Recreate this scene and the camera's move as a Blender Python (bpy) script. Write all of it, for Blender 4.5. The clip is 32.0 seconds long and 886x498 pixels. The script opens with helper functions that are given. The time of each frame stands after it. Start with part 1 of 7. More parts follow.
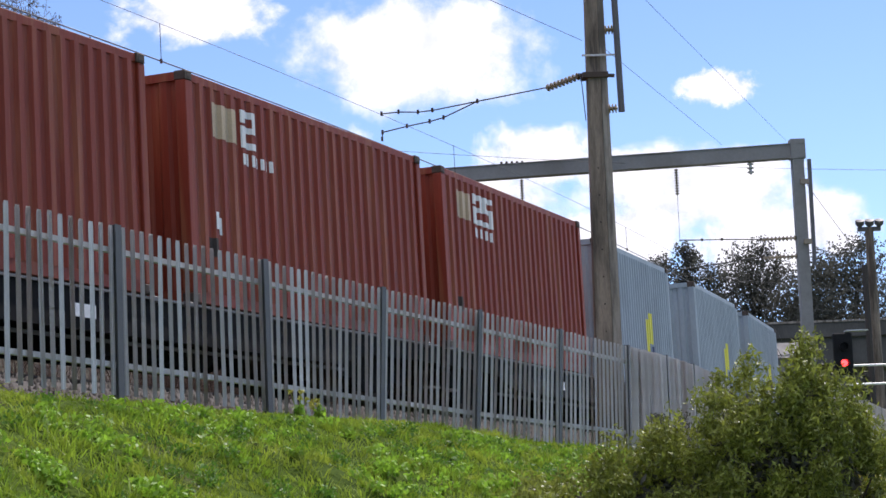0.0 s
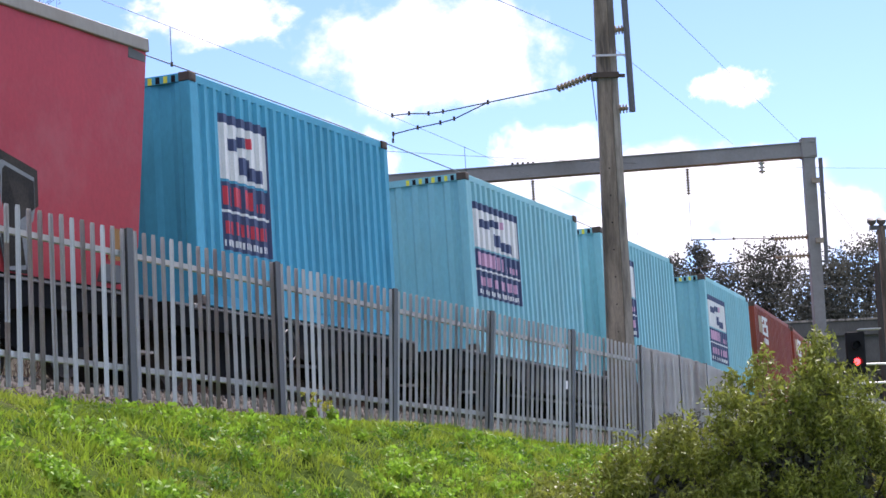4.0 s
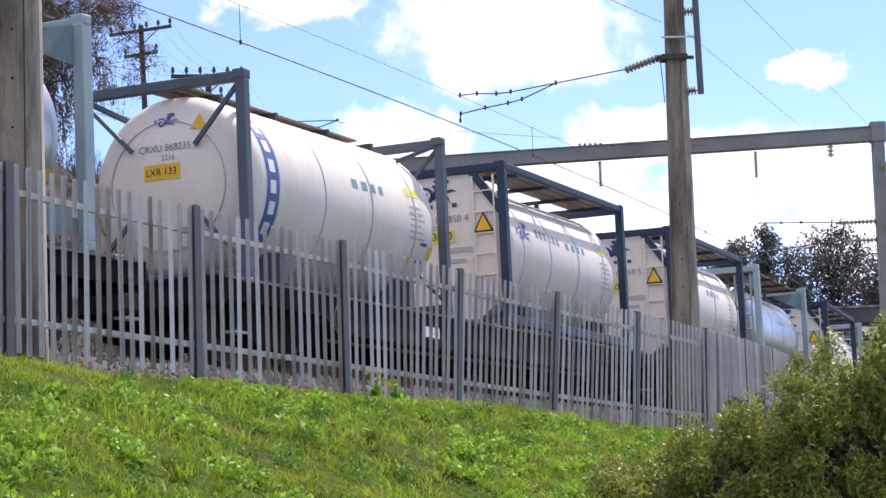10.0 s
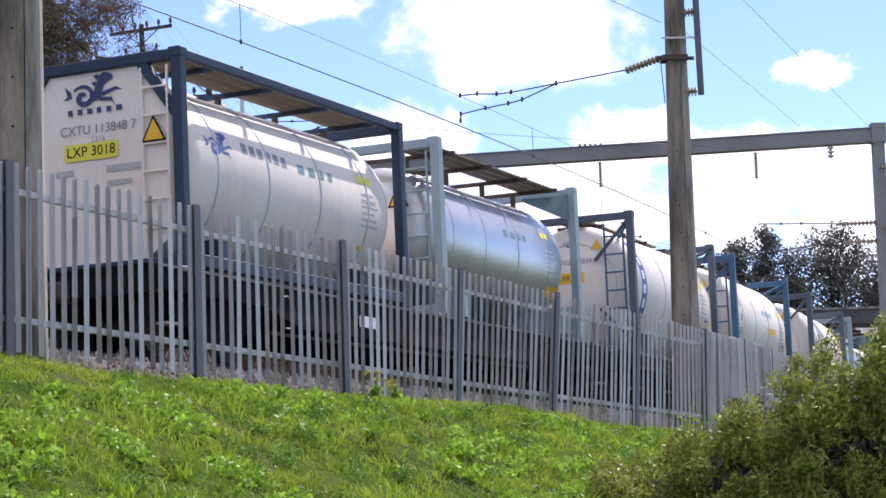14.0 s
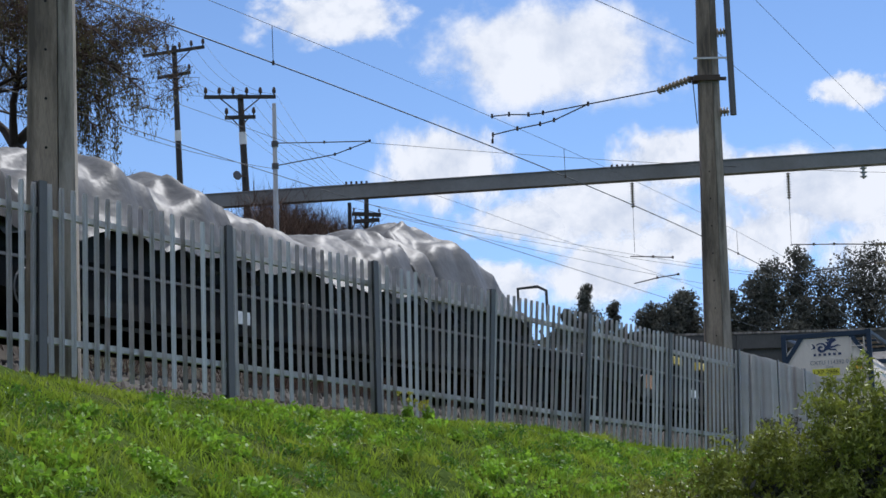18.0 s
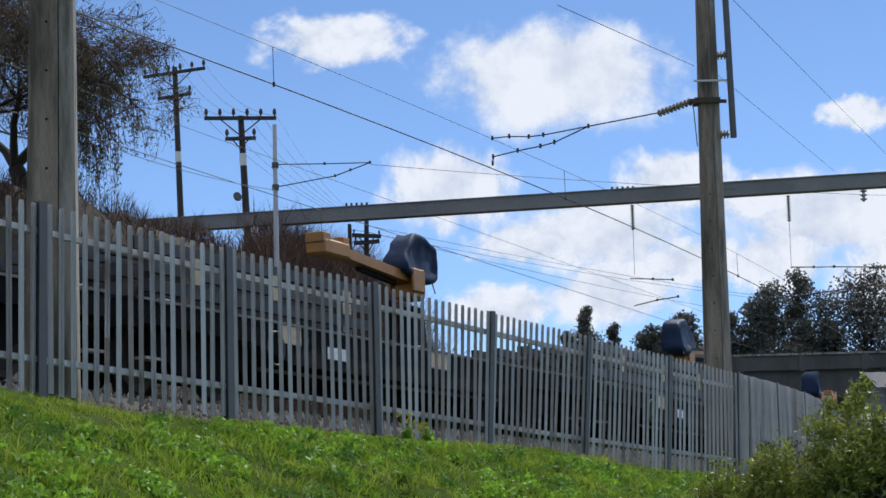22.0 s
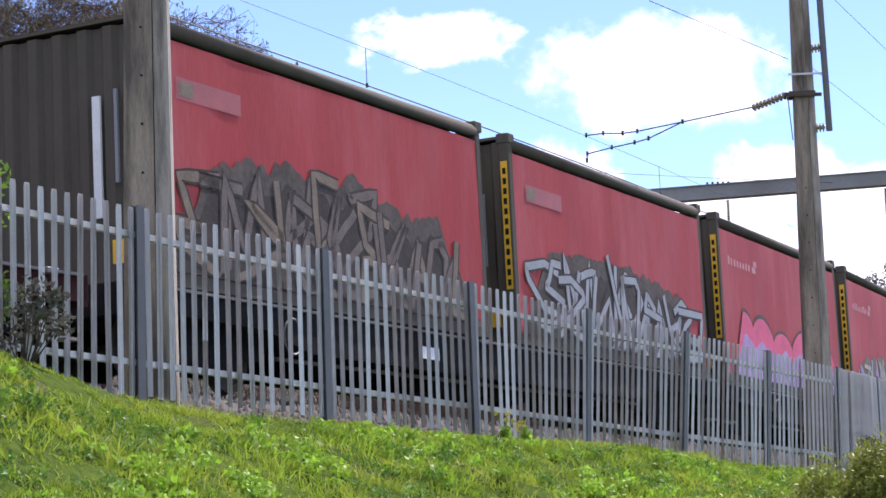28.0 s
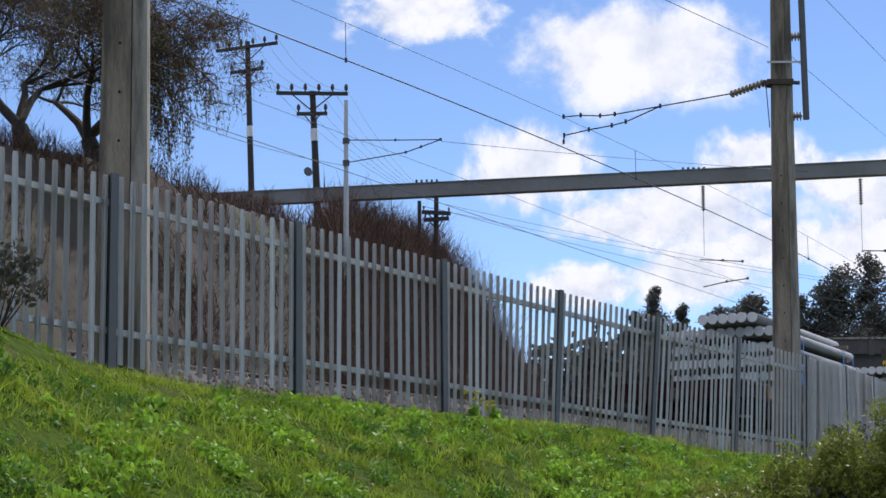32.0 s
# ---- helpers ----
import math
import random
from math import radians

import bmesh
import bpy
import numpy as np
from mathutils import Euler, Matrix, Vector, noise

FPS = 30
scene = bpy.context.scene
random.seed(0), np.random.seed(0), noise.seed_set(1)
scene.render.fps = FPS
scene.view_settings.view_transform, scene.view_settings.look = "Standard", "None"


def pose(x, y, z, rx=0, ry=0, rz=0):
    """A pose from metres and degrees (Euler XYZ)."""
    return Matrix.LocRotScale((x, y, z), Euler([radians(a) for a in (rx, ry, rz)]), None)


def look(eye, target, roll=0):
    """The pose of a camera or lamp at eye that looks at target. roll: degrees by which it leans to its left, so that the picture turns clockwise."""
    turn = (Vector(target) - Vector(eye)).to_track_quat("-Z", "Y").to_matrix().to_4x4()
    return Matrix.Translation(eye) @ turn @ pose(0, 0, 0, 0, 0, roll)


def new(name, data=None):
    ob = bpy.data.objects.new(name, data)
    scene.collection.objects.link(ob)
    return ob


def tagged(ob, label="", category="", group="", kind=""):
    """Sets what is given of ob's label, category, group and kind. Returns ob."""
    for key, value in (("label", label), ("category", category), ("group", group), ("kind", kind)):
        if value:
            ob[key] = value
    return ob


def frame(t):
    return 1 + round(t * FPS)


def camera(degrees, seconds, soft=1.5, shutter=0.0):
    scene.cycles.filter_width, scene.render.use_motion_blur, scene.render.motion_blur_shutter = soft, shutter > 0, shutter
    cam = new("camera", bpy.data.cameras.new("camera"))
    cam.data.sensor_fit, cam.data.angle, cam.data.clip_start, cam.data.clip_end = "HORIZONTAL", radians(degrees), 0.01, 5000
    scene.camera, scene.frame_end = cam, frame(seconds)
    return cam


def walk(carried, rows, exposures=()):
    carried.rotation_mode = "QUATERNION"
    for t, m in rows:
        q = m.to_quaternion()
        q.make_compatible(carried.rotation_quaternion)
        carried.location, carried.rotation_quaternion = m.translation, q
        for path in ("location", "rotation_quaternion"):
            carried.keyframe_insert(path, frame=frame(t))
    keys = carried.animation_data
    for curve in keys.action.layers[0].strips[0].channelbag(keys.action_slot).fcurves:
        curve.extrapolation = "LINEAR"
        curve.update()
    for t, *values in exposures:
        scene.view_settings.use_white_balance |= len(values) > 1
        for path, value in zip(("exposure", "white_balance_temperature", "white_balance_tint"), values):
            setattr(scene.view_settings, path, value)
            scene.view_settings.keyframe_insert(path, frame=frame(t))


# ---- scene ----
EYE = 1.6
cam = camera(21.98, 32.0, soft=1.55)
# seconds, yaw, pitch, roll of a camera held by hand on one spot
AIM = [
    (0, -1.983, 7.262, -2.35),
    (0.5, -2.038, 7.322, -2.31),
    (1, -2.069, 7.329, -2.28),
    (1.5, -2.082, 7.320, -2.30),
    (2, -2.068, 7.317, -2.36),
    (2.5, -2.078, 7.317, -2.36),
    (4.5, -1.467, 7.295, -2.85),
    (5, -0.848, 7.100, -2.53),
    (5.5, -0.626, 6.974, -2.46),
    (6, -0.319, 6.831, -2.43),
    (6.5, -0.223, 6.788, -2.26),
    (7, -0.105, 6.884, -2.10),
    (7.5, 0.052, 6.920, -1.98),
    (8, 0.122, 6.950, -1.94),
    (8.5, 0.041, 6.879, -1.92),
    (9, 0.053, 6.878, -1.87),
    (9.5, 0.029, 6.852, -1.84),
    (10, -0.002, 6.871, -1.84),
    (10.5, 0.015, 6.883, -1.77),
    (11, 0.005, 6.887, -1.72),
    (11.5, -0.016, 6.875, -1.55),
    (12, -0.001, 6.884, -1.57),
    (12.5, 0.001, 6.877, -1.56),
    (13, 0.006, 6.894, -1.70),
    (13.5, 0.014, 6.883, -1.64),
    (14, -0.005, 6.876, -1.70),
    (14.5, -0.011, 6.893, -1.72),
    (16.5, 0.273, 6.919, -1.83),
    (17, 0.327, 6.958, -1.76),
    (17.5, 0.685, 7.287, -1.66),
    (18, 0.790, 7.418, -1.62),
    (18.5, 0.622, 7.308, -1.60),
    (19, 0.376, 7.415, -1.56),
    (19.5, 0.730, 7.628, -1.56),
    (20, 0.758, 7.814, -1.51),
    (20.5, 0.759, 7.962, -1.57),
    (21, 0.785, 7.968, -1.62),
    (21.5, 0.780, 7.977, -1.56),
    (22, 0.775, 7.963, -1.47),
    (22.5, 0.782, 7.938, -1.44),
    (23, 0.769, 7.942, -1.45),
    (23.5, 0.756, 7.945, -1.53),
    (24, 0.771, 7.963, -1.75),
    (24.5, 0.756, 7.955, -1.67),
    (26.5, 1.261, 7.959, -1.54),
    (27, 1.799, 7.939, -1.46),
    (27.5, 2.276, 7.949, -1.69),
    (28, 3.192, 8.005, -1.97),
    (28.5, 3.945, 7.919, -1.42),
    (29, 4.035, 7.132, -1.14),
    (29.5, 3.564, 7.331, -0.30),
    (30, 2.901, 7.463, -0.28),
    (30.5, 2.661, 7.531, -0.23),
    (31, 2.626, 7.528, -0.08),
    (31.5, 2.576, 7.554, -0.26),
    (32, 2.539, 7.427, -0.35),
]


def aim(yaw, pitch, roll):
    return pose(0, 0, EYE, 0, 0, yaw) @ pose(0, 0, 0, 90 + pitch) @ pose(0, 0, 0, 0, 0, roll)


EXPOSURES = [(0.0, 0.26, 6230, 19), (1.0, 0.45, 6200, 20), (2.0, 0.67, 6280, 20), (2.5, 0.67, 6280, 20), (4.5, 0.72, 6300, 26),
             (6.0, 0.9, 6380, 31), (7.0, 0.87, 6380, 31), (9.0, 0.68, 6300, 27), (12.0, 0.64, 6260, 25), (14.5, 0.62, 6230, 25), (16.5, 0.3, 6130, 18), (17.0, 0.17, 6080, 16),
             (18.0, -0.18, 5930, 12), (20.0, -0.12, 5920, 11), (22.0, -0.22, 5900, 11), (24.0, -0.12, 5880, 11), (24.5, -0.12, 5880, 11), (26.5, -0.05, 5920, 15), (27.0, 0.32, 6000, 19), (27.5, 0.55, 6070, 22),
             (28.0, 0.82, 6170, 25), (28.5, 0.92, 6220, 27), (29.2, 1.1, 6280, 27), (29.6, 1.0, 6260, 27), (30.0, 0.75, 6200, 25), (31.0, 0.08, 6050, 16),
             (32.0, -0.06, 6080, 15)]
walk(cam, [(t, aim(y, p, r)) for t, y, p, r in AIM], EXPOSURES)

# ---- light ----
SUN_AZ, SUN_EL = 31.0, 50.0      # degrees from +y towards +x, degrees above the ground
world = bpy.data.worlds.new("sky")
scene.world = world
world.use_nodes = True
wn = world.node_tree
sky = wn.nodes.new("ShaderNodeTexSky")
sky.sky_type = "NISHITA"
sky.sun_disc = False
sky.sun_elevation = radians(SUN_EL)
sky.sun_rotation = radians(SUN_AZ)
sky.altitude = 2500
sky.air_density = 0.85
sky.dust_density = 0.0
sky.ozone_density = 2.5
SKY = 0.145
# broken white cloud over the whole upper sky, as bright as the clouds in sight
wtc = wn.nodes.new("ShaderNodeTexCoord")
wsep = wn.nodes.new("ShaderNodeSeparateXYZ")
wn.links.new(wtc.outputs["Generated"], wsep.inputs[0])
wfade = wn.nodes.new("ShaderNodeMapRange")
wfade.inputs["From Min"].default_value, wfade.inputs["From Max"].default_value = 0.26, 0.42
wn.links.new(wsep.outputs["Z"], wfade.inputs["Value"])
wnoise = wn.nodes.new("ShaderNodeTexNoise")
wnoise.inputs["Scale"].default_value, wnoise.inputs["Detail"].default_value = 3.2, 7
wn.links.new(wtc.outputs["Generated"], wnoise.inputs["Vector"])
wcov = wn.nodes.new("ShaderNodeMapRange")
wcov.inputs["From Min"].default_value, wcov.inputs["From Max"].default_value = 0.44, 0.58
wn.links.new(wnoise.outputs[0], wcov.inputs["Value"])
wmul = wn.nodes.new("ShaderNodeMath")
wmul.operation = "MULTIPLY"
wn.links.new(wfade.outputs[0], wmul.inputs[0])
wn.links.new(wcov.outputs[0], wmul.inputs[1])
wmix = wn.nodes.new("ShaderNodeMix")
wmix.data_type = "RGBA"
wn.links.new(wmul.outputs[0], wmix.inputs[0])
wn.links.new(sky.outputs[0], wmix.inputs[6])
wmix.inputs[7].default_value = (1.2 / SKY, 1.2 / SKY, 1.2 / SKY, 1)
wn.links.new(wmix.outputs[2], wn.nodes["Background"].inputs[0])
wn.nodes["Background"].inputs[1].default_value = SKY
sun = new("sun", bpy.data.lights.new("sun", "SUN"))
sun.data.energy = 4.0
sun.data.angle = radians(0.6)
sun.data.color = (1.0, 0.95, 0.87)
_a, _e = radians(SUN_AZ), radians(SUN_EL)
sun.matrix_world = look((math.sin(_a) * math.cos(_e) * 90, math.cos(_a) * math.cos(_e) * 90, math.sin(_e) * 90), (0, 0, 0))


# ---- materials ----
MATS = {}


def material(name, colour, rough=0.6, metal=0.0, vary=0.12, scale=3.0, fine=40.0, bump=0.15, dirt=None, dirt_amount=0.35, stretch=(1, 1, 1),
             random_object=0.0, random_island=0.0, coat=0.0, translucent=0.0, dirt_at=(0.48, 0.72), spec=0.5):
    """A painted or natural surface: base colour with broad and fine variation, dirt streaks and relief, in metres."""
    if name in MATS:
        return MATS[name]
    m = bpy.data.materials.new(name)
    m.use_nodes = True
    nt = m.node_tree
    n, l = nt.nodes, nt.links
    b = n["Principled BSDF"]
    b.inputs["Roughness"].default_value = rough
    b.inputs["Metallic"].default_value = metal
    b.inputs["Specular IOR Level"].default_value = spec
    if coat:
        b.inputs["Coat Weight"].default_value = coat
    tc = n.new("ShaderNodeTexCoord")
    mp = n.new("ShaderNodeMapping")
    mp.inputs["Scale"].default_value = stretch
    l.new(tc.outputs["Object"], mp.inputs["Vector"])
    broad = n.new("ShaderNodeTexNoise")
    broad.inputs["Scale"].default_value = scale
    broad.inputs["Detail"].default_value = 5
    l.new(mp.outputs[0], broad.inputs["Vector"])
    small = n.new("ShaderNodeTexNoise")
    small.inputs["Scale"].default_value = fine
    small.inputs["Detail"].default_value = 3
    l.new(mp.outputs[0], small.inputs["Vector"])
    add = n.new("ShaderNodeMath")
    add.operation = "ADD"
    l.new(broad.outputs[0], add.inputs[0])
    l.new(small.outputs[0], add.inputs[1])
    rng = n.new("ShaderNodeMapRange")
    rng.inputs["From Min"].default_value, rng.inputs["From Max"].default_value = 0.6, 1.4
    rng.inputs["To Min"].default_value, rng.inputs["To Max"].default_value = 1 - vary, 1 + vary
    l.new(add.outputs[0], rng.inputs["Value"])
    value = rng.outputs[0]
    for kind, amount in (("obj", random_object), ("island", random_island)):
        if amount:
            src = n.new("ShaderNodeObjectInfo").outputs["Random"] if kind == "obj" else n.new("ShaderNodeNewGeometry").outputs["Random Per Island"]
            r2 = n.new("ShaderNodeMapRange")
            r2.inputs["To Min"].default_value, r2.inputs["To Max"].default_value = 1 - amount, 1 + amount
            l.new(src, r2.inputs["Value"])
            mul = n.new("ShaderNodeMath")
            mul.operation = "MULTIPLY"
            l.new(value, mul.inputs[0])
            l.new(r2.outputs[0], mul.inputs[1])
            value = mul.outputs[0]
    sc = n.new("ShaderNodeVectorMath")
    sc.operation = "SCALE"
    sc.inputs[0].default_value = colour
    l.new(value, sc.inputs["Scale"])
    out = sc.outputs[0]
    if dirt:
        dn = n.new("ShaderNodeTexNoise")
        dn.inputs["Scale"].default_value = scale * 0.7
        dn.inputs["Detail"].default_value = 7
        dn.inputs["Roughness"].default_value = 0.65
        l.new(mp.outputs[0], dn.inputs["Vector"])
        dr = n.new("ShaderNodeMapRange")
        dr.inputs["From Min"].default_value, dr.inputs["From Max"].default_value = dirt_at
        dr.inputs["To Max"].default_value = dirt_amount
        l.new(dn.outputs[0], dr.inputs["Value"])
        mix = n.new("ShaderNodeMix")
        mix.data_type = "RGBA"
        l.new(dr.outputs[0], mix.inputs[0])
        l.new(out, mix.inputs[6])
        mix.inputs[7].default_value = (*dirt, 1)
        out = mix.outputs[2]
    l.new(out, b.inputs["Base Color"])
    if bump:
        bp = n.new("ShaderNodeBump")
        bp.inputs["Strength"].default_value = bump
        bp.inputs["Distance"].default_value = 0.02
        l.new(small.outputs[0], bp.inputs["Height"])
        l.new(bp.outputs[0], b.inputs["Normal"])
    if translucent:
        tr = n.new("ShaderNodeBsdfTranslucent")
        l.new(out, tr.inputs["Color"])
        ms = n.new("ShaderNodeMixShader")
        ms.inputs[0].default_value = translucent
        l.new(b.outputs[0], ms.inputs[1])
        l.new(tr.outputs[0], ms.inputs[2])
        l.new(ms.outputs[0], n["Material Output"].inputs["Surface"])
    MATS[name] = m
    return m


GALV = material("galvanised_steel", (0.60, 0.585, 0.585), 0.5, 0.15, vary=0.10, scale=5, fine=60, bump=0.05, random_object=0.05)
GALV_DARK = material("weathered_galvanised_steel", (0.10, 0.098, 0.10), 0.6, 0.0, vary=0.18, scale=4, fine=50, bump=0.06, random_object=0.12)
CONCRETE = material("weathered_concrete", (0.30, 0.237, 0.18), 0.85, vary=0.35, scale=1.4, fine=30, bump=0.35, dirt=(0.065, 0.052, 0.04), dirt_amount=0.9, stretch=(5, 5, 0.55), dirt_at=(0.40, 0.60))
CONCRETE_LIGHT = material("pale_concrete", (0.36, 0.315, 0.265), 0.85, vary=0.18, scale=2.0, fine=30, bump=0.3, dirt=(0.09, 0.075, 0.06), dirt_amount=0.85, stretch=(5, 5, 0.6), dirt_at=(0.42, 0.62))
BEAM = material("grey_painted_beam", (0.24, 0.235, 0.225), 0.7, vary=0.12, scale=0.8, fine=14, bump=0.1, dirt=(0.12, 0.10, 0.08), dirt_amount=0.45)
WOOD = material("weathered_timber_pole", (0.055, 0.048, 0.042), 0.9, vary=0.25, scale=2, fine=25, bump=0.4, stretch=(6, 6, 0.5))
BOARD = material("old_walkway_boards", (0.17, 0.135, 0.10), 0.85, vary=0.3, scale=4, fine=30, bump=0.3, dirt=(0.06, 0.05, 0.04))
WHITE = material("white_paint", (0.78, 0.78, 0.75), 0.5, vary=0.06, scale=3, bump=0.05)
WIRE = material("tarnished_wire", (0.06, 0.06, 0.06), 0.5, 0.6, vary=0.1, bump=0)
PORCELAIN = material("brown_glazed_porcelain", (0.27, 0.215, 0.145), 0.25, vary=0.1, bump=0)
PORCELAIN_PALE = material("pale_porcelain", (0.45, 0.45, 0.43), 0.3, vary=0.08, bump=0)
IRON = material("rusted_iron", (0.09, 0.065, 0.05), 0.75, 0.3, vary=0.3, scale=8, fine=60, bump=0.2)
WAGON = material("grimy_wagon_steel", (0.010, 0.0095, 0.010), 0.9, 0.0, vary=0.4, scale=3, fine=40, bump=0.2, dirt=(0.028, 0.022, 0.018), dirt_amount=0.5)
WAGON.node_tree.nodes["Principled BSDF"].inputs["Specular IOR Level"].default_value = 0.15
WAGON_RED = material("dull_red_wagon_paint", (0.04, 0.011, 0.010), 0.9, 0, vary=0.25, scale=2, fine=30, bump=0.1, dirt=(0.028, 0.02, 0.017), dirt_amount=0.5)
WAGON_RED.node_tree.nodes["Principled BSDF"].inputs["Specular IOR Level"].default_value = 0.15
YELLOW = material("yellow_paint", (0.72, 0.50, 0.03), 0.45, vary=0.1, scale=3, fine=40, bump=0.05, dirt=(0.25, 0.19, 0.08), dirt_amount=0.35)
ORANGE = material("faded_orange_paint", (0.42, 0.18, 0.034), 0.5, vary=0.15, scale=4, bump=0.08, dirt=(0.20, 0.11, 0.05), dirt_amount=0.5)
BLACK = material("black_paint", (0.015, 0.015, 0.016), 0.7, vary=0.2, bump=0.05, spec=0.15)
BALLAST = material("crushed_stone", (0.066, 0.058, 0.05), 0.95, vary=0.35, scale=6, fine=25, bump=0.6, random_island=0.35)
LEAF = material("green_leaves", (0.23, 0.26, 0.042), 0.5, vary=0.3, scale=3, fine=20, bump=0, random_island=0.5, translucent=0.35)
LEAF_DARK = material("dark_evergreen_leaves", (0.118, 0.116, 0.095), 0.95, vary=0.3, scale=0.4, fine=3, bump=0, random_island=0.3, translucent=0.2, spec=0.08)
LEAF_DRY = material("sparse_olive_leaves", (0.125, 0.108, 0.045), 0.6, vary=0.3, scale=1, fine=6, bump=0, random_island=0.5, translucent=0.3)
TWIG = material("brown_twigs", (0.10, 0.064, 0.044), 0.95, vary=0.35, scale=1, fine=8, bump=0)
BARK = material("dark_bark", (0.055, 0.042, 0.033), 0.95, vary=0.35, scale=2, fine=18, bump=0.5)
BRUSH = material("dry_brown_brushwood", (0.12, 0.072, 0.05), 0.95, vary=0.35, scale=1.0, fine=8, bump=0, random_island=0.5)
GRASS_BLADE = material("fresh_grass_blades", (0.19, 0.29, 0.024), 0.6, vary=0.6, scale=1.3, fine=5, bump=0, dirt=(0.40, 0.46, 0.06), dirt_amount=0.8, dirt_at=(0.42, 0.66), random_island=0.4, translucent=0.4)
GRASS_BLADE.node_tree.nodes["Principled BSDF"].inputs["Specular IOR Level"].default_value = 0.2
CLOVER = material("clover_leaves", (0.10, 0.21, 0.02), 0.6, vary=0.35, scale=1.4, fine=8, bump=0, random_island=0.4, translucent=0.35)
BROAD_LEAF = material("broad_weed_leaves", (0.24, 0.40, 0.035), 0.6, vary=0.4, scale=1.2, fine=9, bump=0, random_island=0.35, translucent=0.4)


# ---- mesh helpers ----
def link(name, bm, mat, smooth=False):
    me = bpy.data.meshes.new(name)
    bmesh.ops.recalc_face_normals(bm, faces=bm.faces)
    if smooth:
        for f in bm.faces:
            f.smooth = True
    bm.to_mesh(me)
    bm.free()
    if mat:
        me.materials.append(mat)
    return me


def part(name, bm, mat, parent, label="", smooth=False, at=None):
    ob = new(name, link(name, bm, mat, smooth) if isinstance(bm, bmesh.types.BMesh) else bm)
    ob.parent = parent
    if at is not None:
        ob.matrix_basis = at
    return tagged(ob, label) if label else ob


def thing(name, label, category, group="", m=None, kind=""):
    ob = new(name)
    ob.empty_display_size = 0.3
    if m is not None:
        ob.matrix_basis = m
    return tagged(ob, label, category, group, kind)


def box(x0, y0, z0, x1, y1, z1, bm=None, bevel=0.0, m=None):
    bm = bm or bmesh.new()
    c = Matrix.Translation(((x0 + x1) / 2, (y0 + y1) / 2, (z0 + z1) / 2)) @ Matrix.Diagonal((abs(x1 - x0), abs(y1 - y0), abs(z1 - z0), 1))
    r = bmesh.ops.create_cube(bm, size=1, matrix=(m @ c) if m else c)
    if bevel:
        es = list({e for v in r["verts"] for e in v.link_edges})
        bmesh.ops.bevel(bm, geom=es, offset=bevel, segments=1, affect="EDGES")
    return bm


def rod(p, q, r0, r1=None, sides=8, bm=None, caps=True):
    bm = bm or bmesh.new()
    p, q = Vector(p), Vector(q)
    d = q - p
    m = Matrix.Translation((p + q) / 2) @ d.to_track_quat("Z", "Y").to_matrix().to_4x4()
    bmesh.ops.create_cone(bm, cap_ends=caps, segments=sides, radius1=r0, radius2=r0 if r1 is None else r1, depth=d.length, matrix=m)
    return bm


def bar(p, q, w, h, bm=None, up=(0, 0, 1)):
    """A square bar from p to q, w across and h deep."""
    bm = bm or bmesh.new()
    p, q = Vector(p), Vector(q)
    d = (q - p)
    x = d.normalized()
    y = Vector(up).cross(x).normalized()
    z = x.cross(y)
    m = Matrix((x, y, z)).transposed().to_4x4()
    m.translation = (p + q) / 2
    bmesh.ops.create_cube(bm, size=1, matrix=m @ Matrix.Diagonal((d.length, w, h, 1)))
    return bm


def sheet(verts, faces):
    bm = bmesh.new()
    vs = [bm.verts.new(v) for v in verts]
    for f in faces:
        try:
            bm.faces.new([vs[i] for i in f])
        except ValueError:
            pass
    return bm


def prism(outline, y0, y1, bm=None):
    """An outline in x and z pushed from y0 to y1."""
    bm = bm or bmesh.new()
    a = [bm.verts.new((x, y0, z)) for x, z in outline]
    b = [bm.verts.new((x, y1, z)) for x, z in outline]
    bm.faces.new(a)
    bm.faces.new(b[::-1])
    k = len(a)
    for i in range(k):
        bm.faces.new((a[i], a[(i + 1) % k], b[(i + 1) % k], b[i]))
    return bm


def lathe(profile, sides=12, m=None, bm=None, closed=False):
    """A profile of (radius, height) turned round z."""
    bm = bm or bmesh.new()
    m = m or Matrix()
    rings = []
    for r, z in profile:
        rings.append([bm.verts.new(m @ Vector((r * math.cos(2 * math.pi * i / sides), r * math.sin(2 * math.pi * i / sides), z))) for i in range(sides)])
    if closed:
        rings.append(rings[0])
    for a, b in zip(rings, rings[1:]):
        for i in range(sides):
            bm.faces.new((a[i], a[(i + 1) % sides], b[(i + 1) % sides], b[i]))
    if closed:
        return bm
    bm.faces.new(rings[0][::-1])
    bm.faces.new(rings[-1])
    return bm


def cable(name, points, r, parent=None, label="", category="cable", group=""):
    cu = bpy.data.curves.new(name, "CURVE")
    cu.dimensions = "3D"
    cu.bevel_depth = r
    cu.bevel_resolution = 1
    sp = cu.splines.new("POLY")
    sp.points.add(len(points) - 1)
    for p, q in zip(sp.points, points):
        p.co = (*q, 1)
    cu.materials.append(WIRE)
    ob = new(name, cu)
    if parent:
        ob.parent = parent
        return ob
    return tagged(ob, label, category, group)


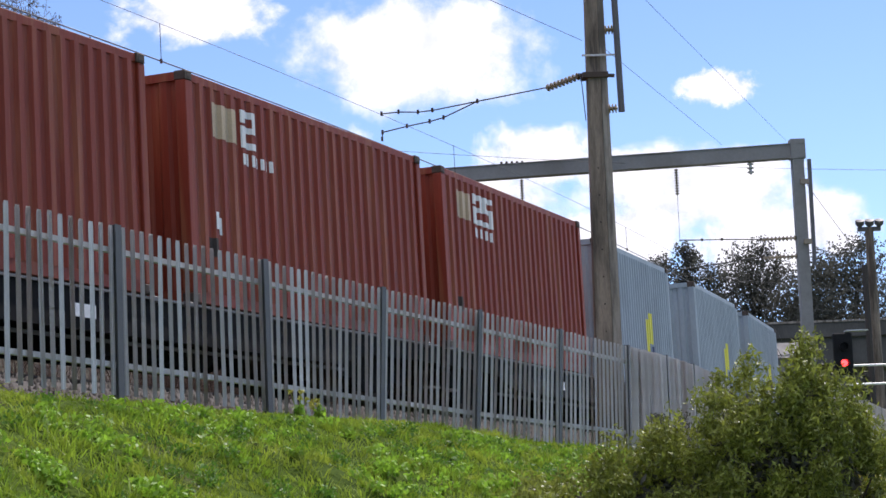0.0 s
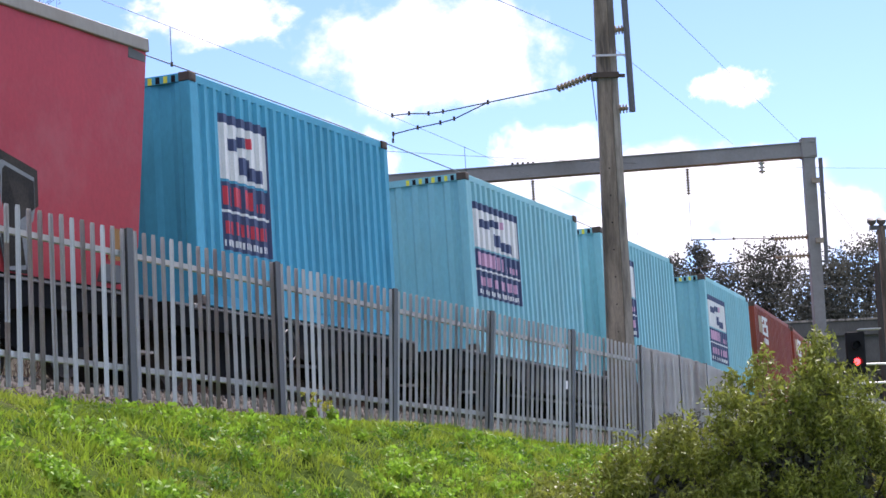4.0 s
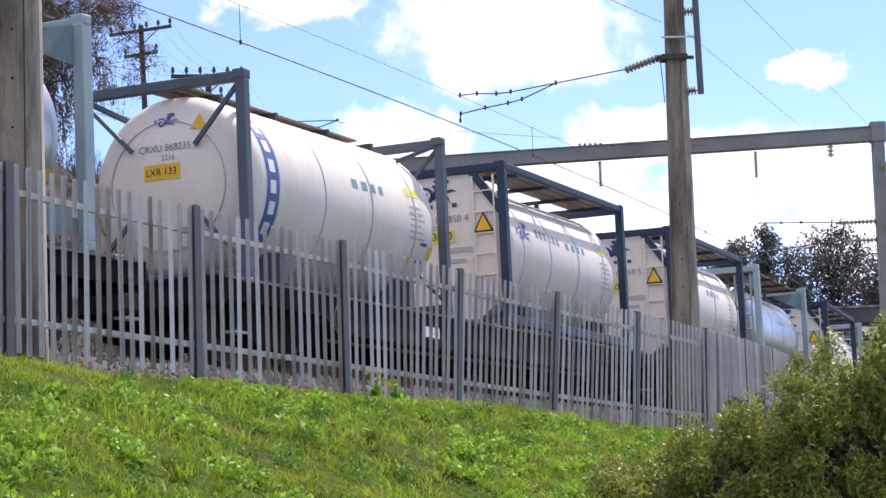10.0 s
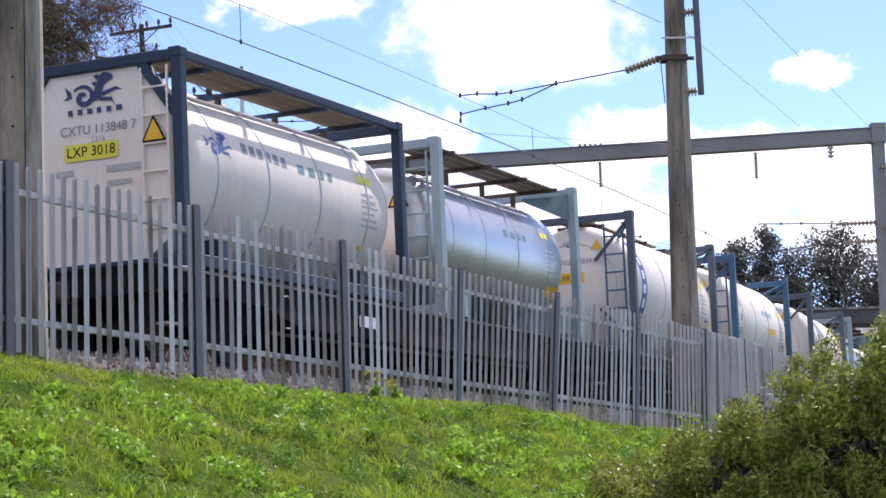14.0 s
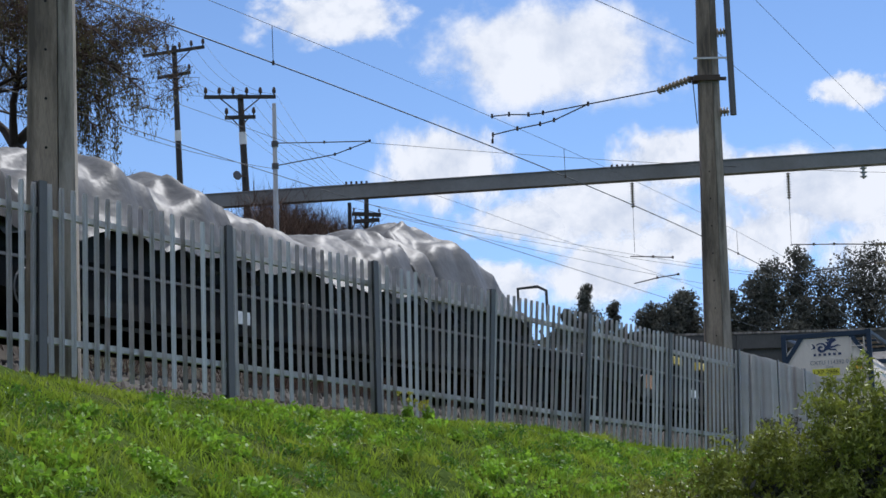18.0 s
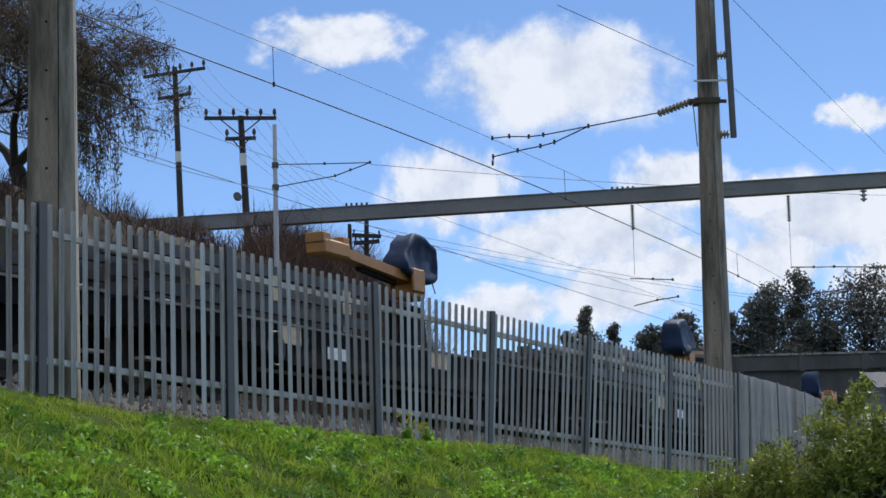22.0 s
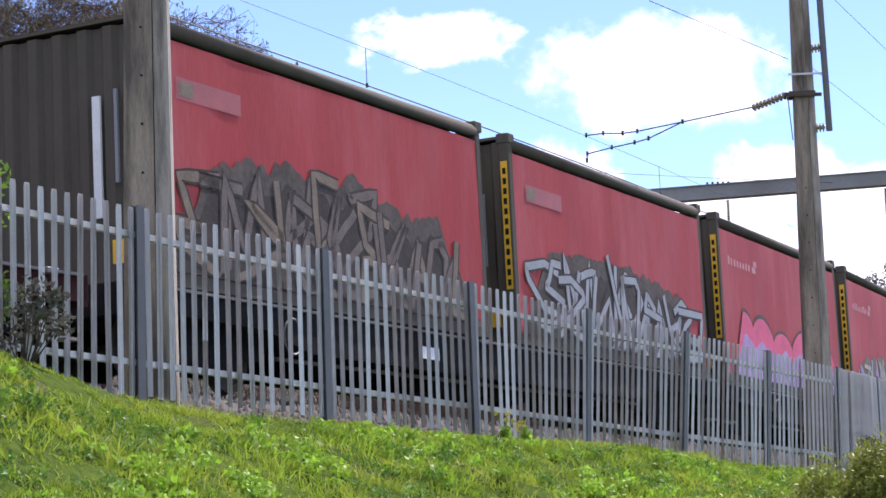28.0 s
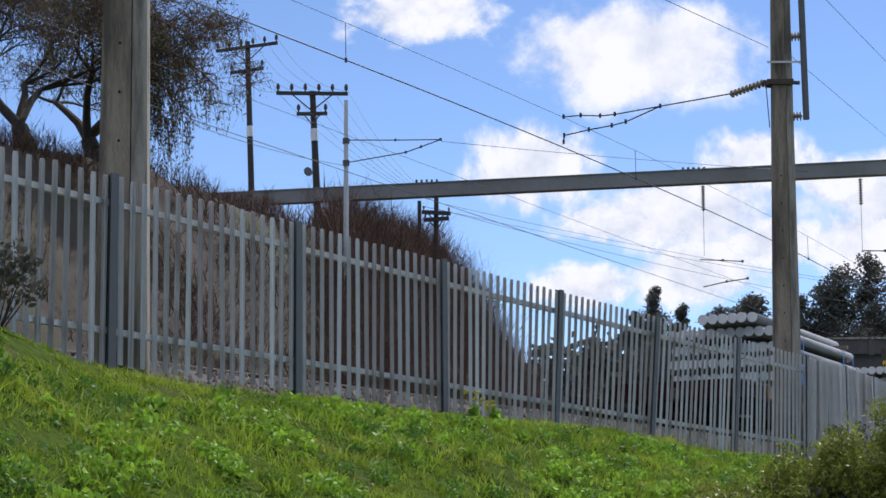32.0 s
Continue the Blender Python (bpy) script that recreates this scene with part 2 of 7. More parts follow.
def cloud_mesh(name, verts, faces):
    me = bpy.data.meshes.new(name)
    v = np.asarray(verts, dtype=np.float32)
    f = np.asarray(faces, dtype=np.int32)
    k = f.shape[1]
    me.vertices.add(len(v))
    me.vertices.foreach_set("co", v.ravel())
    me.loops.add(f.size)
    me.loops.foreach_set("vertex_index", f.ravel())
    me.polygons.add(len(f))
    me.polygons.foreach_set("loop_start", np.arange(0, f.size, k, dtype=np.int32))
    me.polygons.foreach_set("loop_total", np.full(len(f), k, dtype=np.int32))
    me.update(calc_edges=True)
    return me


# ---- the line of the track ----
X0, Y0, Z0, HEAD, BEND, FALL, CANT = -0.9094, 30.5605, 5.5838 + EYE, 1.1579, 0.0034638, -0.0022, 0.0178
DECK = 0.98


def line(s, left=0.0, up=0.0):
    """A place beside the track: s along it, metres to the left of its middle, metres above its rails."""
    th = HEAD + BEND * s
    fwd = Vector((math.cos(th), math.sin(th), FALL)).normalized()
    lf = Vector((-math.sin(th), math.cos(th), 0))
    l2 = lf * math.cos(CANT) - Vector((0, 0, 1)) * math.sin(CANT)
    u2 = fwd.cross(l2)
    p = Vector((X0 + (math.sin(th) - math.sin(HEAD)) / BEND, Y0 - (math.cos(th) - math.cos(HEAD)) / BEND, Z0 + FALL * s))
    p = p + l2 * (1.219 + left) + u2 * (up - 3.571)
    m = Matrix((fwd, l2, u2)).transposed().to_4x4()
    m.translation = p
    return m


CENTRE = Vector((X0 - math.sin(HEAD) / BEND, Y0 + math.cos(HEAD) / BEND))
RADIUS = 1 / BEND - 1.219


def track_coords(x, y):
    """Distance along the track, and to the right of its middle."""
    dx, dy = x - CENTRE.x, y - CENTRE.y
    s = (math.atan2(dx, -dy) - HEAD) / BEND
    return s, math.hypot(dx, dy) - RADIUS


def travelled(t):
    x = t / 32
    return 12.5832 * t - 11.8096 * x ** 2 - 5.3928 * x ** 3 + 4.3294 * x ** 4


# ---- ground ----
def smooth(a, b, x):
    t = min(1.0, max(0.0, (x - a) / (b - a)))
    return t * t * (3 - 2 * t)


PROFILE = [(-60, -0.9), (-9, -0.75), (-2.9, -0.7), (-1.9, -0.32), (1.9, -0.32), (2.9, -0.62), (3.6, -0.66), (4.7, -0.74), (5.3, -0.98), (6.2, -1.42), (7.5, -2.12), (9.5, -3.05), (12.0, -3.58), (20, -3.7), (90, -3.8)]


def ground_z(x, y):
    s, w = track_coords(x, y)
    rail = Z0 + FALL * max(-60.0, min(90.0, s)) - 3.571
    z = rail + float(np.interp(w, [p[0] for p in PROFILE], [p[1] for p in PROFILE]))
    if w < -8:
        az = x / max(y, 1.0)
        fade = 1 - smooth(-0.056, 0.046, az) if y > 20 else 1.0
        rise = smooth(-8.5, -16.5, w)
        z += fade * rise * (7.9 + 0.35 * noise.noise((x * 0.15, y * 0.15, 0)))
        z += fade * smooth(-8.5, -14, w) * 0.35 * noise.noise((x * 0.8, y * 0.8, 3))
    if 2.4 < w < 6 and y < 40:
        z -= 0.03 * smooth(2.9, 3.6, w) * (1 - smooth(5.0, 6.6, w)) * (1 - smooth(-1.5, 2.0, x))
    if 3.0 < w < 7.5 and x > 0.4 and y < 42:
        z -= 0.12 * smooth(0.4, 2.2, x) * smooth(3.0, 4.0, w) * (1 - smooth(5.6, 7.5, w))
    if w > 3.9 and x < -2.8 and y < 24:
        z += 0.50 * smooth(-2.9, -4.7, x) * smooth(3.9, 4.6, w) * (1 - smooth(6.0, 9.0, w))
    if w > 4.9:
        z += 0.12 * noise.noise((x * 0.9, y * 0.9, 7)) * smooth(4.9, 6.0, w) + 0.08 * noise.noise((x * 2.2, y * 2.2, 1)) * smooth(4.9, 5.6, w)
    return z


def axis(lo, hi, step, far):
    a = list(np.arange(lo, hi + 1e-6, step))
    d, x = step, hi
    while x < far:
        d *= 1.25
        x += d
        a.append(x)
    d, x = step, lo
    while x > -far:
        d *= 1.25
        x -= d
        a.insert(0, x)
    return a


def ground():
    xs, ys = axis(-16, 12, 0.3, 3000), axis(9, 72, 0.4, 3000)
    verts = [(x, y, ground_z(x, y)) for y in ys for x in xs]
    k = len(xs)
    faces = [(j * k + i, j * k + i + 1, (j + 1) * k + i + 1, (j + 1) * k + i) for j in range(len(ys) - 1) for i in range(k - 1)]
    me = cloud_mesh("ground", verts, faces)
    for p in me.polygons:
        p.use_smooth = True
    m = bpy.data.materials.new("grassy_earth")
    m.use_nodes = True
    n, l = m.node_tree.nodes, m.node_tree.links
    tc = n.new("ShaderNodeTexCoord")
    n1, n2, n3 = (n.new("ShaderNodeTexNoise") for _ in range(3))
    for q, sc, det in ((n1, 0.55, 6), (n2, 9.0, 6), (n3, 0.9, 5)):
        q.inputs["Scale"].default_value, q.inputs["Detail"].default_value = sc, det
        l.new(tc.outputs["Object"], q.inputs["Vector"])
    ramp = n.new("ShaderNodeValToRGB")
    ramp.color_ramp.elements[0].position, ramp.color_ramp.elements[0].color = 0.32, (0.028, 0.05, 0.006, 1)
    ramp.color_ramp.elements[1].position, ramp.color_ramp.elements[1].color = 0.66, (0.075, 0.115, 0.013, 1)
    add = n.new("ShaderNodeMath")
    add.operation = "MULTIPLY_ADD"
    add.inputs[1].default_value = 0.6
    l.new(n2.outputs[0], add.inputs[0])
    sub = n.new("ShaderNodeMath")
    sub.operation = "MULTIPLY"
    sub.inputs[1].default_value = 0.42
    l.new(n1.outputs[0], sub.inputs[0])
    l.new(sub.outputs[0], add.inputs[2])
    l.new(add.outputs[0], ramp.inputs[0])
    earth = n.new("ShaderNodeMapRange")
    earth.inputs["From Min"].default_value, earth.inputs["From Max"].default_value = 0.60, 0.72
    l.new(n3.outputs[0], earth.inputs["Value"])
    mix = n.new("ShaderNodeMix")
    mix.data_type = "RGBA"
    l.new(earth.outputs[0], mix.inputs[0])
    l.new(ramp.outputs[0], mix.inputs[6])
    mix.inputs[7].default_value = (0.09, 0.075, 0.045, 1)
    b = n["Principled BSDF"]
    b.inputs["Roughness"].default_value = 0.95
    b.inputs["Specular IOR Level"].default_value = 0.05
    l.new(mix.outputs[2], b.inputs["Base Color"])
    bp = n.new("ShaderNodeBump")
    bp.inputs["Distance"].default_value = 0.06
    l.new(n2.outputs[0], bp.inputs["Height"])
    l.new(bp.outputs[0], b.inputs["Normal"])
    me.materials.append(m)
    me.materials.append(material("brown_cutting_earth", (0.055, 0.04, 0.028), 0.95, vary=0.35, scale=0.5, fine=6, bump=0.5, dirt=(0.06, 0.075, 0.026), dirt_amount=0.8))
    idx = np.zeros(len(me.polygons), dtype=np.int32)
    for i, p in enumerate(me.polygons):
        if p.center.y > 15 and abs(p.center.x) < 200 and p.center.y < 300 and track_coords(p.center.x, p.center.y)[1] < -3.2:
            idx[i] = 1
    me.polygons.foreach_set("material_index", idx)
    tagged(new("ground", me), "green grassy bank falling away from the railway", "ground", kind="structure")


ground()


def trackbed():
    """Ballast shoulder, sleepers and two rails of the line that the train runs on."""
    ss = np.arange(-60, 131, 1.0)
    prof = [(-2.9, -0.74), (-1.75, -0.24), (1.75, -0.24), (2.95, -0.66)]
    verts, faces = [], []
    for s in ss:
        for w, h in prof:
            verts.append(line(s, -w, h).translation)
    for i in range(len(ss) - 1):
        for j in range(3):
            faces.append((i * 4 + j, i * 4 + j + 1, i * 4 + j + 5, i * 4 + j + 4))
    ob = new("track_bed", cloud_mesh("track_bed", verts, faces))
    ob.data.materials.append(BALLAST)
    tagged(ob, "bed of grey crushed stone ballast under the rails", "track bed", kind="structure")
    rng = random.Random(5)
    v, f = [], []
    for _ in range(9000):
        s, w = rng.uniform(-14, 45), rng.uniform(1.2, 2.9)
        h = float(np.interp(w, [1.75, 2.95, 4.3], [-0.22, -0.64, -0.72]))
        p = line(s, -w, h).translation
        r = rng.uniform(0.02, 0.05)
        a = rng.uniform(0, 6.28)
        i = len(v)
        for k in range(3):
            v.append((p.x + r * math.cos(a + k * 2.1), p.y + r * math.sin(a + k * 2.1), p.z - 0.02))
        v.append((p.x + rng.uniform(-0.01, 0.01), p.y, p.z + r))
        f += [(i, i + 1, i + 3), (i + 1, i + 2, i + 3), (i + 2, i, i + 3)]
    ob = new("ballast_stones", cloud_mesh("ballast_stones", v, f))
    ob.data.materials.append(BALLAST)
    tagged(ob, "loose grey ballast stones", "gravel", kind="stuff")
    for side in (-0.56, 0.56):
        verts, faces = [], []
        sec = [(-0.065, -0.14), (0.065, -0.14), (0.02, -0.11), (0.02, -0.04), (0.035, -0.03), (0.035, 0), (-0.035, 0), (-0.035, -0.03), (-0.02, -0.04), (-0.02, -0.11)]
        for s in ss:
            for a, h in sec:
                verts.append(line(s, side + a, h).translation)
        k = len(sec)
        for i in range(len(ss) - 1):
            for j in range(k):
                faces.append((i * k + j, i * k + (j + 1) % k, (i + 1) * k + (j + 1) % k, (i + 1) * k + j))
        ob = new("rail", cloud_mesh("rail", verts, faces))
        ob.data.materials.append(IRON)
        tagged(ob, "worn steel running rail on the ballast", "rail", "running rails", kind="structure")


trackbed()


# ---- palisade fence ----
FX, FY, FZ, FH, FK, FG, BAY = -3.4215, 17.8479, 2.9515 + EYE, 1.1147, 0.000849, -0.0175, 2.75
TURN_POSTS = [(4.63, 35.32, 2.70 + EYE), (5.42, 37.96, 2.74 + EYE), (6.12, 40.62, 2.78 + EYE), (6.75, 43.3, 2.82 + EYE), (7.3, 46.0, 2.86 + EYE)]


def fence_top(k):
    if k > 6:
        return Vector(TURN_POSTS[int(k) - 7])
    u = BAY * k
    th = FH + FK * u / 2
    return Vector((FX + u * math.cos(th), FY + u * math.sin(th), FZ + FG * u))


def pale_mesh(deep=1.0):
    """One pale of folded W section with a blunt notched head, 1.5 m long; its front looks along -y."""
    sec = [(-0.036, 0.008), (-0.021, -0.005), (-0.008, 0.006), (0.008, 0.006), (0.021, -0.005), (0.036, 0.008)]
    zs = [(-1.515, 1.0), (-0.035, 1.0), (0.0, 0.72)]
    bm = bmesh.new()
    rows = [[bm.verts.new((x * k, y * deep, z)) for x, y in sec] for z, k in zs]
    for a, b in zip(rows, rows[1:]):
        for i in range(5):
            bm.faces.new((a[i], a[i + 1], b[i + 1], b[i]))
    bmesh.ops.solidify(bm, geom=bm.faces[:], thickness=0.003)
    return link("pale", bm, GALV)


def post_mesh(h):
    o = [(-0.05, 0.0), (0.05, 0.0), (0.05, 0.008), (0.004, 0.008), (0.004, 0.055), (0.05, 0.055), (0.05, 0.063), (-0.05, 0.063), (-0.05, 0.055), (-0.004, 0.055), (-0.004, 0.008), (-0.05, 0.008)]
    bm = prism([(x, -y) for x, y in o], -h, 0.0)
    bmesh.ops.transform(bm, matrix=pose(0, 0, 0, 90), verts=bm.verts)
    bmesh.ops.triangulate(bm, faces=[f for f in bm.faces if len(f.verts) > 4])
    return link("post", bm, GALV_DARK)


def palisade():
    fence = thing("palisade_fence", "tall galvanised steel palisade fence on the bank below the track", "fence")
    pale, heavy, post = pale_mesh(), pale_mesh(2.4), post_mesh(2.0)
    rng = random.Random(3)
    lean = {3: 2.9, 4: 4.2, 5: 3.2, 6: 1.8}     # posts that have settled outwards, degrees
    for k in range(-3, 11):
        a, b = fence_top(k), fence_top(k + 1)
        la, lb = lean.get(k, 0.0), lean.get(k + 1, 0.0)
        d = b - a
        th = math.atan2(d.y, d.x)
        m = pose(a.x, a.y, a.z, 0, 0, math.degrees(th)) @ pose(0, 0, 0, la, rng.uniform(-0.5, 0.5))
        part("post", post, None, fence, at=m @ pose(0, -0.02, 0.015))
        n = Vector((-math.sin(th), math.cos(th), 0))
        for drop in (0.215, 1.24):
            ins = [n * (0.04 + drop * math.sin(radians(q))) for q in (la, lb)]
            dn = Vector((0, 0, -drop))
            part("rail", bar(a + ins[0] + dn, b + ins[1] + dn, 0.012, 0.05), GALV, fence)
            dn = n * 0.02 + Vector((0, 0, -drop - 0.022))
            part("rail", bar(a + ins[0] + dn, b + ins[1] + dn, 0.05, 0.006), GALV, fence)
        for i in range(17):
            q = (i + 0.72) / 17.3
            p = a.lerp(b, q)
            mm = pose(p.x, p.y, p.z + rng.uniform(-0.008, 0.008), 0, 0, math.degrees(th) + rng.uniform(-0.4, 0.4)) @ pose(0, 0, 0, la + (lb - la) * q + rng.uniform(-0.6, 0.6), rng.uniform(-0.4, 0.4))
            part("pale", pale if k < 6 else heavy, None, fence, at=mm)


palisade()


def side_palisade():
    """The fence's other run, coming back down the bank beyond the bush."""
    fence = thing("palisade_fence", "galvanised steel palisade fence running down the bank behind the bush", "fence")
    pale, post = pale_mesh(), post_mesh(2.0)
    a, b = Vector((9.2, 46.0, 4.46)), Vector((7.4, 31.0, 2.94))
    d = b - a
    th = math.degrees(math.atan2(d.y, d.x))
    n = int(d.length / 0.12)
    for i in range(n + 1):
        p = a.lerp(b, i / n)
        part("pale", pale, None, fence, at=pose(p.x, p.y, p.z, 0, 0, th))
        if i % 23 == 0:
            part("post", post, None, fence, at=pose(p.x, p.y + 0.02, p.z, 0, 0, th))
    off = Vector((-0.03, 0, 0))
    for drop in (0.215, 1.24):
        part("rail", bar(a + off - Vector((0, 0, drop)), b + off - Vector((0, 0, drop)), 0.012, 0.05), GALV, fence)


side_palisade()


# ---- concrete masts, overhead line ----
def disc_insulator(p, q, r, n, parent, mat, name="insulator"):
    p, q = Vector(p), Vector(q)
    d = q - p
    m = Matrix.Translation(p) @ d.to_track_quat("Z", "Y").to_matrix().to_4x4()
    prof = [(r * 0.3, 0)]
    L = d.length
    for i in range(n):
        z = L * (i + 0.15) / n
        prof += [(r * 0.4, z), (r, z + L * 0.18 / n), (r * 0.95, z + L * 0.42 / n), (r * 0.4, z + L * 0.6 / n)]
    prof.append((r * 0.3, L))
    return part(name, lathe(prof, 10, m), mat, parent, smooth=False)


def concrete_mast(base, top_z, wide, turn, label, lean=(0, 0)):
    """A tapered concrete mast: a broad shaft and a paler narrow flange with a joint between them."""
    mast = thing("concrete_mast", label, "mast", "overhead line masts", pose(*base, 0, 0, turn))
    h = top_z - base[2]
    tp = 1 - 0.047 * h

    def shaft(x0, x1, y0, y1):
        bm = bmesh.new()
        vs = []
        steps = 8
        for i in range(steps + 1):
            z = h * i / steps
            k = 1 + (tp - 1) * i / steps
            lx, ly = lean[0] * z, lean[1] * z
            vs.append([bm.verts.new((x * k + lx, y * k + ly, z)) for x, y in ((x0, y0), (x1, y0), (x1, y1), (x0, y1))])
        for a, b in zip(vs, vs[1:]):
            for i in range(4):
                bm.faces.new((a[i], a[(i + 1) % 4], b[(i + 1) % 4], b[i]))
        bm.faces.new(vs[0][::-1])
        bm.faces.new(vs[-1])
        bmesh.ops.bevel(bm, geom=[e for e in bm.edges if abs(e.verts[0].co.z - e.verts[1].co.z) > 0.05], offset=0.012, segments=1, affect="EDGES")
        return bm
    part("shaft", shaft(-wide / 2, wide * 0.145, -0.13, 0.16), CONCRETE, mast)
    part("flange", shaft(wide * 0.165, wide / 2, -0.11, 0.16), CONCRETE_LIGHT, mast, "paler concrete flange")
    for i in range(9):
        z = 1.2 + i * 0.42
        if z < h:
            part("bolt_hole", rod((-0.03, -0.128, z), (-0.03, -0.134, z), 0.012, sides=8), BLACK, mast)
    return mast


mast_a = concrete_mast((-3.545, 18.95, 2.55), 9.4, 0.45, 4, "weathered concrete overhead line mast behind the fence", (0.002, 0))
mast_b = concrete_mast((3.65, 34.6, 2.6), 11.6, 0.43, 2, "weathered concrete overhead line mast carrying a long insulator", (0.006, 0))


def mast_fittings():
    inv = mast_b.matrix_basis.inverted()

    def loc(p):
        return inv @ Vector((p[0], p[1], p[2] + EYE))
    disc_insulator(loc((3.42, 34.65, 7.04)), loc((2.93, 35.0, 6.93)), 0.062, 9, mast_b, PORCELAIN)
    part("bracket", bar(loc((3.4, 34.62, 7.05)), loc((3.95, 34.5, 7.0)), 0.05, 0.05), IRON, mast_b)
    part("clamp_band", box(-0.2, -0.15, 7.02 - 2.6 + EYE - 0.04, 0.2, 0.17, 7.02 - 2.6 + EYE + 0.04), IRON, mast_b)
    part("pipe", rod(loc((3.98, 34.45, 9.6)), loc((4.03, 34.45, 6.42)), 0.05, sides=10), GALV_DARK, mast_b, "grey steel pipe")
    for z in (7.72, 6.48):
        disc_insulator(loc((3.83, 34.5, z)), loc((3.97, 34.46, z)), 0.075, 3, mast_b, PORCELAIN, "stand_off")
    part("clamp_band", box(-0.2, -0.16, 7.32 - 2.6 + EYE - 0.015, 0.34, -0.145, 7.32 - 2.6 + EYE + 0.015), GALV, mast_b)
    part("down_lead", rod(loc((3.43, 34.45, 6.95)), loc((3.47, 34.44, 6.3)), 0.008, sides=5), WIRE, mast_b)


mast_fittings()


def arm_set(name, runs, label, r=0.011):
    th = thing(name, label, "registration arm", "pull-off arms")
    for run in runs:
        pts = [Vector(p) for p in run]
        for a, b in zip(pts, pts[1:]):
            part("arm_wire", rod(a, b, r, sides=5), WIRE, th)
        for p in pts[1:]:
            part("clamp", rod(p + Vector((0, 0, -0.03)), p + Vector((0, 0, 0.04)), r * 2, sides=6), IRON, th)


arm_set("registration_arm", [[(2.92, 34.98, 8.54), (1.876, 35.65, 8.49), (1.17, 36.1, 8.455), (0.94, 36.24, 8.46), (0.63, 36.43, 8.51), (0.355, 36.6, 8.52)],
                             [(1.876, 35.65, 8.49), (1.34, 35.99, 8.31), (1.12, 36.13, 8.28), (0.757, 36.35, 8.256), (0.36, 36.58, 8.21), (0.351, 36.59, 8.10)]], "thin pull-off arm holding the running wire over the track")
arm_set("registration_arm", [[(-5.2, 60.0, 12.40), (-3.93, 60.2, 12.417), (-2.726, 60.4, 12.45)], [(-5.2, 60.0, 11.79), (-3.64, 60.0, 12.044), (-3.23, 60.0, 12.19), (-2.7, 60.0, 12.38)]],
        "thin pull-off arm on the far steel mast", 0.016)
arm_set("registration_arm", [[(4.54, 66.0, 9.812), (5.2, 66.0, 9.78), (5.77, 66.0, 9.745)], [(4.62, 66.0, 9.01), (5.3, 66.0, 9.16), (5.91, 66.0, 9.244)]], "thin pull-off arm hanging below the gantry beam", 0.018)
arm_set("registration_arm", [[(9.0, 64.2, 9.79), (9.6, 64.1, 9.76), (10.17, 64.1, 9.753), (11.2, 63.6, 9.65)], [(9.0, 64.2, 8.95), (9.7, 64.1, 9.02), (11.2, 63.6, 9.15)]], "thin pull-off arm hanging below the gantry beam", 0.018)


def overhead_wires():
    """Messenger and contact wire over the train's line, with droppers."""
    group = "overhead line wires"
    contact = [line(s, 0, 3.571 + 0.88).translation for s in np.arange(-44, 61, 2.0)]
    cable("contact_wire", contact, 0.009, label="dark overhead contact wire above the train", group=group)
    mess = [line(s, 0, 3.571 + 1.38 + 0.00025 * (s - 10) ** 2 * 0.4).translation for s in np.arange(-44, 61, 2.0)]
    cable("messenger_wire", mess, 0.0038, label="thin overhead messenger wire above the contact wire", group=group)
    for s in (-23.0, -11.6, -1.4, 9.6, 22.0, 34.0):
        a, b = line(s, 0, 3.571 + 0.88).translation, line(s, 0, 3.571 + 1.39).translation
        cable("dropper_wire", [a, b], 0.005, label="short dropper between the overhead wires", group=group)
        tagged(new("dropper_clip", link("dropper_clip", rod(a - Vector((0, 0, 0.03)), a + Vector((0, 0, 0.03)), 0.02, sides=6), IRON)), "small dark clip on the contact wire", "wire clip", "dropper clips")


overhead_wires()


def slack(a, b, sag, n=14):
    a, b = Vector(a), Vector(b)
    return [a.lerp(b, i / n) - Vector((0, 0, sag * 4 * (i / n) * (1 - i / n))) for i in range(n + 1)]


for a, b, r, sag in (((-10.25, 19.1, 7.8), (8.7, 68.3, 7.75), 0.006, 0.0), ((-10.25, 19.1, 8.45), (8.7, 68.3, 8.3), 0.004, 0.0), ((3.813, 34.6, 9.065), (10.34, 64.2, 12.5), 0.0042, 0.0), ((0.87, 21.4, 6.93), (3.486, 34.6, 9.19), 0.0042, 0.0),
                     ((1.06, 20.0, 8.06), (12.06, 63.5, 12.43), 0.0042, 0.0), ((12.3, 63.3, 11.5), (22.0, 92, 9.9), 0.010, 0.1)):
    cable("line_wire", slack(a, b, sag), r, label="thin dark overhead feeder wire", group="feeder wires")
# wires of the far tracks and of the telegraph line
for a, b, sag in (((-2.7, 60.4, 12.4), (30.0, 72.0, 12.6), 0.5), ((-3.3, 70.0, 12.2), (26, 96, 11.0), 0.6), ((-3.3, 70.0, 12.0), (24, 100, 10.6), 0.6),
                  ((-3.8, 70.0, 12.1), (28, 96, 10.9), 0.7), ((-7.8, 50.0, 11.0), (-5.2, 60.0, 11.7), 0.1)):
    cable("line_wire", slack(a, b, sag), 0.007, label="thin dark wire of the far tracks", group="far wires")
for i in range(6):
    x1, x2 = -12.783 + i * 0.485, -8.998 + i * 0.486
    cable("telegraph_wire", slack((x1, 88.0, 21.2 + i * 0.06), (x2, 76.0, 16.98), 0.5), 0.006, label="thin telegraph wire between two poles", group="telegraph wires")
    cable("telegraph_wire", slack((x2, 76.0, 16.98), (-3.6 + i * 0.05, 70.0, 12.3), 0.4), 0.005, label="thin telegraph wire between two poles", group="telegraph wires")


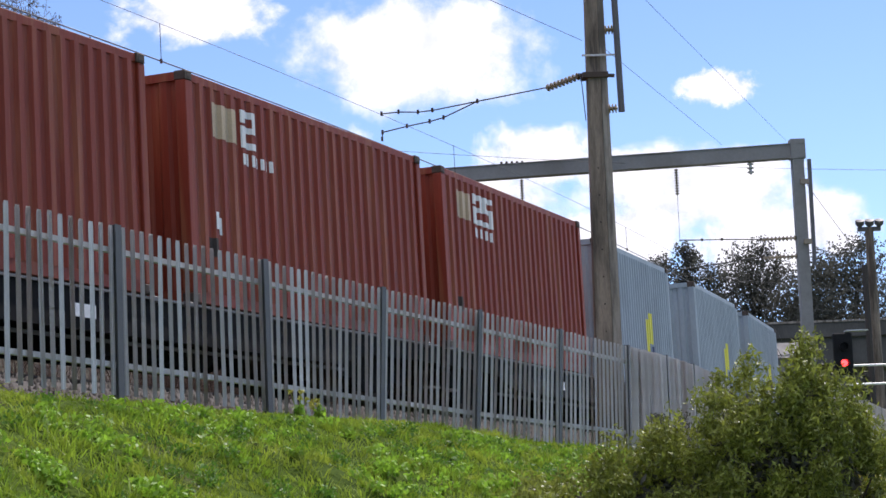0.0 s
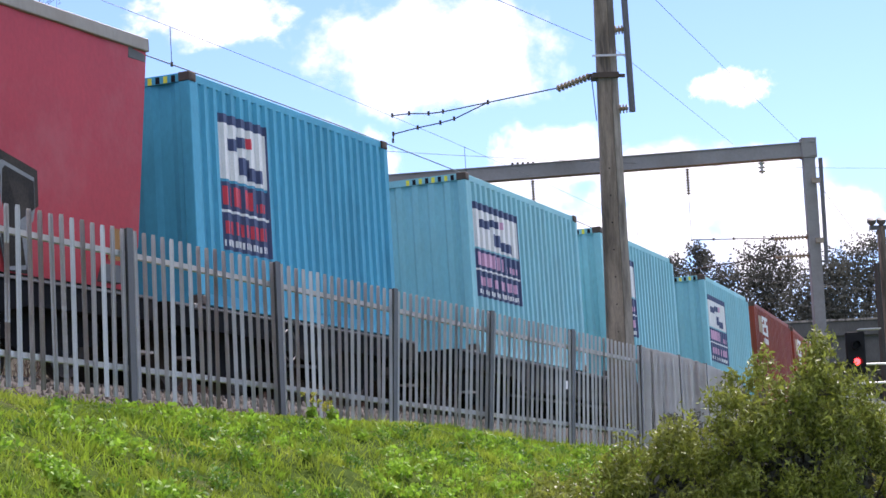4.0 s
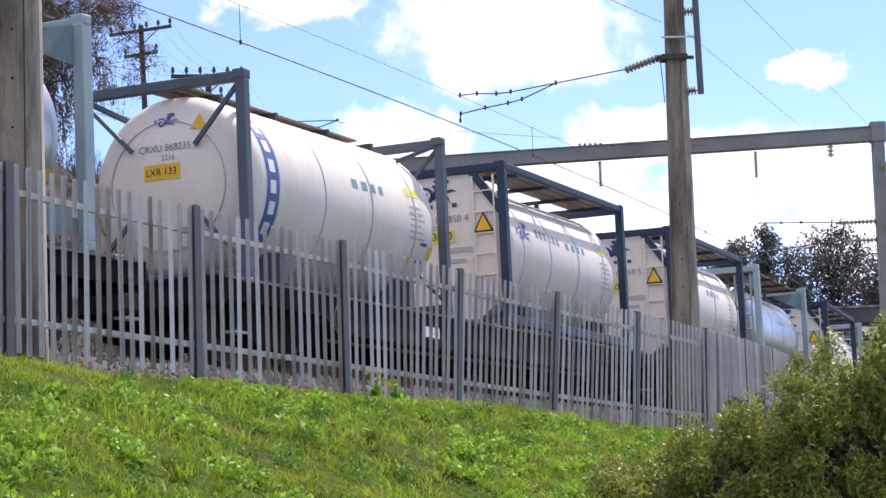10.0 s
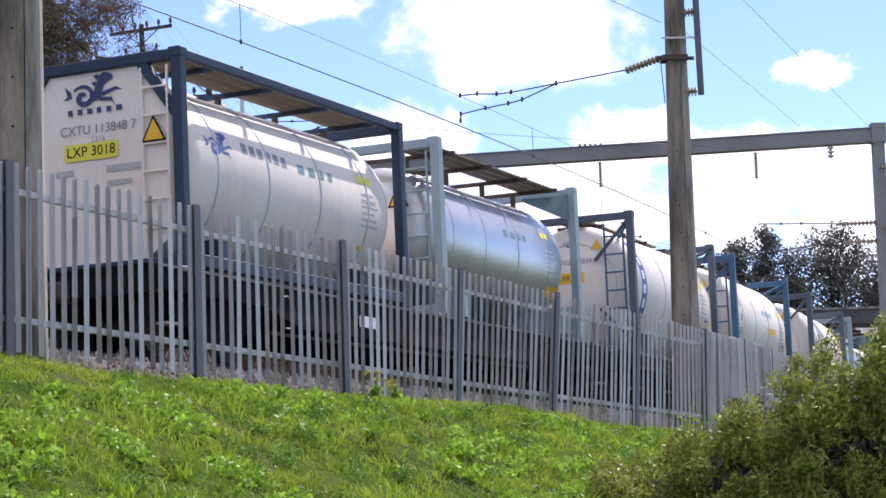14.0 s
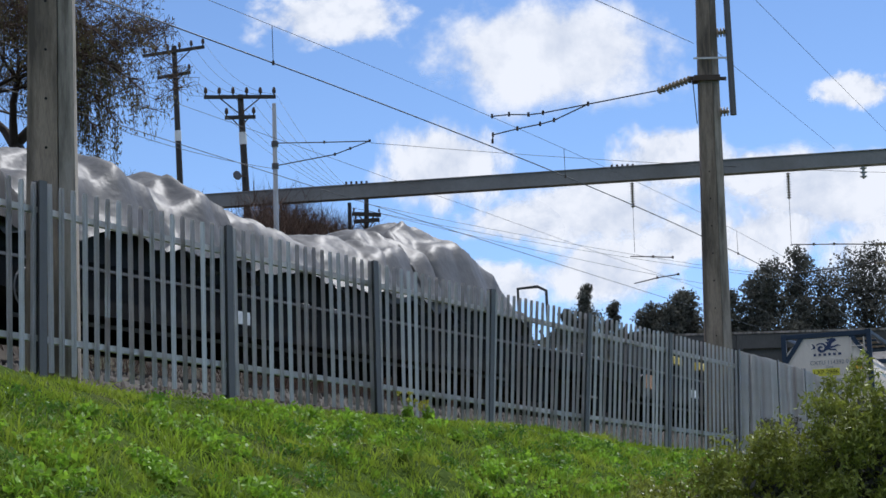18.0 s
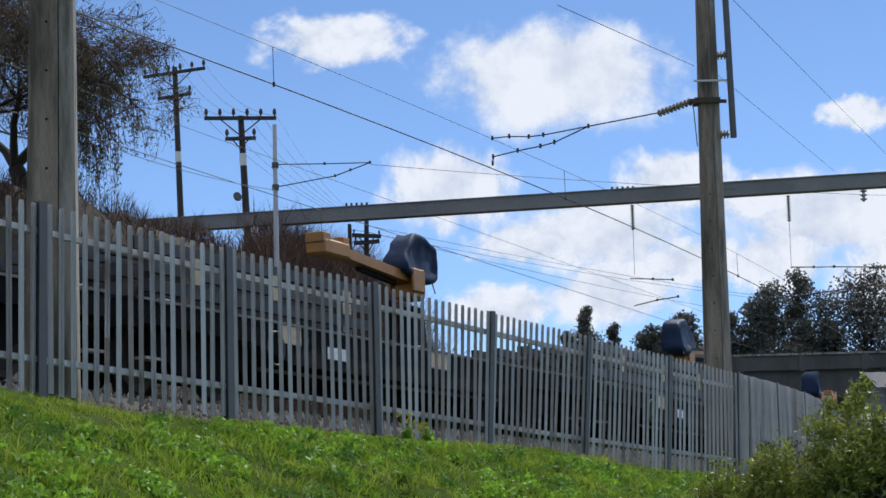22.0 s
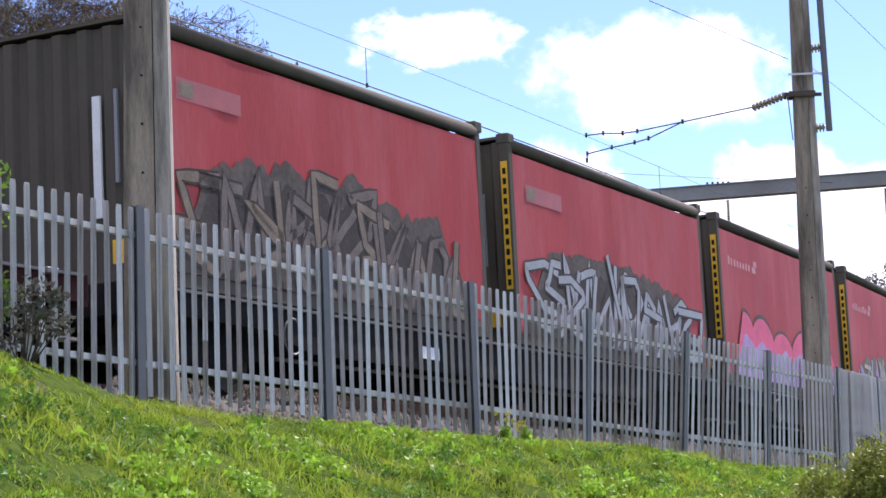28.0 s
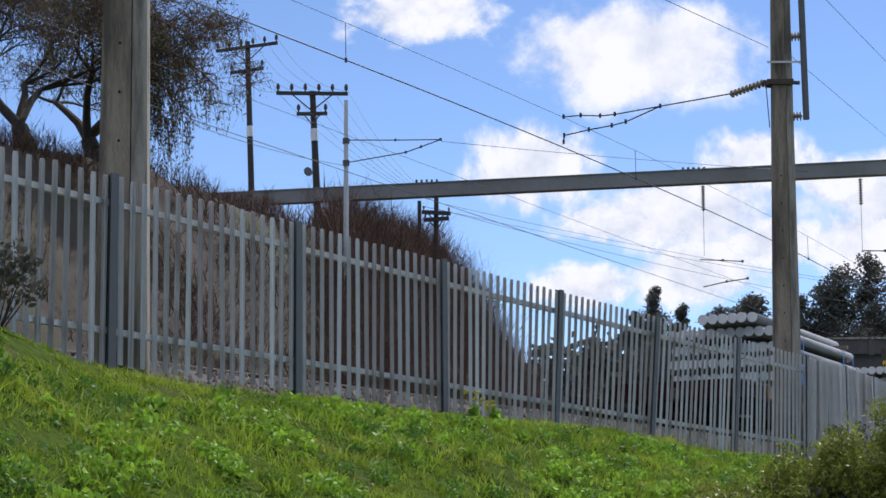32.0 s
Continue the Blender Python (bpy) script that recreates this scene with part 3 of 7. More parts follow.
def gantry():
    g = thing("overhead_gantry", "grey steel gantry beam spanning the tracks on a column", "gantry", m=pose(12.30, 63.3, 0))
    a, b = Vector((-26.5, 4.85, 11.94)), Vector((0, 0, 12.10))
    part("beam", bar(a + Vector((0, 0, -0.03)), b + Vector((0.2, -0.03, -0.005)), 0.34, 0.38), BEAM, g)
    for dz in (-0.205, 0.185):
        part("beam_flange", bar(a + Vector((0, 0, dz - 0.02)), b + Vector((0.2, -0.03, dz + 0.005)), 0.42, 0.025), BEAM, g)
    part("column", box(-0.16, -0.17, 2.6, 0.16, 0.17, 11.9, bevel=0.01), BEAM, g)
    part("column_cap", box(-0.2, -0.2, 11.85, 0.22, 0.2, 12.42, bevel=0.01), BEAM, g)
    part("column", box(-26.6, 4.7, 2.4, -26.3, 5.0, 12.2), BEAM, g)
    part("pipe", rod((0.28, -0.3, 11.8), (0.26, -0.3, 8.8), 0.06, sides=8), GALV_DARK, g, "grey steel pipe")
    for z in (11.1, 9.4):
        part("stand_off", box(0.0, -0.34, z, 0.3, -0.24, z + 0.14), PORCELAIN, g)
    for z in (9.62, 9.1):
        disc_insulator((-0.15, 0, z), (-1.1, 0.15, z), 0.08, 9, g, PORCELAIN)
    inv = g.matrix_basis.inverted()
    for x, y, z0, z1, z2 in ((4.6, 65.0, 11.83, 11.09, 9.8), (8.98, 64.2, 11.85, 11.09, 9.76)):
        p = inv @ Vector((x, y, 0))
        disc_insulator((p.x, p.y, z0), (p.x, p.y, z1), 0.065, 10, g, PORCELAIN)
        part("hanger_wire", rod((p.x, p.y, z1), (p.x, p.y, z2), 0.007, sides=5), WIRE, g)
    for x, y in ((4.33, 65.0), (-3.4, 66.3)):
        p = inv @ Vector((x, y, 0))
        top = 12.115 + 0.16 * (p.x / 26.5) + 0.18
        for dx in (-0.3, -0.15, 0.0, 0.15, 0.3):
            part("splice_bolt", box(p.x + dx - 0.03, p.y - 0.2, top - 0.05, p.x + dx + 0.03, p.y - 0.1, top + 0.09), IRON, g)
        part("splice_plate", box(p.x - 0.42, p.y - 0.23, top - 0.34, p.x + 0.42, p.y - 0.18, top - 0.06), BEAM, g)
    p = inv @ Vector((11.0, 63.5, 0))
    disc_insulator((p.x, p.y, 11.85), (p.x, p.y, 11.5), 0.1, 3, g, PORCELAIN_PALE, "bell_insulator")


gantry()


def steel_mast():
    m = thing("steel_mast", "slim grey steel mast of the far tracks", "mast", "overhead line masts", pose(-5.24, 60.0, 0))
    z0 = ground_z(-5.24, 60.0) - 0.2
    part("shaft", rod((0, 0, z0), (0, 0, 13.48), 0.085, 0.055, 10), GALV, m)
    part("band", rod((0, 0, 12.3), (0, 0, 12.45), 0.095, sides=10), GALV_DARK, m)
    part("band", rod((0, 0, 11.7), (0, 0, 11.85), 0.095, sides=10), GALV_DARK, m)


steel_mast()


def telegraph_pole(base, top, arms, label, band, r=0.145):
    """A wooden telegraph pole with crossarms, braces and upright insulators. arms: (height below the top, half length, insulators, tilt)."""
    p = thing("telegraph_pole", label, "telegraph pole", "telegraph poles", pose(*base))
    top = Vector(top) - Vector(base)
    part("pole", rod((0, 0, 0), top, r, r * 0.7, 10), WOOD, p)
    if band:
        part("white_band", rod(top * (1 - (band + 0.42) / top.length), top * (1 - band / top.length), r * 0.91, r * 0.88, 10), WHITE, p, "white painted band")
    for drop, half, n, tilt in arms:
        c = top - Vector((0, 0.14, drop))
        part("crossarm", bar(c + Vector((-half, 0, -tilt)), c + Vector((half, 0, tilt)), 0.1, 0.12), WOOD, p)
        for k in (-1, 1):
            part("arm_brace", bar(c + Vector((k * half * 0.6, 0, k * tilt * 0.6)), c + Vector((0, 0, -0.6 if n > 3 else -0.35)), 0.03, 0.04), IRON, p)
        for i in range(n):
            q = c + Vector((-half + 0.06 + (2 * half - 0.12) * i / (n - 1), 0, tilt * (-1 + 2 * i / (n - 1)) + 0.05))
            part("insulator", lathe([(0.02, 0), (0.03, 0.08), (0.06, 0.09), (0.065, 0.18), (0.04, 0.27), (0.01, 0.29)], 8, Matrix.Translation(q) @ Matrix.Scale(1.0 if n > 2 or r > 0.12 else 0.5, 4)), IRON, p)


telegraph_pole((-11.25, 88.0, ground_z(-11.25, 88.0) - 0.3), (-11.594, 88.0, 21.45), ((0.25, 1.22, 6, 0.15), (1.2, 0.66, 3, 0.09)), "dark wooden telegraph pole with two crossarms and a white band", 3.4)
telegraph_pole((-7.5, 76.0, ground_z(-7.5, 76.0) - 0.3), (-7.782, 76.0, 16.98), ((0.10, 1.22, 6, -0.03), (0.8, 0.52, 2, 0.0)), "dark wooden telegraph pole with two crossarms and a white band", 1.3)
telegraph_pole((-3.35, 70.0, ground_z(-3.35, 70.0) - 0.3), (-3.3, 70.0, 12.4), ((0.55, 0.45, 2, -0.03), (0.75, 0.4, 2, 0.02)), "short dark wooden pole with crossarms on the brow of the cutting", 0, 0.1)


def small_post(x, y, top, label):
    tagged(new("timber_post", link("timber_post", rod((x, y, ground_z(x, y) - 0.2), (x, y, top), 0.07, 0.06, 8), WOOD)), label, "post", "posts on the cutting")


def pole_disc():
    """A small round plate on a bracket of the second pole."""
    d = thing("round_plate", "small dark round plate on a bracket at the telegraph pole", "plate", m=pose(-7.9, 75.6, 14.14))
    part("plate", lathe([(0.13, 0.0), (0.16, 0.02), (0.16, 0.04), (0.12, 0.06)], 16, pose(0, 0, 0, 80, 0, 35)), GALV_DARK, d)
    part("bracket", rod((0.0, 0.03, 0.0), (0.32, 0.3, 0.0), 0.015, sides=5), IRON, d)


pole_disc()
small_post(-3.83, 70.0, 12.25, "short dark timber post on the brow of the cutting")


def signal():
    s = thing("railway_signal", "black railway signal head showing a red light", "signal", m=pose(12.99, 62.0, 0))
    part("post", rod((0, 0.1, 2.2), (0, 0.1, 6.5), 0.07, sides=10), GALV_DARK, s)
    part("canopy", box(0.1, -0.15, 6.82, 0.7, 0.2, 6.85), GALV, s)
    part("head", box(-0.26, -0.08, 5.62, 0.26, 0.1, 6.78, bevel=0.03), BLACK, s)
    red = bpy.data.materials.new("lit_red_lens")
    red.use_nodes = True
    b = red.node_tree.nodes["Principled BSDF"]
    b.inputs["Base Color"].default_value = (0.6, 0.01, 0.01, 1)
    b.inputs["Emission Color"].default_value = (1.0, 0.03, 0.03, 1)
    b.inputs["Emission Strength"].default_value = 7.0
    part("red_lens", lathe([(0.095, 0), (0.09, 0.02), (0.02, 0.04)], 16, pose(0.0, -0.08, 5.95, 90)), red, s, "glowing red lens")
    part("dark_lens", lathe([(0.095, 0), (0.09, 0.02), (0.02, 0.04)], 16, pose(0.0, -0.08, 6.4, 90)), BLACK, s)
    for z in (5.95, 6.4):
        part("hood", lathe([(0.12, 0), (0.125, 0.16), (0.115, 0.16), (0.11, 0.0)], 16, pose(0.0, -0.075, z, 90)), BLACK, s)


signal()


def light_mast():
    m = thing("lamp_mast", "grey concrete mast with flood lamps beside a dark timber post", "mast", m=pose(15.72, 70.0, 0))
    part("shaft", rod((0, 0, 2.2), (0, 0, 10.7), 0.2, 0.13, 10), CONCRETE, m)
    part("head_frame", box(-0.35, -0.1, 10.6, 0.35, 0.1, 10.72), GALV_DARK, m)
    for x in (-0.3, 0.0, 0.3):
        part("lamp", lathe([(0.05, 0), (0.14, 0.1), (0.15, 0.22), (0.03, 0.24)], 10, pose(x, -0.05, 10.72, 25)), GALV_DARK, m)
    p = thing("timber_post", "dark timber post beside the lamp mast", "post", "posts on the cutting", pose(15.42, 69.6, 0))
    part("shaft", rod((0, 0, 2.2), (0, 0, 9.5), 0.11, 0.09, 8), WOOD, p)


light_mast()


# ---- road bridge and buildings beyond ----
BRIDGE = material("dark_stained_concrete", (0.10, 0.094, 0.086), 0.9, vary=0.25, scale=0.6, fine=8, bump=0.2, dirt=(0.05, 0.047, 0.043), dirt_amount=0.7, stretch=(2, 2, 0.5))


def bridge():
    b = thing("road_bridge", "long grey concrete road bridge across the tracks", "bridge", m=pose(0, 110.0, 0))
    part("girder", box(8.0, 0.0, 9.3, 60.0, 6.0, 10.6), BRIDGE, b)
    part("parapet", box(8.0, -0.25, 10.6, 60.0, 0.0, 11.32, bevel=0.02), BRIDGE, b)
    part("coping", box(8.0, -0.33, 11.32, 60.0, 0.06, 11.42), CONCRETE_LIGHT, b)
    for x in np.arange(9.5, 60, 3.0):
        part("pilaster", box(x, -0.31, 10.55, x + 0.3, -0.26, 11.31), BRIDGE, b)
    for x in (14.0, 32.0, 48.0):
        part("pier", box(x, 1.0, 1.0, x + 0.9, 5.0, 9.3), BRIDGE, b)
    part("abutment", box(4.0, -0.5, 0.5, 8.2, 6.5, 11.0), BRIDGE, b)


bridge()


def shed(x, y, w, d, h, roof, label, turn=0):
    s = thing("low_building", label, "building", "low buildings beyond the bank", pose(x, y, 3.0, 0, 0, turn))
    part("wall", box(-w / 2, -d / 2, 0, w / 2, d / 2, h), material("weatherboard", (0.20, 0.20, 0.20), 0.8, vary=0.1), s)
    for sg in (-1, 1):
        g = sheet([(-w / 2 - 0.4, sg * (d / 2 + 0.4), h - 0.15), (w / 2 + 0.4, sg * (d / 2 + 0.4), h - 0.15), (w / 2 + 0.4, 0, h + roof), (-w / 2 - 0.4, 0, h + roof)], [(0, 1, 2, 3)])
        bmesh.ops.solidify(g, geom=g.faces[:], thickness=0.08)
        part("roof", g, material("grey_roof_iron", (0.10, 0.10, 0.105), 0.55, 0.2, vary=0.15), s)
    for i in range(3):
        xx = -w / 2 + w * (i + 0.5) / 3
        part("window", box(xx - 0.5, -d / 2 - 0.04, h * 0.4, xx + 0.5, -d / 2 - 0.005, h * 0.75), material("dark_window_glass", (0.03, 0.035, 0.04), 0.12), s)


shed(17.3, 96.0, 1.3, 5.0, 5.6, 0.7, "low pale building with a grey iron roof")


def crash_barrier():
    b = thing("white_railing", "white tubular railing along the yard edge", "railing", m=pose(13.4, 66.0, 0))
    for z in (5.6, 6.15):
        part("rail", rod((0.3, 0, z), (9.0, 1.2, z + 0.05), 0.035, sides=6), WHITE, b)
    for i in range(7):
        x = 0.4 + i * 1.4
        part("post", rod((x, x * 0.13, 2.2), (x, x * 0.13, 6.2), 0.04, sides=6), WHITE, b)


crash_barrier()


def skip_bin():
    z = ground_z(7.2, 30.6)
    s = thing("skip_bin", "yellow steel skip with a grey lid beside the fence", "skip", m=pose(7.35, 30.6, z))
    h = 2.40 - z
    part("body", box(-0.88, -0.6, 0.0, 0.88, 0.6, h, bevel=0.03), YELLOW, s)
    part("lid", box(-0.95, -0.66, h, 0.95, 0.66, h + 0.07, bevel=0.015), GALV, s, "grey steel lid")
    for x in (-0.6, 0.0, 0.6):
        part("side_rib", box(x - 0.04, -0.64, 0.1, x + 0.04, -0.6, h - 0.05), YELLOW, s)


skip_bin()


# ---- trees, brush, bush, grass ----
def leaf_cloud(name, blobs, count, size, mat, seed, long=1.7, droop=0.0, shell=0.55):
    """Many small leaves in uneven clumps. blobs: (x, y, z, rx, ry, rz)."""
    r = np.random.RandomState(seed)
    b = np.array(blobs, dtype=float)
    vol = (b[:, 3] * b[:, 4] * b[:, 5]) ** 0.7
    pick = r.choice(len(b), size=count, p=vol / vol.sum())
    d = r.normal(size=(count, 3))
    d /= np.linalg.norm(d, axis=1)[:, None]
    rad = shell + (1 - shell) * r.rand(count) ** 0.6
    rad *= 1 + 0.22 * np.sin(d[:, 0] * 7 + pick) * np.cos(d[:, 2] * 6 + pick * 2) + r.normal(size=count) * 0.07
    p = b[pick, :3] + d * rad[:, None] * b[pick, 3:]
    u = r.normal(size=(count, 3))
    u[:, 2] -= droop
    u /= np.linalg.norm(u, axis=1)[:, None]
    v = np.cross(u, r.normal(size=(count, 3)))
    v /= np.linalg.norm(v, axis=1)[:, None]
    s = size * (0.6 + 0.8 * r.rand(count))[:, None]
    quad = np.stack([p - u * s * long * 0.5, p + v * s * 0.5, p + u * s * long * 0.5, p - v * s * 0.5], 1).reshape(-1, 3)
    me = cloud_mesh(name, quad, np.arange(count * 4).reshape(-1, 4))
    me.materials.append(mat)
    return me


def tubes(name, segs, sides, mat):
    """Tapered open tubes from (p, q, r0, r1) rows, as one mesh."""
    P = np.array([[*p, *q, r0, r1] for p, q, r0, r1 in segs])
    p, q, r0, r1 = P[:, 0:3], P[:, 3:6], P[:, 6], P[:, 7]
    d = q - p
    d /= np.linalg.norm(d, axis=1)[:, None] + 1e-9
    h = np.where(np.abs(d[:, 2:3]) > 0.9, np.array([[1.0, 0, 0]]), np.array([[0, 0, 1.0]]))
    u = np.cross(d, h)
    u /= np.linalg.norm(u, axis=1)[:, None]
    v = np.cross(d, u)
    a = np.arange(sides) * 2 * math.pi / sides
    ring = u[:, None] * np.cos(a)[None, :, None] + v[:, None] * np.sin(a)[None, :, None]
    lo = p[:, None] + ring * r0[:, None, None]
    hi = q[:, None] + ring * r1[:, None, None]
    verts = np.concatenate([lo, hi], 1).reshape(-1, 3)
    k = np.arange(sides)
    f = np.stack([k, (k + 1) % sides, (k + 1) % sides + sides, k + sides], 1)
    faces = (np.arange(len(P))[:, None, None] * 2 * sides + f[None]).reshape(-1, 4)
    me = cloud_mesh(name, verts, faces)
    me.materials.append(mat)
    return me


def limbs(height, seed, spread, levels, r0, up=0.6, droop=0.0, kids=3, trunk=0.35, side=(0, 0)):
    """Tapered limbs that fork again and again; returns the segments and the twig ends."""
    rng = random.Random(seed)
    segs, ends = [], []

    def grow(p, d, length, r, level):
        steps = 3 if level < 3 else 2
        for i in range(steps):
            d = (d + Vector((rng.uniform(-0.2, 0.2), rng.uniform(-0.2, 0.2), rng.uniform(-0.1, 0.14) - droop * level * 0.12))).normalized()
            q = p + d * (length / steps)
            r1 = r * 0.84
            segs.append((p, q, r, r1))
            p, r = q, r1
        if level >= levels:
            ends.append(p)
            return
        for _ in range(kids + (1 if level == 0 else 0)):
            a = rng.uniform(0, 6.283)
            k = rng.uniform(0.5, 1.0) * spread
            nd = (d * up + Vector((math.cos(a) * k + side[0], math.sin(a) * k + side[1], rng.uniform(-0.1, 0.5)))).normalized()
            grow(p, nd, (height * 0.24 if level == 0 else length) * rng.uniform(0.6, 0.85), r * 0.64, level + 1)
    grow(Vector((0, 0, 0)), Vector((rng.uniform(-0.1, 0.1), 0, 1)), height * trunk, r0, 0)
    return segs, ends


def willow(x, y, z, height, seed, label, leaves, hang, side=(0, 0), boughs=()):
    t = thing("tree", label, "tree", "trees on the cutting", pose(x, y, z))
    segs, ends = limbs(height, seed, 1.1, 5, 0.33, up=0.55, droop=0.12, trunk=0.09, side=side)
    part("trunk", tubes("trunk", segs, 5, BARK), None, t)
    rng = random.Random(seed + 1)
    twigs, blobs = [], []
    for e in ends:
        for _ in range(7):
            p = e + Vector((rng.uniform(-0.5, 0.5), rng.uniform(-0.4, 0.4), rng.uniform(-0.15, 0.35)))
            q = p + Vector((rng.uniform(-0.3, 0.3), rng.uniform(-0.3, 0.3), -rng.uniform(0.1, hang)))
            twigs += [(e, p, 0.009, 0.006), (p, q, 0.005, 0.003)]
            if rng.random() < 0.35:
                blobs.append((*(p.lerp(q, 0.6)), 0.16, 0.16, 0.12 + hang * 0.35))
    for bx, bz, ex, ez in boughs:
        pts = [Vector((bx, 0, bz)).lerp(Vector((ex, 0.4, ez)), q / 6) + Vector((0, 0, 0.5 * math.sin(math.pi * q / 6))) for q in range(7)]
        for i in range(6):
            twigs.append((pts[i], pts[i + 1], 0.05 - 0.006 * i, 0.044 - 0.006 * i))
            for _ in range(15):
                p = pts[i].lerp(pts[i + 1], rng.random()) + Vector((rng.uniform(-0.2, 0.2), rng.uniform(-0.5, 0.5), rng.uniform(-0.1, 0.2)))
                q = p + Vector((rng.uniform(-0.15, 0.25), rng.uniform(-0.2, 0.2), -rng.uniform(0.5, 1.35)))
                twigs += [(pts[i], p, 0.012, 0.008), (p, q, 0.007, 0.003)]
                blobs += [(*(p.lerp(q, f)), 0.13, 0.13, 0.22) for f in (0.45, 0.85)]
    part("twig_spray", tubes("twig_spray", twigs, 3, TWIG), None, t)
    part("crown", leaf_cloud("crown", blobs, leaves, 0.032, LEAF_DRY, seed + 2, long=3.2, droop=1.4, shell=0.1), None, t)


willow(-11.5, 50.0, ground_z(-11.5, 50.0) - 0.2, 10.0, 4, "half-bare tree with dark limbs and drooping olive twigs", 15000, 0.9, (0.30, 0),
       [(x + 11.5, z - ground_z(-11.5, 50.0) + 0.2, xx + 11.5, zz - ground_z(-11.5, 50.0) + 0.2) for x, z, xx, zz in ((-9.6, 12.6, -7.3, 11.9), (-9.6, 12.0, -7.9, 11.2), (-9.8, 13.3, -7.8, 12.8), (-9.6, 11.5, -8.3, 10.9))])
willow(-10.7, 53.5, ground_z(-10.7, 53.5) - 0.2, 9.5, 9, "half-bare tree with dark limbs on the mound", 5000, 0.6, (0.1, 0))


def far_tree(x, y, z, h, w, seed, label, count=38000, lean=0.0):
    t = thing("tree", label, "tree", "dark trees beyond the bridge", pose(x, y, z))
    w *= 2.0 if w > 3.5 else 1.5
    rng = random.Random(seed)
    segs = [((0, 0, 0), (lean * h, 0, h * 0.85), 0.016 * h, 0.05)]
    blobs = []
    n = 46
    for i in range(n):
        f = 0.22 + 0.78 * (i + rng.random() * 0.8) / n
        wide = math.sin(math.pi * min(0.97, 0.18 + 0.80 * f)) ** 0.8
        a = rng.uniform(0, 6.28)
        k = rng.uniform(0.0, 0.85) * w * 0.40 * wide
        r = w * rng.uniform(0.10, 0.22) * (0.45 + 0.65 * wide)
        p = (lean * h * f + math.cos(a) * k * 1.3, math.sin(a) * k, h * f - r * 0.4)
        if i % 3 == 0:
            segs.append(((lean * h * f * 0.7, 0, h * f * 0.72), p, 0.07, 0.03))
        blobs.append((*p, r, r, r * 0.8))
    part("trunk", tubes("trunk", segs, 5, BARK), None, t)
    part("crown", leaf_cloud("crown", blobs, count if x < 36 else 5000, 0.125 if w > 5.5 else 0.095, LEAF_DARK, seed, long=1.7, shell=0.05), None, t)


FT = "dark evergreen tree with an uneven crown beyond the bridge"
for x, y, top, w, sd in ((19.2, 150, 19.6, 5.0, 1), (21.7, 152, 20.8, 4.4, 2), (23.4, 150, 17.4, 3.6, 3), (26.4, 154, 21.0, 6.5, 4), (29.5, 150, 19.0, 6.5, 5), (33.0, 152, 21.0, 7.5, 6), (37.0, 150, 20.0, 7.5, 7),
                         (41.5, 152, 21.5, 8.0, 8), (46.0, 150, 19.0, 8.0, 9), (17.0, 150, 17.9, 3.4, 10), (14.0, 152, 18.2, 3.8, 11), (7.3, 150, 18.6, 3.4, 12), (9.3, 154, 17.8, 2.6, 13), (6.0, 150, 17.0, 2.8, 14), (11.5, 152, 17.3, 3.8, 16), (12.9, 150, 17.0, 3.0, 17), (51.0, 150, 20.0, 8.0, 15)):
    far_tree(x, y, 4.0, top - 4.0, w, sd, FT)


def hedge_row():
    """Low dark scrub below the far trees."""
    rng = random.Random(2)
    blobs = [(x + rng.uniform(-1, 1), 147 + rng.uniform(-2, 2), 8.5 + rng.uniform(-1.5, 1.8) + (1.2 if x > 22 else 0), 2.4, 1.5, 2.6) for x in np.arange(2, 56, 1.2)]
    blobs += [(x + rng.uniform(-0.8, 0.8), 112 + rng.uniform(-3, 3), zz + rng.uniform(-0.8, 0.9), 1.8, 1.5, 1.9) for x in np.arange(-7, 9, 0.9) for zz in (4.5, 7.4, 9.4)]
    ob = new("scrub", leaf_cloud("scrub", blobs, 42000, 0.38, LEAF_DARK, 77, long=1.4, shell=0.2))
    tagged(ob, "dark scrub below the far trees", "scrub", kind="stuff")


hedge_row()


def brushwood():
    """Brown bare brush over the face and brow of the cutting."""
    r = np.random.RandomState(8)
    v, f = [], []
    n = 0
    while n < 26000:
        x, y = r.uniform(-20, 4), r.uniform(44, 80)
        s, w = track_coords(x, y)
        if not (-19 < w < -8.5):
            continue
        z = ground_z(x, y)
        if z < 4.0:
            continue
        dens = noise.noise((x * 0.35, y * 0.35, 2)) + (0.5 if x / y > -0.10 else -0.25)
        if dens < r.uniform(-0.5, 0.4):
            continue
        h = r.uniform(0.35, 1.15) * (1.5 if x / y > -0.095 else 0.6)
        a, b = r.normal(size=2) * 0.35
        wd = r.uniform(0.008, 0.02)
        ang = r.uniform(0, 6.28)
        cx, cy = math.cos(ang) * wd, math.sin(ang) * wd
        k = len(v)
        v += [(x - cx, y - cy, z), (x + cx, y + cy, z), (x + a * h, y + b * h, z + h)]
        f.append((k, k + 1, k + 2))
        for j in range(2):
            q = r.uniform(0.35, 0.8)
            px_, py_, pz_ = x + a * h * q, y + b * h * q, z + h * q
            c, d = r.normal(size=2) * 0.5
            k = len(v)
            v += [(px_ - cx * 0.6, py_ - cy * 0.6, pz_), (px_ + cx * 0.6, py_ + cy * 0.6, pz_), (px_ + c * h * 0.6, py_ + d * h * 0.6, pz_ + h * 0.45)]
            f.append((k, k + 1, k + 2))
        n += 1
    me = cloud_mesh("brushwood", v, f)
    me.materials.append(BRUSH)
    tagged(new("brushwood", me), "brown leafless brush on the face of the cutting", "brush", kind="stuff")


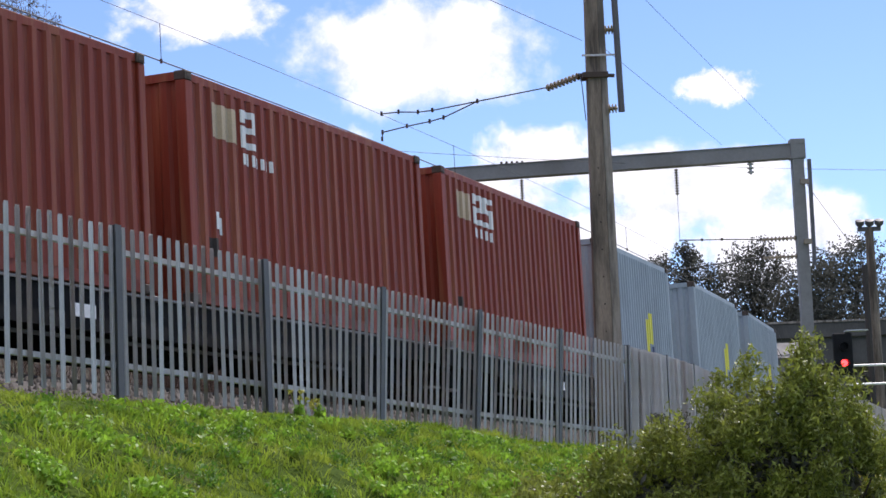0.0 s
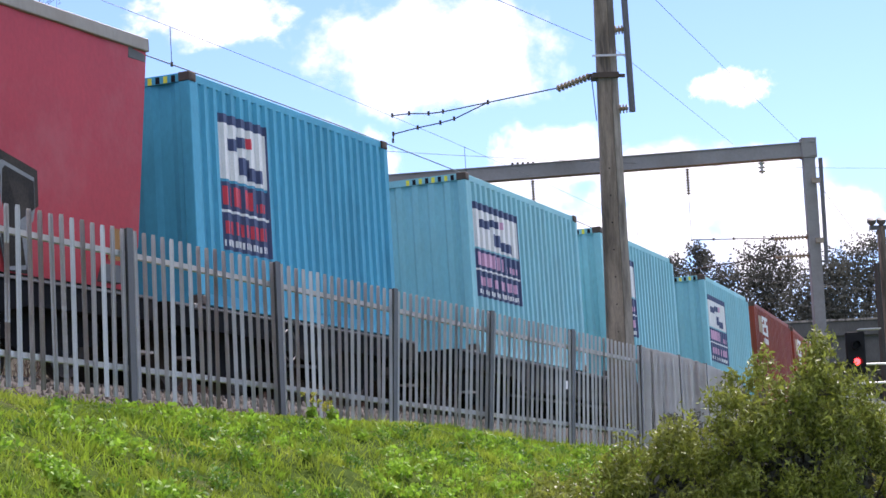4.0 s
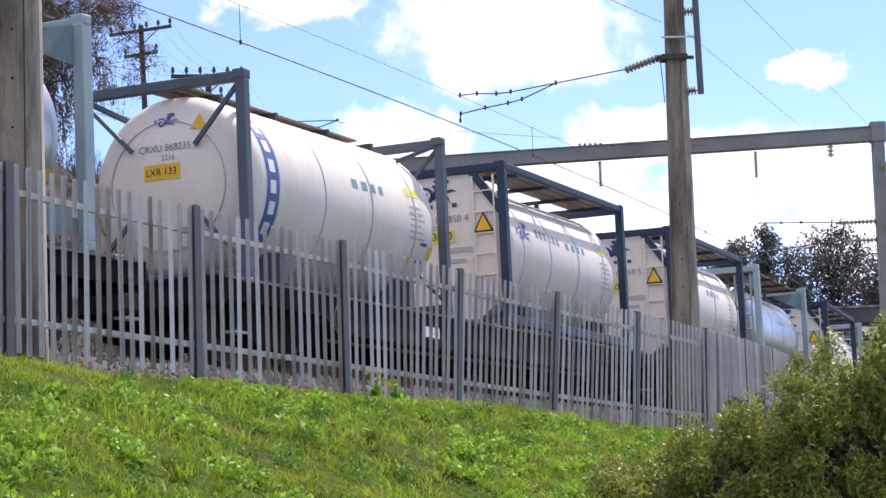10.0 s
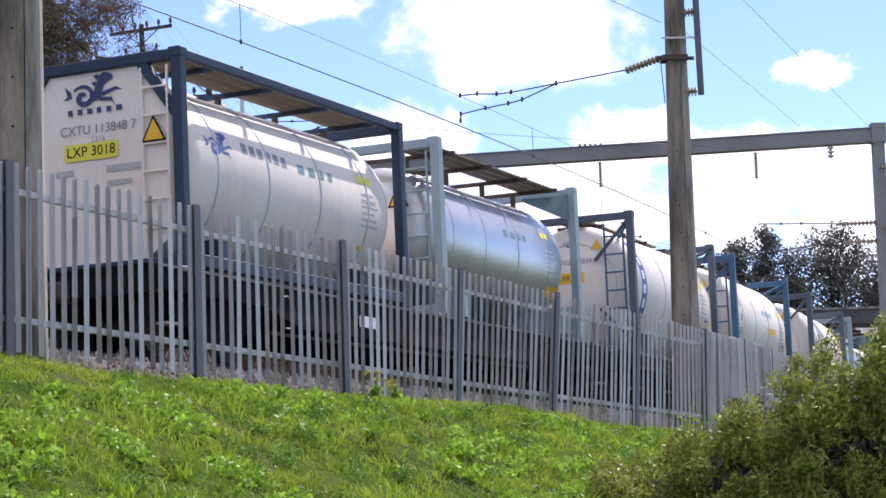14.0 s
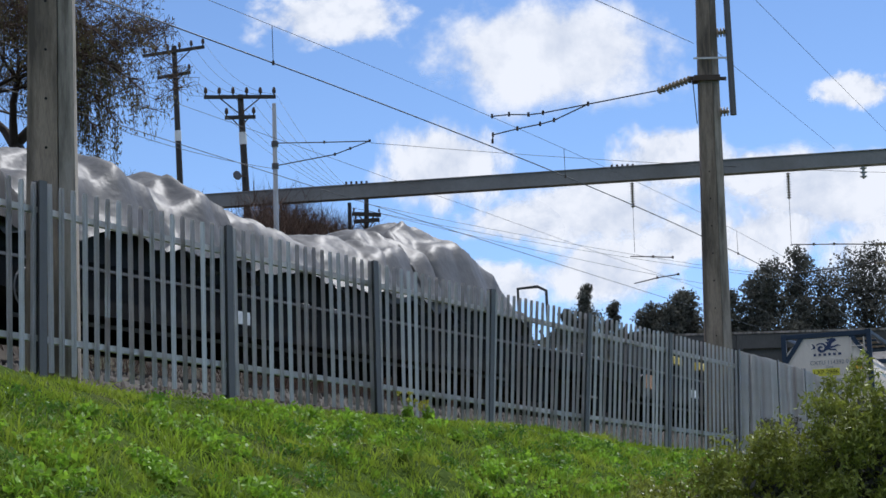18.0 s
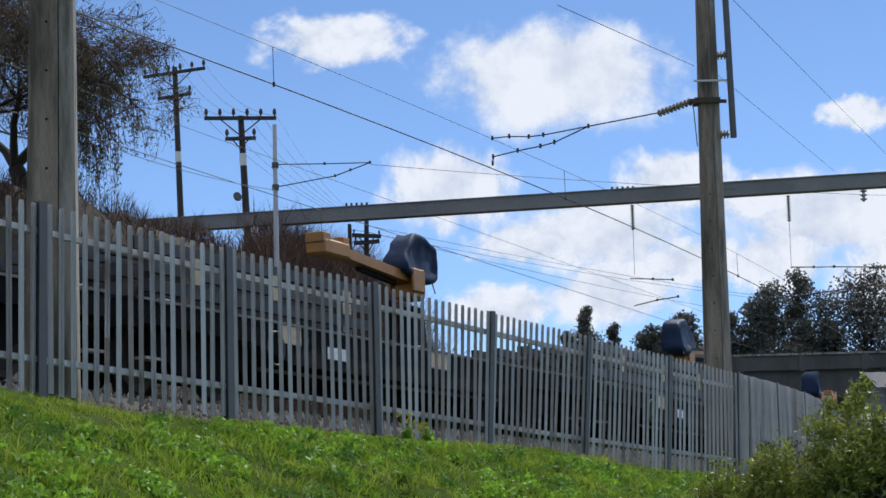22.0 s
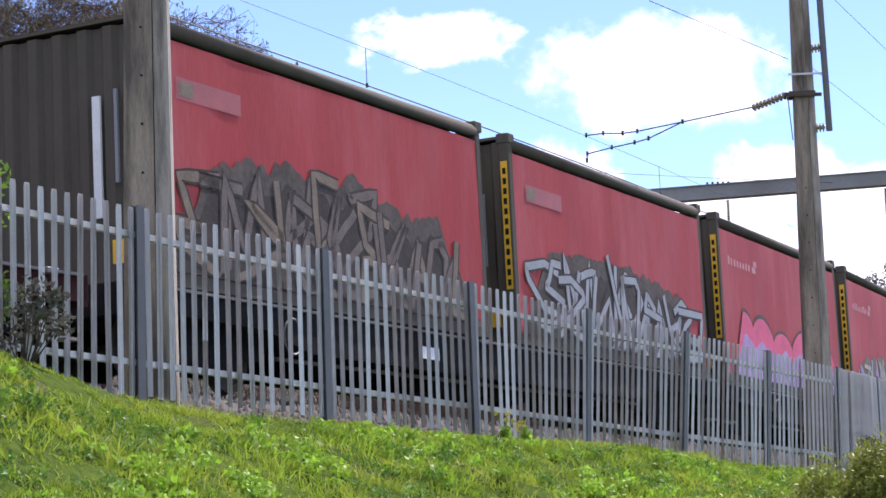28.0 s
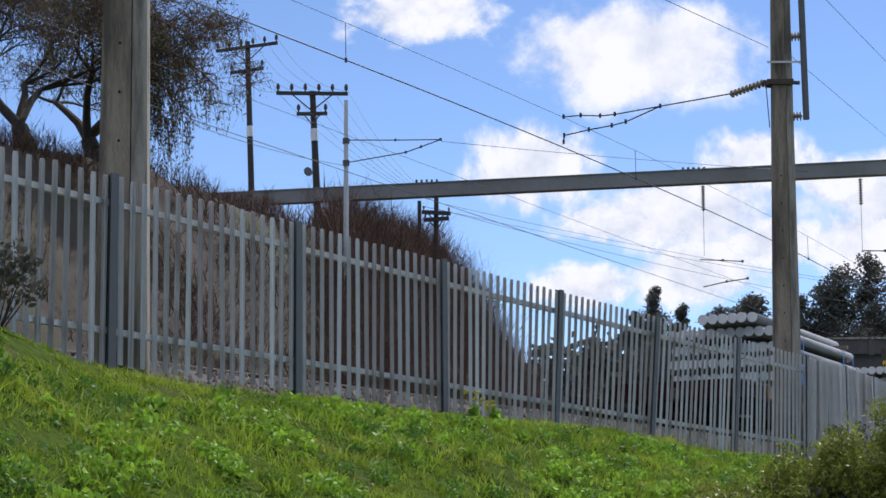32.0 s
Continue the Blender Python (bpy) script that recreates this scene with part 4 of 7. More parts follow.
brushwood()


def bush():
    """A broad bush: sprays of slender leaves over an uneven dome that trails off to one side."""
    gz = ground_z(3.8, 22.0) - 0.1
    b = thing("bush", "rounded green leafy bush on the bank before the fence", "bush", m=pose(3.8, 22.0, gz))
    rng = random.Random(21)
    xs = [-2.4, -1.9, -1.3, -0.8, -0.5, -0.1, 0.3, 0.56, 0.72, 0.9, 1.06, 1.25]
    tops = [1.35, 1.6, 1.95, 2.2, 2.5, 2.75, 2.85, 2.8, 2.6, 2.3, 1.8, 1.15]
    blobs = []
    while len(blobs) < 460:
        x = rng.uniform(-2.4, 1.2)
        top = float(np.interp(x, xs, tops)) - 0.12
        e = math.asin(rng.uniform(-0.15, 1.0))
        k = rng.uniform(0.72, 1.0) if rng.random() < 0.8 else rng.uniform(0.3, 0.7)
        deep = 1.15 * (1 - 0.35 * abs(x + 0.4) / 1.8)
        y = rng.choice((-1, -1, 1)) * deep * math.cos(e) * k
        z = 0.1 + (top - 0.1) * max(0.0, math.sin(e)) * (0.75 + 0.25 * k)
        low = ground_z(3.8 + x, 22.0 + y) - gz
        if z < low:
            if low > top - 0.1:
                continue
            z = low + rng.uniform(0.0, 0.2)
        r = rng.uniform(0.09, 0.24)
        blobs.append((x, y, z, r, r, r * rng.uniform(0.8, 1.5)))
        if len(blobs) % 4 == 0:
            part("stem", rod((x * 0.3, y * 0.2, 0), (x, y, z), 0.02, 0.006, 5, caps=False), BARK, b)
    part("foliage", leaf_cloud("foliage", blobs, 150000, 0.02, LEAF, 31, long=3.0, droop=-0.7, shell=0.1), None, b)
    # Inner leaves get a darker colour that stands in for shade inside the bush.
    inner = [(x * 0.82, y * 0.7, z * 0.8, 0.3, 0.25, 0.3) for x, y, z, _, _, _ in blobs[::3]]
    part("inner_foliage", leaf_cloud("inner_foliage", inner, 16000, 0.05, LEAF_DARK, 32, long=2.0, shell=0.0), None, b, "inner leaves coloured darker for the shade within the bush")


bush()


def side_shrub():
    b = thing("shrub", "bright green leafy shrub beside the fence", "bush", m=pose(-4.85, 17.0, ground_z(-4.85, 17.0) - 0.1))
    rng = random.Random(5)
    segs, blobs = [], []
    for i in range(26):
        p = Vector((rng.uniform(-0.35, 0.35), rng.uniform(-0.5, 0.5), rng.uniform(0.5, 2.0)))
        segs.append(((p.x * 0.2, p.y * 0.2, 0), p, 0.014, 0.005))
        blobs.append((*p, 0.24, 0.24, 0.2))
    part("stem", tubes("stem", segs, 4, BARK), None, b)
    part("foliage", leaf_cloud("foliage", blobs, 6000, 0.035, BROAD_LEAF, 61, long=2.0, shell=0.2), None, b)


side_shrub()


def weed(x, y, z, seed, name="weed", label="dark straggling weed against the fence"):
    w = thing(name, label, "weed", "weeds by the fence", pose(x, y, z))
    rng = random.Random(seed)
    blobs = []
    for i in range(14):
        p = Vector((rng.uniform(-0.45, 0.45), rng.uniform(-0.25, 0.25), rng.uniform(0.12, 0.6)))
        part("stem", rod((p.x * 0.2, 0, 0), p, 0.008, 0.003, 4, caps=False), BARK, w)
        blobs.append((*p, 0.13, 0.13, 0.1))
    part("foliage", leaf_cloud("foliage", blobs, 650, 0.03, LEAF_DARK, seed, long=2.0, shell=0.1), None, w)


for k, sd in ((6.55, 3), (0.0, 5)):
    if sd == 3:
        weed(4.35, 33.9, ground_z(4.35, 33.9), sd)
weed(-4.0, 16.3, ground_z(-4.0, 16.3) - 0.05, 6)


BARE = ((-3.45, 16.75, 0.17), (-1.2, 17.9, 0.10), (0.9, 19.2, 0.12), (1.7, 18.4, 0.12))


def bare(x, y):
    return min(math.hypot(x - a, (y - b) * 0.7) / r + 0.35 * noise.noise((x * 6, y * 6, a)) for a, b, r in BARE)


def grass():
    """Blades over the part of the bank that is seen, longer in tufts, with bare spots and clumps of broad-leaved weeds."""
    r = np.random.RandomState(12)
    tufts = []
    while len(tufts) < 19000:
        u, w = r.uniform(-20, 27), 2.6 + 8.0 * r.rand() ** 1.15
        p = line(u - 9.0, -w, 0).translation
        if p.y < 7 or p.y > 42:
            continue
        k = noise.noise((p.x * 0.9, p.y * 0.9, 4))
        if (k > 0.40 and r.rand() < 0.8) or bare(p.x, p.y) < r.uniform(0.4, 1.0):
            continue
        clump = noise.noise((p.x * 1.7, p.y * 1.7, 9)) + 0.6 * noise.noise((p.x * 4.1, p.y * 4.1, 3))
        size = (0.42 + 1.15 * max(0.0, clump + 0.25)) * r.uniform(0.7, 1.25) * (0.6 if w < 5.0 else 1.0)
        tufts.append((p.x, p.y, size))
    each = 18
    T = np.repeat(np.array(tufts), each, axis=0)
    need = len(T)
    off = r.normal(size=(need, 2)) * 0.07 * T[:, 2:3]
    pts = np.stack([T[:, 0] + off[:, 0], T[:, 1] + off[:, 1], T[:, 2]], 1)
    z = np.array([ground_z(x, y) for x, y, _ in pts])
    h = (0.04 + 0.085 * r.rand(need)) * T[:, 2]
    wd = 0.0035 + 0.0055 * r.rand(need)
    a = r.rand(need) * 6.283
    lean = r.normal(size=(need, 2)) * 0.5 + off * 6.0
    base = np.stack([pts[:, 0], pts[:, 1], z - 0.01], 1)
    side = np.stack([np.cos(a) * wd, np.sin(a) * wd, np.zeros(need)], 1)
    mid = base + np.stack([lean[:, 0] * h * 0.35, lean[:, 1] * h * 0.35, h * 0.6], 1)
    tip = base + np.stack([lean[:, 0] * h, lean[:, 1] * h, h], 1)
    quad = np.stack([base - side, base + side, mid + side * 0.8, tip, mid - side * 0.8], 1).reshape(-1, 3)
    i = np.arange(need)[:, None] * 5
    tri = np.concatenate([i + np.array([[0, 1, 2]]), i + np.array([[0, 2, 4]]), i + np.array([[4, 2, 3]])], 1).reshape(-1, 3)
    me = cloud_mesh("grass", quad, tri)
    me.materials.append(GRASS_BLADE)
    tagged(new("grass", me), "fresh green grass in tufts on the bank", "grass", kind="stuff")
    rng = random.Random(15)
    for kind, mat, many, leaves, size, text in (("ground_weeds", BROAD_LEAF, 1500, 70000, 0.029, "low bright green broad-leaved weeds among the grass"),
                                                ("clover", CLOVER, 1100, 60000, 0.02, "low dark green clover in patches among the grass")):
        blobs = []
        while len(blobs) < many:
            w, u = rng.uniform(4.9, 9.8), rng.uniform(-22, 17)
            p = line(u, -w, 0).translation
            n = noise.noise((p.x * 1.3, p.y * 1.3, 11)) + 0.5 * noise.noise((p.x * 3.5, p.y * 3.5, 6))
            if (n < 0.12) == (kind == "ground_weeds") or bare(p.x, p.y) < 1.0:
                continue
            rr = rng.uniform(0.06, 0.15)
            blobs.append((p.x, p.y, ground_z(p.x, p.y) + rr * 0.45, rr, rr, rr * 0.6))
        me = leaf_cloud(kind, blobs, leaves, size, mat, 44 + many, long=1.9, droop=-0.6, shell=0.2)
        tagged(new(kind, me), text, "weeds", kind="stuff")


grass()


def flowering_weed(x, y, h, seed):
    """A thin stalked weed with a head of small yellow flowers."""
    w = thing("flowering_weed", "thin wild mustard with small yellow flowers at the fence foot", "weed", "flowering weeds", pose(x, y, ground_z(x, y) - 0.02))
    rng = random.Random(seed)
    for i in range(4):
        q = Vector((rng.uniform(-0.09, 0.09), rng.uniform(-0.05, 0.05), h * rng.uniform(0.6, 1.0)))
        part("stem", rod((0, 0, 0), q, 0.006, 0.003, 4, caps=False), GRASS_BLADE, w)
        part("flower", leaf_cloud("flower", [(*q, 0.035, 0.035, 0.03)], 26, 0.02, LABEL_FLOWER, seed + i, long=1.2, shell=0.1), None, w, "small yellow flowers")
    part("leaf", leaf_cloud("leaf", [(0, 0, h * 0.25, 0.07, 0.07, 0.09)], 60, 0.035, BROAD_LEAF, seed + 9, long=2.2, shell=0.2), None, w)


LABEL_FLOWER = material("yellow_petals", (0.62, 0.56, 0.10), 0.7, bump=0, vary=0.2)
flowering_weed(-0.72, 22.9, 0.32, 2)
flowering_weed(-0.52, 23.3, 0.25, 7)


# ---- clouds ----
def cloud_material():
    m = bpy.data.materials.new("white_cloud")
    m.use_nodes = True
    n, l = m.node_tree.nodes, m.node_tree.links
    n.remove(n["Principled BSDF"])
    tc = n.new("ShaderNodeTexCoord")
    nz = n.new("ShaderNodeTexNoise")
    nz.inputs["Scale"].default_value, nz.inputs["Detail"].default_value, nz.inputs["Roughness"].default_value = 1.7, 10, 0.60
    oi = n.new("ShaderNodeObjectInfo")
    off = n.new("ShaderNodeVectorMath")
    off.operation = "MULTIPLY_ADD"
    off.inputs[1].default_value = (2.0, 1, 1)
    com = n.new("ShaderNodeCombineXYZ")
    mul = n.new("ShaderNodeMath")
    mul.operation = "MULTIPLY"
    mul.inputs[1].default_value = 37.0
    l.new(oi.outputs["Random"], mul.inputs[0])
    l.new(mul.outputs[0], com.inputs[1])
    l.new(tc.outputs["Object"], off.inputs[0])
    l.new(com.outputs[0], off.inputs[2])
    l.new(off.outputs[0], nz.inputs["Vector"])
    ln = n.new("ShaderNodeVectorMath")
    ln.operation = "LENGTH"
    l.new(tc.outputs["Object"], ln.inputs[0])
    fall = n.new("ShaderNodeMapRange")
    fall.inputs["From Min"].default_value, fall.inputs["From Max"].default_value = 0.1, 1.0
    fall.inputs["To Min"].default_value, fall.inputs["To Max"].default_value = 0.52, -0.50
    l.new(ln.outputs["Value"], fall.inputs["Value"])
    add = n.new("ShaderNodeMath")
    l.new(fall.outputs[0], add.inputs[0])
    l.new(nz.outputs[0], add.inputs[1])
    alpha = n.new("ShaderNodeMapRange")
    alpha.interpolation_type = "SMOOTHSTEP"
    alpha.inputs["From Min"].default_value, alpha.inputs["From Max"].default_value = 0.47, 0.80
    l.new(add.outputs[0], alpha.inputs["Value"])
    em = n.new("ShaderNodeEmission")
    ramp = n.new("ShaderNodeValToRGB")
    ramp.color_ramp.elements[0].position, ramp.color_ramp.elements[0].color = 0.36, (0.74, 0.78, 0.85, 1)
    ramp.color_ramp.elements[1].position, ramp.color_ramp.elements[1].color = 0.58, (1.0, 1.0, 1.0, 1)
    l.new(nz.outputs[0], ramp.inputs[0])
    l.new(ramp.outputs[0], em.inputs["Color"])
    em.inputs["Strength"].default_value = 1.02
    tr = n.new("ShaderNodeBsdfTransparent")
    ms = n.new("ShaderNodeMixShader")
    l.new(alpha.outputs[0], ms.inputs[0])
    l.new(tr.outputs[0], ms.inputs[1])
    l.new(em.outputs[0], ms.inputs[2])
    l.new(ms.outputs[0], n["Material Output"].inputs["Surface"])
    return m


CLOUD = cloud_material()
DRIFTING = []


def cloud(x, z, w, h, y=2500.0):
    """A bulging sheet of cloud far off, with ragged soft edges."""
    bm = bmesh.new()
    n = 14
    vs = [[bm.verts.new((-1.1 + 2.2 * i / n, 0.25 * ((-1 + 2 * i / n) ** 2 + (-1 + 2 * j / n) ** 2), -1.1 + 2.2 * j / n)) for i in range(n + 1)] for j in range(n + 1)]
    for j in range(n):
        for i in range(n):
            bm.faces.new((vs[j][i], vs[j][i + 1], vs[j + 1][i + 1], vs[j + 1][i]))
    ob = new("cloud", link("cloud", bm, CLOUD, True))
    ob.scale = (w * 0.80, w * 0.5, h * 0.88)
    tagged(ob, "white fair-weather cloud drifting in a blue sky", "cloud", "drifting clouds", kind="structure")
    DRIFTING.append((ob, x, y, z))


for c in ((84, 545, 345, 150), (-160, 592, 215, 75), (421, 492, 115, 48), (-37, 418, 185, 118), (137, 366, 265, 105), (214, 421, 160, 85), (388, 378, 310, 120), (141, 298, 200, 90), (323, 329, 150, 95), (446, 300, 165, 115),
          (49, 356, 170, 60), (300, 402, 130, 60), (520, 330, 180, 90), (230, 330, 150, 60), (20, 285, 160, 60)):
    cloud(*c)


# ---- the train ----
MOVING = []          # (thing, middle along the train, height above the rails)


def riding(ob, u, up):
    MOVING.append((ob, u, up))
    return ob


def paint(name, colour, **kw):
    a = dict(rough=0.55, vary=0.10, scale=1.2, fine=22, bump=0.06, dirt=tuple(c * 0.45 for c in colour), dirt_amount=0.45, stretch=(1, 1, 0.45), spec=0.22)
    a.update(kw)
    return material(name, colour, **a)


RED_OXIDE = paint("red_oxide_container_paint", (0.23, 0.042, 0.022), dirt=(0.36, 0.15, 0.07), dirt_amount=0.7, stretch=(4, 4, 0.2), scale=1.5, vary=0.2)
AQUA = paint("pale_aqua_container_paint", (0.22, 0.50, 0.56), dirt=(0.19, 0.34, 0.35))
BLUE_BRIGHT = paint("bright_blue_container_paint", (0.07, 0.36, 0.52))
GREY_BLUE = paint("blue_grey_container_paint", (0.33, 0.38, 0.42))
OLIVE = paint("olive_grey_end_paint", (0.092, 0.078, 0.060), rough=0.8)
CURTAIN = paint("faded_red_curtain", (0.38, 0.040, 0.038), rough=0.6, bump=0.12, dirt=(0.50, 0.13, 0.13), dirt_amount=0.5, stretch=(1.5, 1, 0.3), vary=0.16)
CURTAIN_PINK = paint("sun_bleached_red_curtain", (0.40, 0.044, 0.04), rough=0.6, bump=0.12, dirt=(0.50, 0.13, 0.13), dirt_amount=0.5, stretch=(1.5, 1, 0.3), vary=0.16)
HOPPER_RED = paint("red_wagon_side", (0.60, 0.048, 0.066), rough=0.5, bump=0.1, dirt=(0.62, 0.17, 0.18), dirt_amount=0.6, stretch=(0.7, 1, 0.6), spec=0.35)
RAIL_GREY = paint("dusty_grey_steel", (0.16, 0.15, 0.14))
TANK_WHITE = paint("white_tank_paint", (0.78, 0.70, 0.61), rough=0.6, dirt=(0.58, 0.47, 0.38), dirt_amount=0.55, vary=0.06, spec=0.3, stretch=(1.6, 0.5, 0.5))
RIM_GREY = paint("weathered_rim_steel", (0.34, 0.31, 0.27), dirt=(0.20, 0.15, 0.11))
TANK_STEEL = material("polished_steel_cladding", (0.52, 0.51, 0.505), 0.34, 0.8, vary=0.07, scale=1.5, fine=18, bump=0.08, dirt=(0.40, 0.39, 0.38), dirt_amount=0.5)
BAND = material("dull_seam_steel", (0.46, 0.45, 0.44), 0.45, 0.3, vary=0.2, scale=3, bump=0)
NAVY = paint("dark_blue_frame_paint", (0.033, 0.052, 0.085))
STEEL_BLUE = paint("mid_blue_frame_paint", (0.055, 0.13, 0.215), dirt=(0.10, 0.075, 0.06))
SLATE = paint("slate_frame_paint", (0.10, 0.12, 0.14))
PALE_GREY = paint("pale_grey_frame_paint", (0.31, 0.39, 0.41))
LOGO_BLUE = material("blue_marking", (0.05, 0.09, 0.28), 0.5, bump=0, vary=0.12)
LOGO_NAVY = material("navy_marking", (0.03, 0.045, 0.12), 0.5, bump=0, vary=0.15)
LOGO_TEAL = material("teal_marking", (0.13, 0.26, 0.27), 0.5, bump=0, vary=0.15)
LOGO_RED = material("red_marking", (0.62, 0.03, 0.05), 0.5, bump=0, vary=0.1)
LOGO_WHITE = material("white_marking", (0.72, 0.72, 0.70), 0.55, bump=0, vary=0.12)
LOGO_BUFF = material("buff_marking", (0.48, 0.36, 0.22), 0.55, bump=0, vary=0.15)
LOGO_BROWN = material("brown_marking", (0.16, 0.09, 0.05), 0.55, bump=0, vary=0.15)
FADED_SIGN = material("faded_lettering", (0.38, 0.085, 0.08), 0.55, bump=0, vary=0.2)
LOGO_GREY = material("grey_marking", (0.22, 0.22, 0.24), 0.55, bump=0, vary=0.15)
FAINT = material("faint_grey_marking", (0.42, 0.41, 0.40), 0.55, bump=0, vary=0.15)
NOTICE_PINK = material("pale_pink_lettering", (0.60, 0.33, 0.47), 0.55, bump=0, vary=0.12)
SIGN_PALE = material("pale_pink_worn_lettering", (0.52, 0.20, 0.20), 0.6, bump=0, vary=0.2)
LABEL_YELLOW = material("yellow_label", (0.74, 0.68, 0.05), 0.5, bump=0, vary=0.08)
LABEL_AMBER = material("amber_label", (0.80, 0.45, 0.02), 0.5, bump=0, vary=0.08)
LOGO_PINK = material("magenta_spray_paint", (0.66, 0.07, 0.15), 0.6, bump=0, vary=0.25)
LOGO_LILAC = material("lilac_spray_paint", (0.36, 0.22, 0.40), 0.6, bump=0, vary=0.3, scale=5)
SPRAY_LILAC_PALE = material("pale_lilac_spray_paint", (0.42, 0.27, 0.42), 0.7, bump=0, vary=0.3, scale=5)
SPRAY_SILVER = material("silver_spray_paint", (0.30, 0.285, 0.28), 0.5, bump=0, vary=0.25, scale=5)
SPRAY_MID = material("grey_brown_spray_paint", (0.15, 0.115, 0.10), 0.9, bump=0, vary=0.4, scale=4)
SPRAY_TAN = material("tan_spray_paint", (0.20, 0.15, 0.11), 0.9, bump=0, vary=0.4, scale=4)
SPRAY_DARK = material("dark_brown_spray_paint", (0.085, 0.066, 0.056), 0.9, bump=0, vary=0.5, scale=3, fine=14)
SPRAY_BLACK = material("black_spray_paint", (0.042, 0.033, 0.027), 0.9, bump=0, vary=0.5, scale=4)


def rib(x, pitch, depth):
    """Depth of a trapezoid-ribbed panel at x."""
    f = (x / pitch) % 1.0
    if f < 0.34:
        return 0.0
    if f < 0.5:
        return -depth * (f - 0.34) / 0.16
    if f < 0.84:
        return -depth
    return -depth * (1 - (f - 0.84) / 0.16)


def ribbed(x0, x1, z0, z1, pitch, depth):
    """A ribbed steel panel in x and z that looks along -y."""
    brk = {x0, x1}
    k = math.floor(x0 / pitch)
    while k * pitch < x1:
        for f in (0, 0.34, 0.5, 0.84):
            x = (k + f) * pitch
            if x0 < x < x1:
                brk.add(x)
        k += 1
    xs = sorted(brk)
    verts = [(x, -rib(x, pitch, depth), z) for z in (z0, z1) for x in xs]
    n = len(xs)
    return sheet(verts, [(i, i + 1, n + i + 1, n + i) for i in range(n - 1)]), xs


def marking(rects, xs=None, pitch=0.28, depth=0.036, lift=0.004):
    """Flat marks (x0, z0, x1, z1) laid on a ribbed panel; without xs on a plain one."""
    bm = bmesh.new()
    for x0, z0, x1, z1 in rects:
        cuts = [x0, x1] + ([x for x in xs if x0 < x < x1] if xs else [])
        cuts.sort()
        pts = [(x, (-rib(x, pitch, depth) if xs else 0.0) - lift) for x in cuts]
        lo = [bm.verts.new((x, y, z0)) for x, y in pts]
        hi = [bm.verts.new((x, y, z1)) for x, y in pts]
        for i in range(len(pts) - 1):
            bm.faces.new((lo[i], lo[i + 1], hi[i + 1], hi[i]))
    return bm


DIGITS = {"2": [(0, 0.82, 1, 1), (0.72, 0.42, 1, 0.82), (0, 0.42, 0.72, 0.58), (0, 0.0, 0.28, 0.42), (0.28, 0, 1, 0.18), (0, 0.66, 0.26, 0.82)],
          "5": [(0, 0.82, 1, 1), (0, 0.46, 0.28, 0.82), (0.28, 0.46, 1, 0.62), (0.72, 0.0, 1, 0.46), (0, 0, 0.72, 0.17)]}


def digits(word, x, z, w, h, gap):
    out = []
    for ch in word:
        out += [(x + a * w, z + b * h, x + c * w, z + d * h) for a, b, c, d in DIGITS[ch]]
        x += w + gap
    return out


def bars(x, z, w, h, n, rng, fill=0.8):
    """A row of small upright bars in the place of lettering."""
    step = w / n
    return [(x + i * step, z, x + i * step + step * fill * rng.uniform(0.75, 1.0), z + h * rng.uniform(0.9, 1.0)) for i in range(n)]


def corner_castings(parent, L, W, H, mat):
    me = None
    for x in (-1, 1):
        for y in (-1, 1):
            for z in (0, 1):
                cx, cy = x * (L / 2 - 0.089), y * (W / 2 - 0.081)
                z0 = 0.0 if z == 0 else H - 0.118
                if me is None:
                    bm = box(-0.089, -0.081, 0, 0.089, 0.081, 0.118, bevel=0.01)
                    box(-0.05, -0.0835, 0.03, 0.05, -0.0805, 0.09, bm)
                    me = link("corner_casting", bm, mat)
                part("corner_casting", me, None, parent, at=pose(cx, cy, z0, 0, 0, 0 if y < 0 else 180))


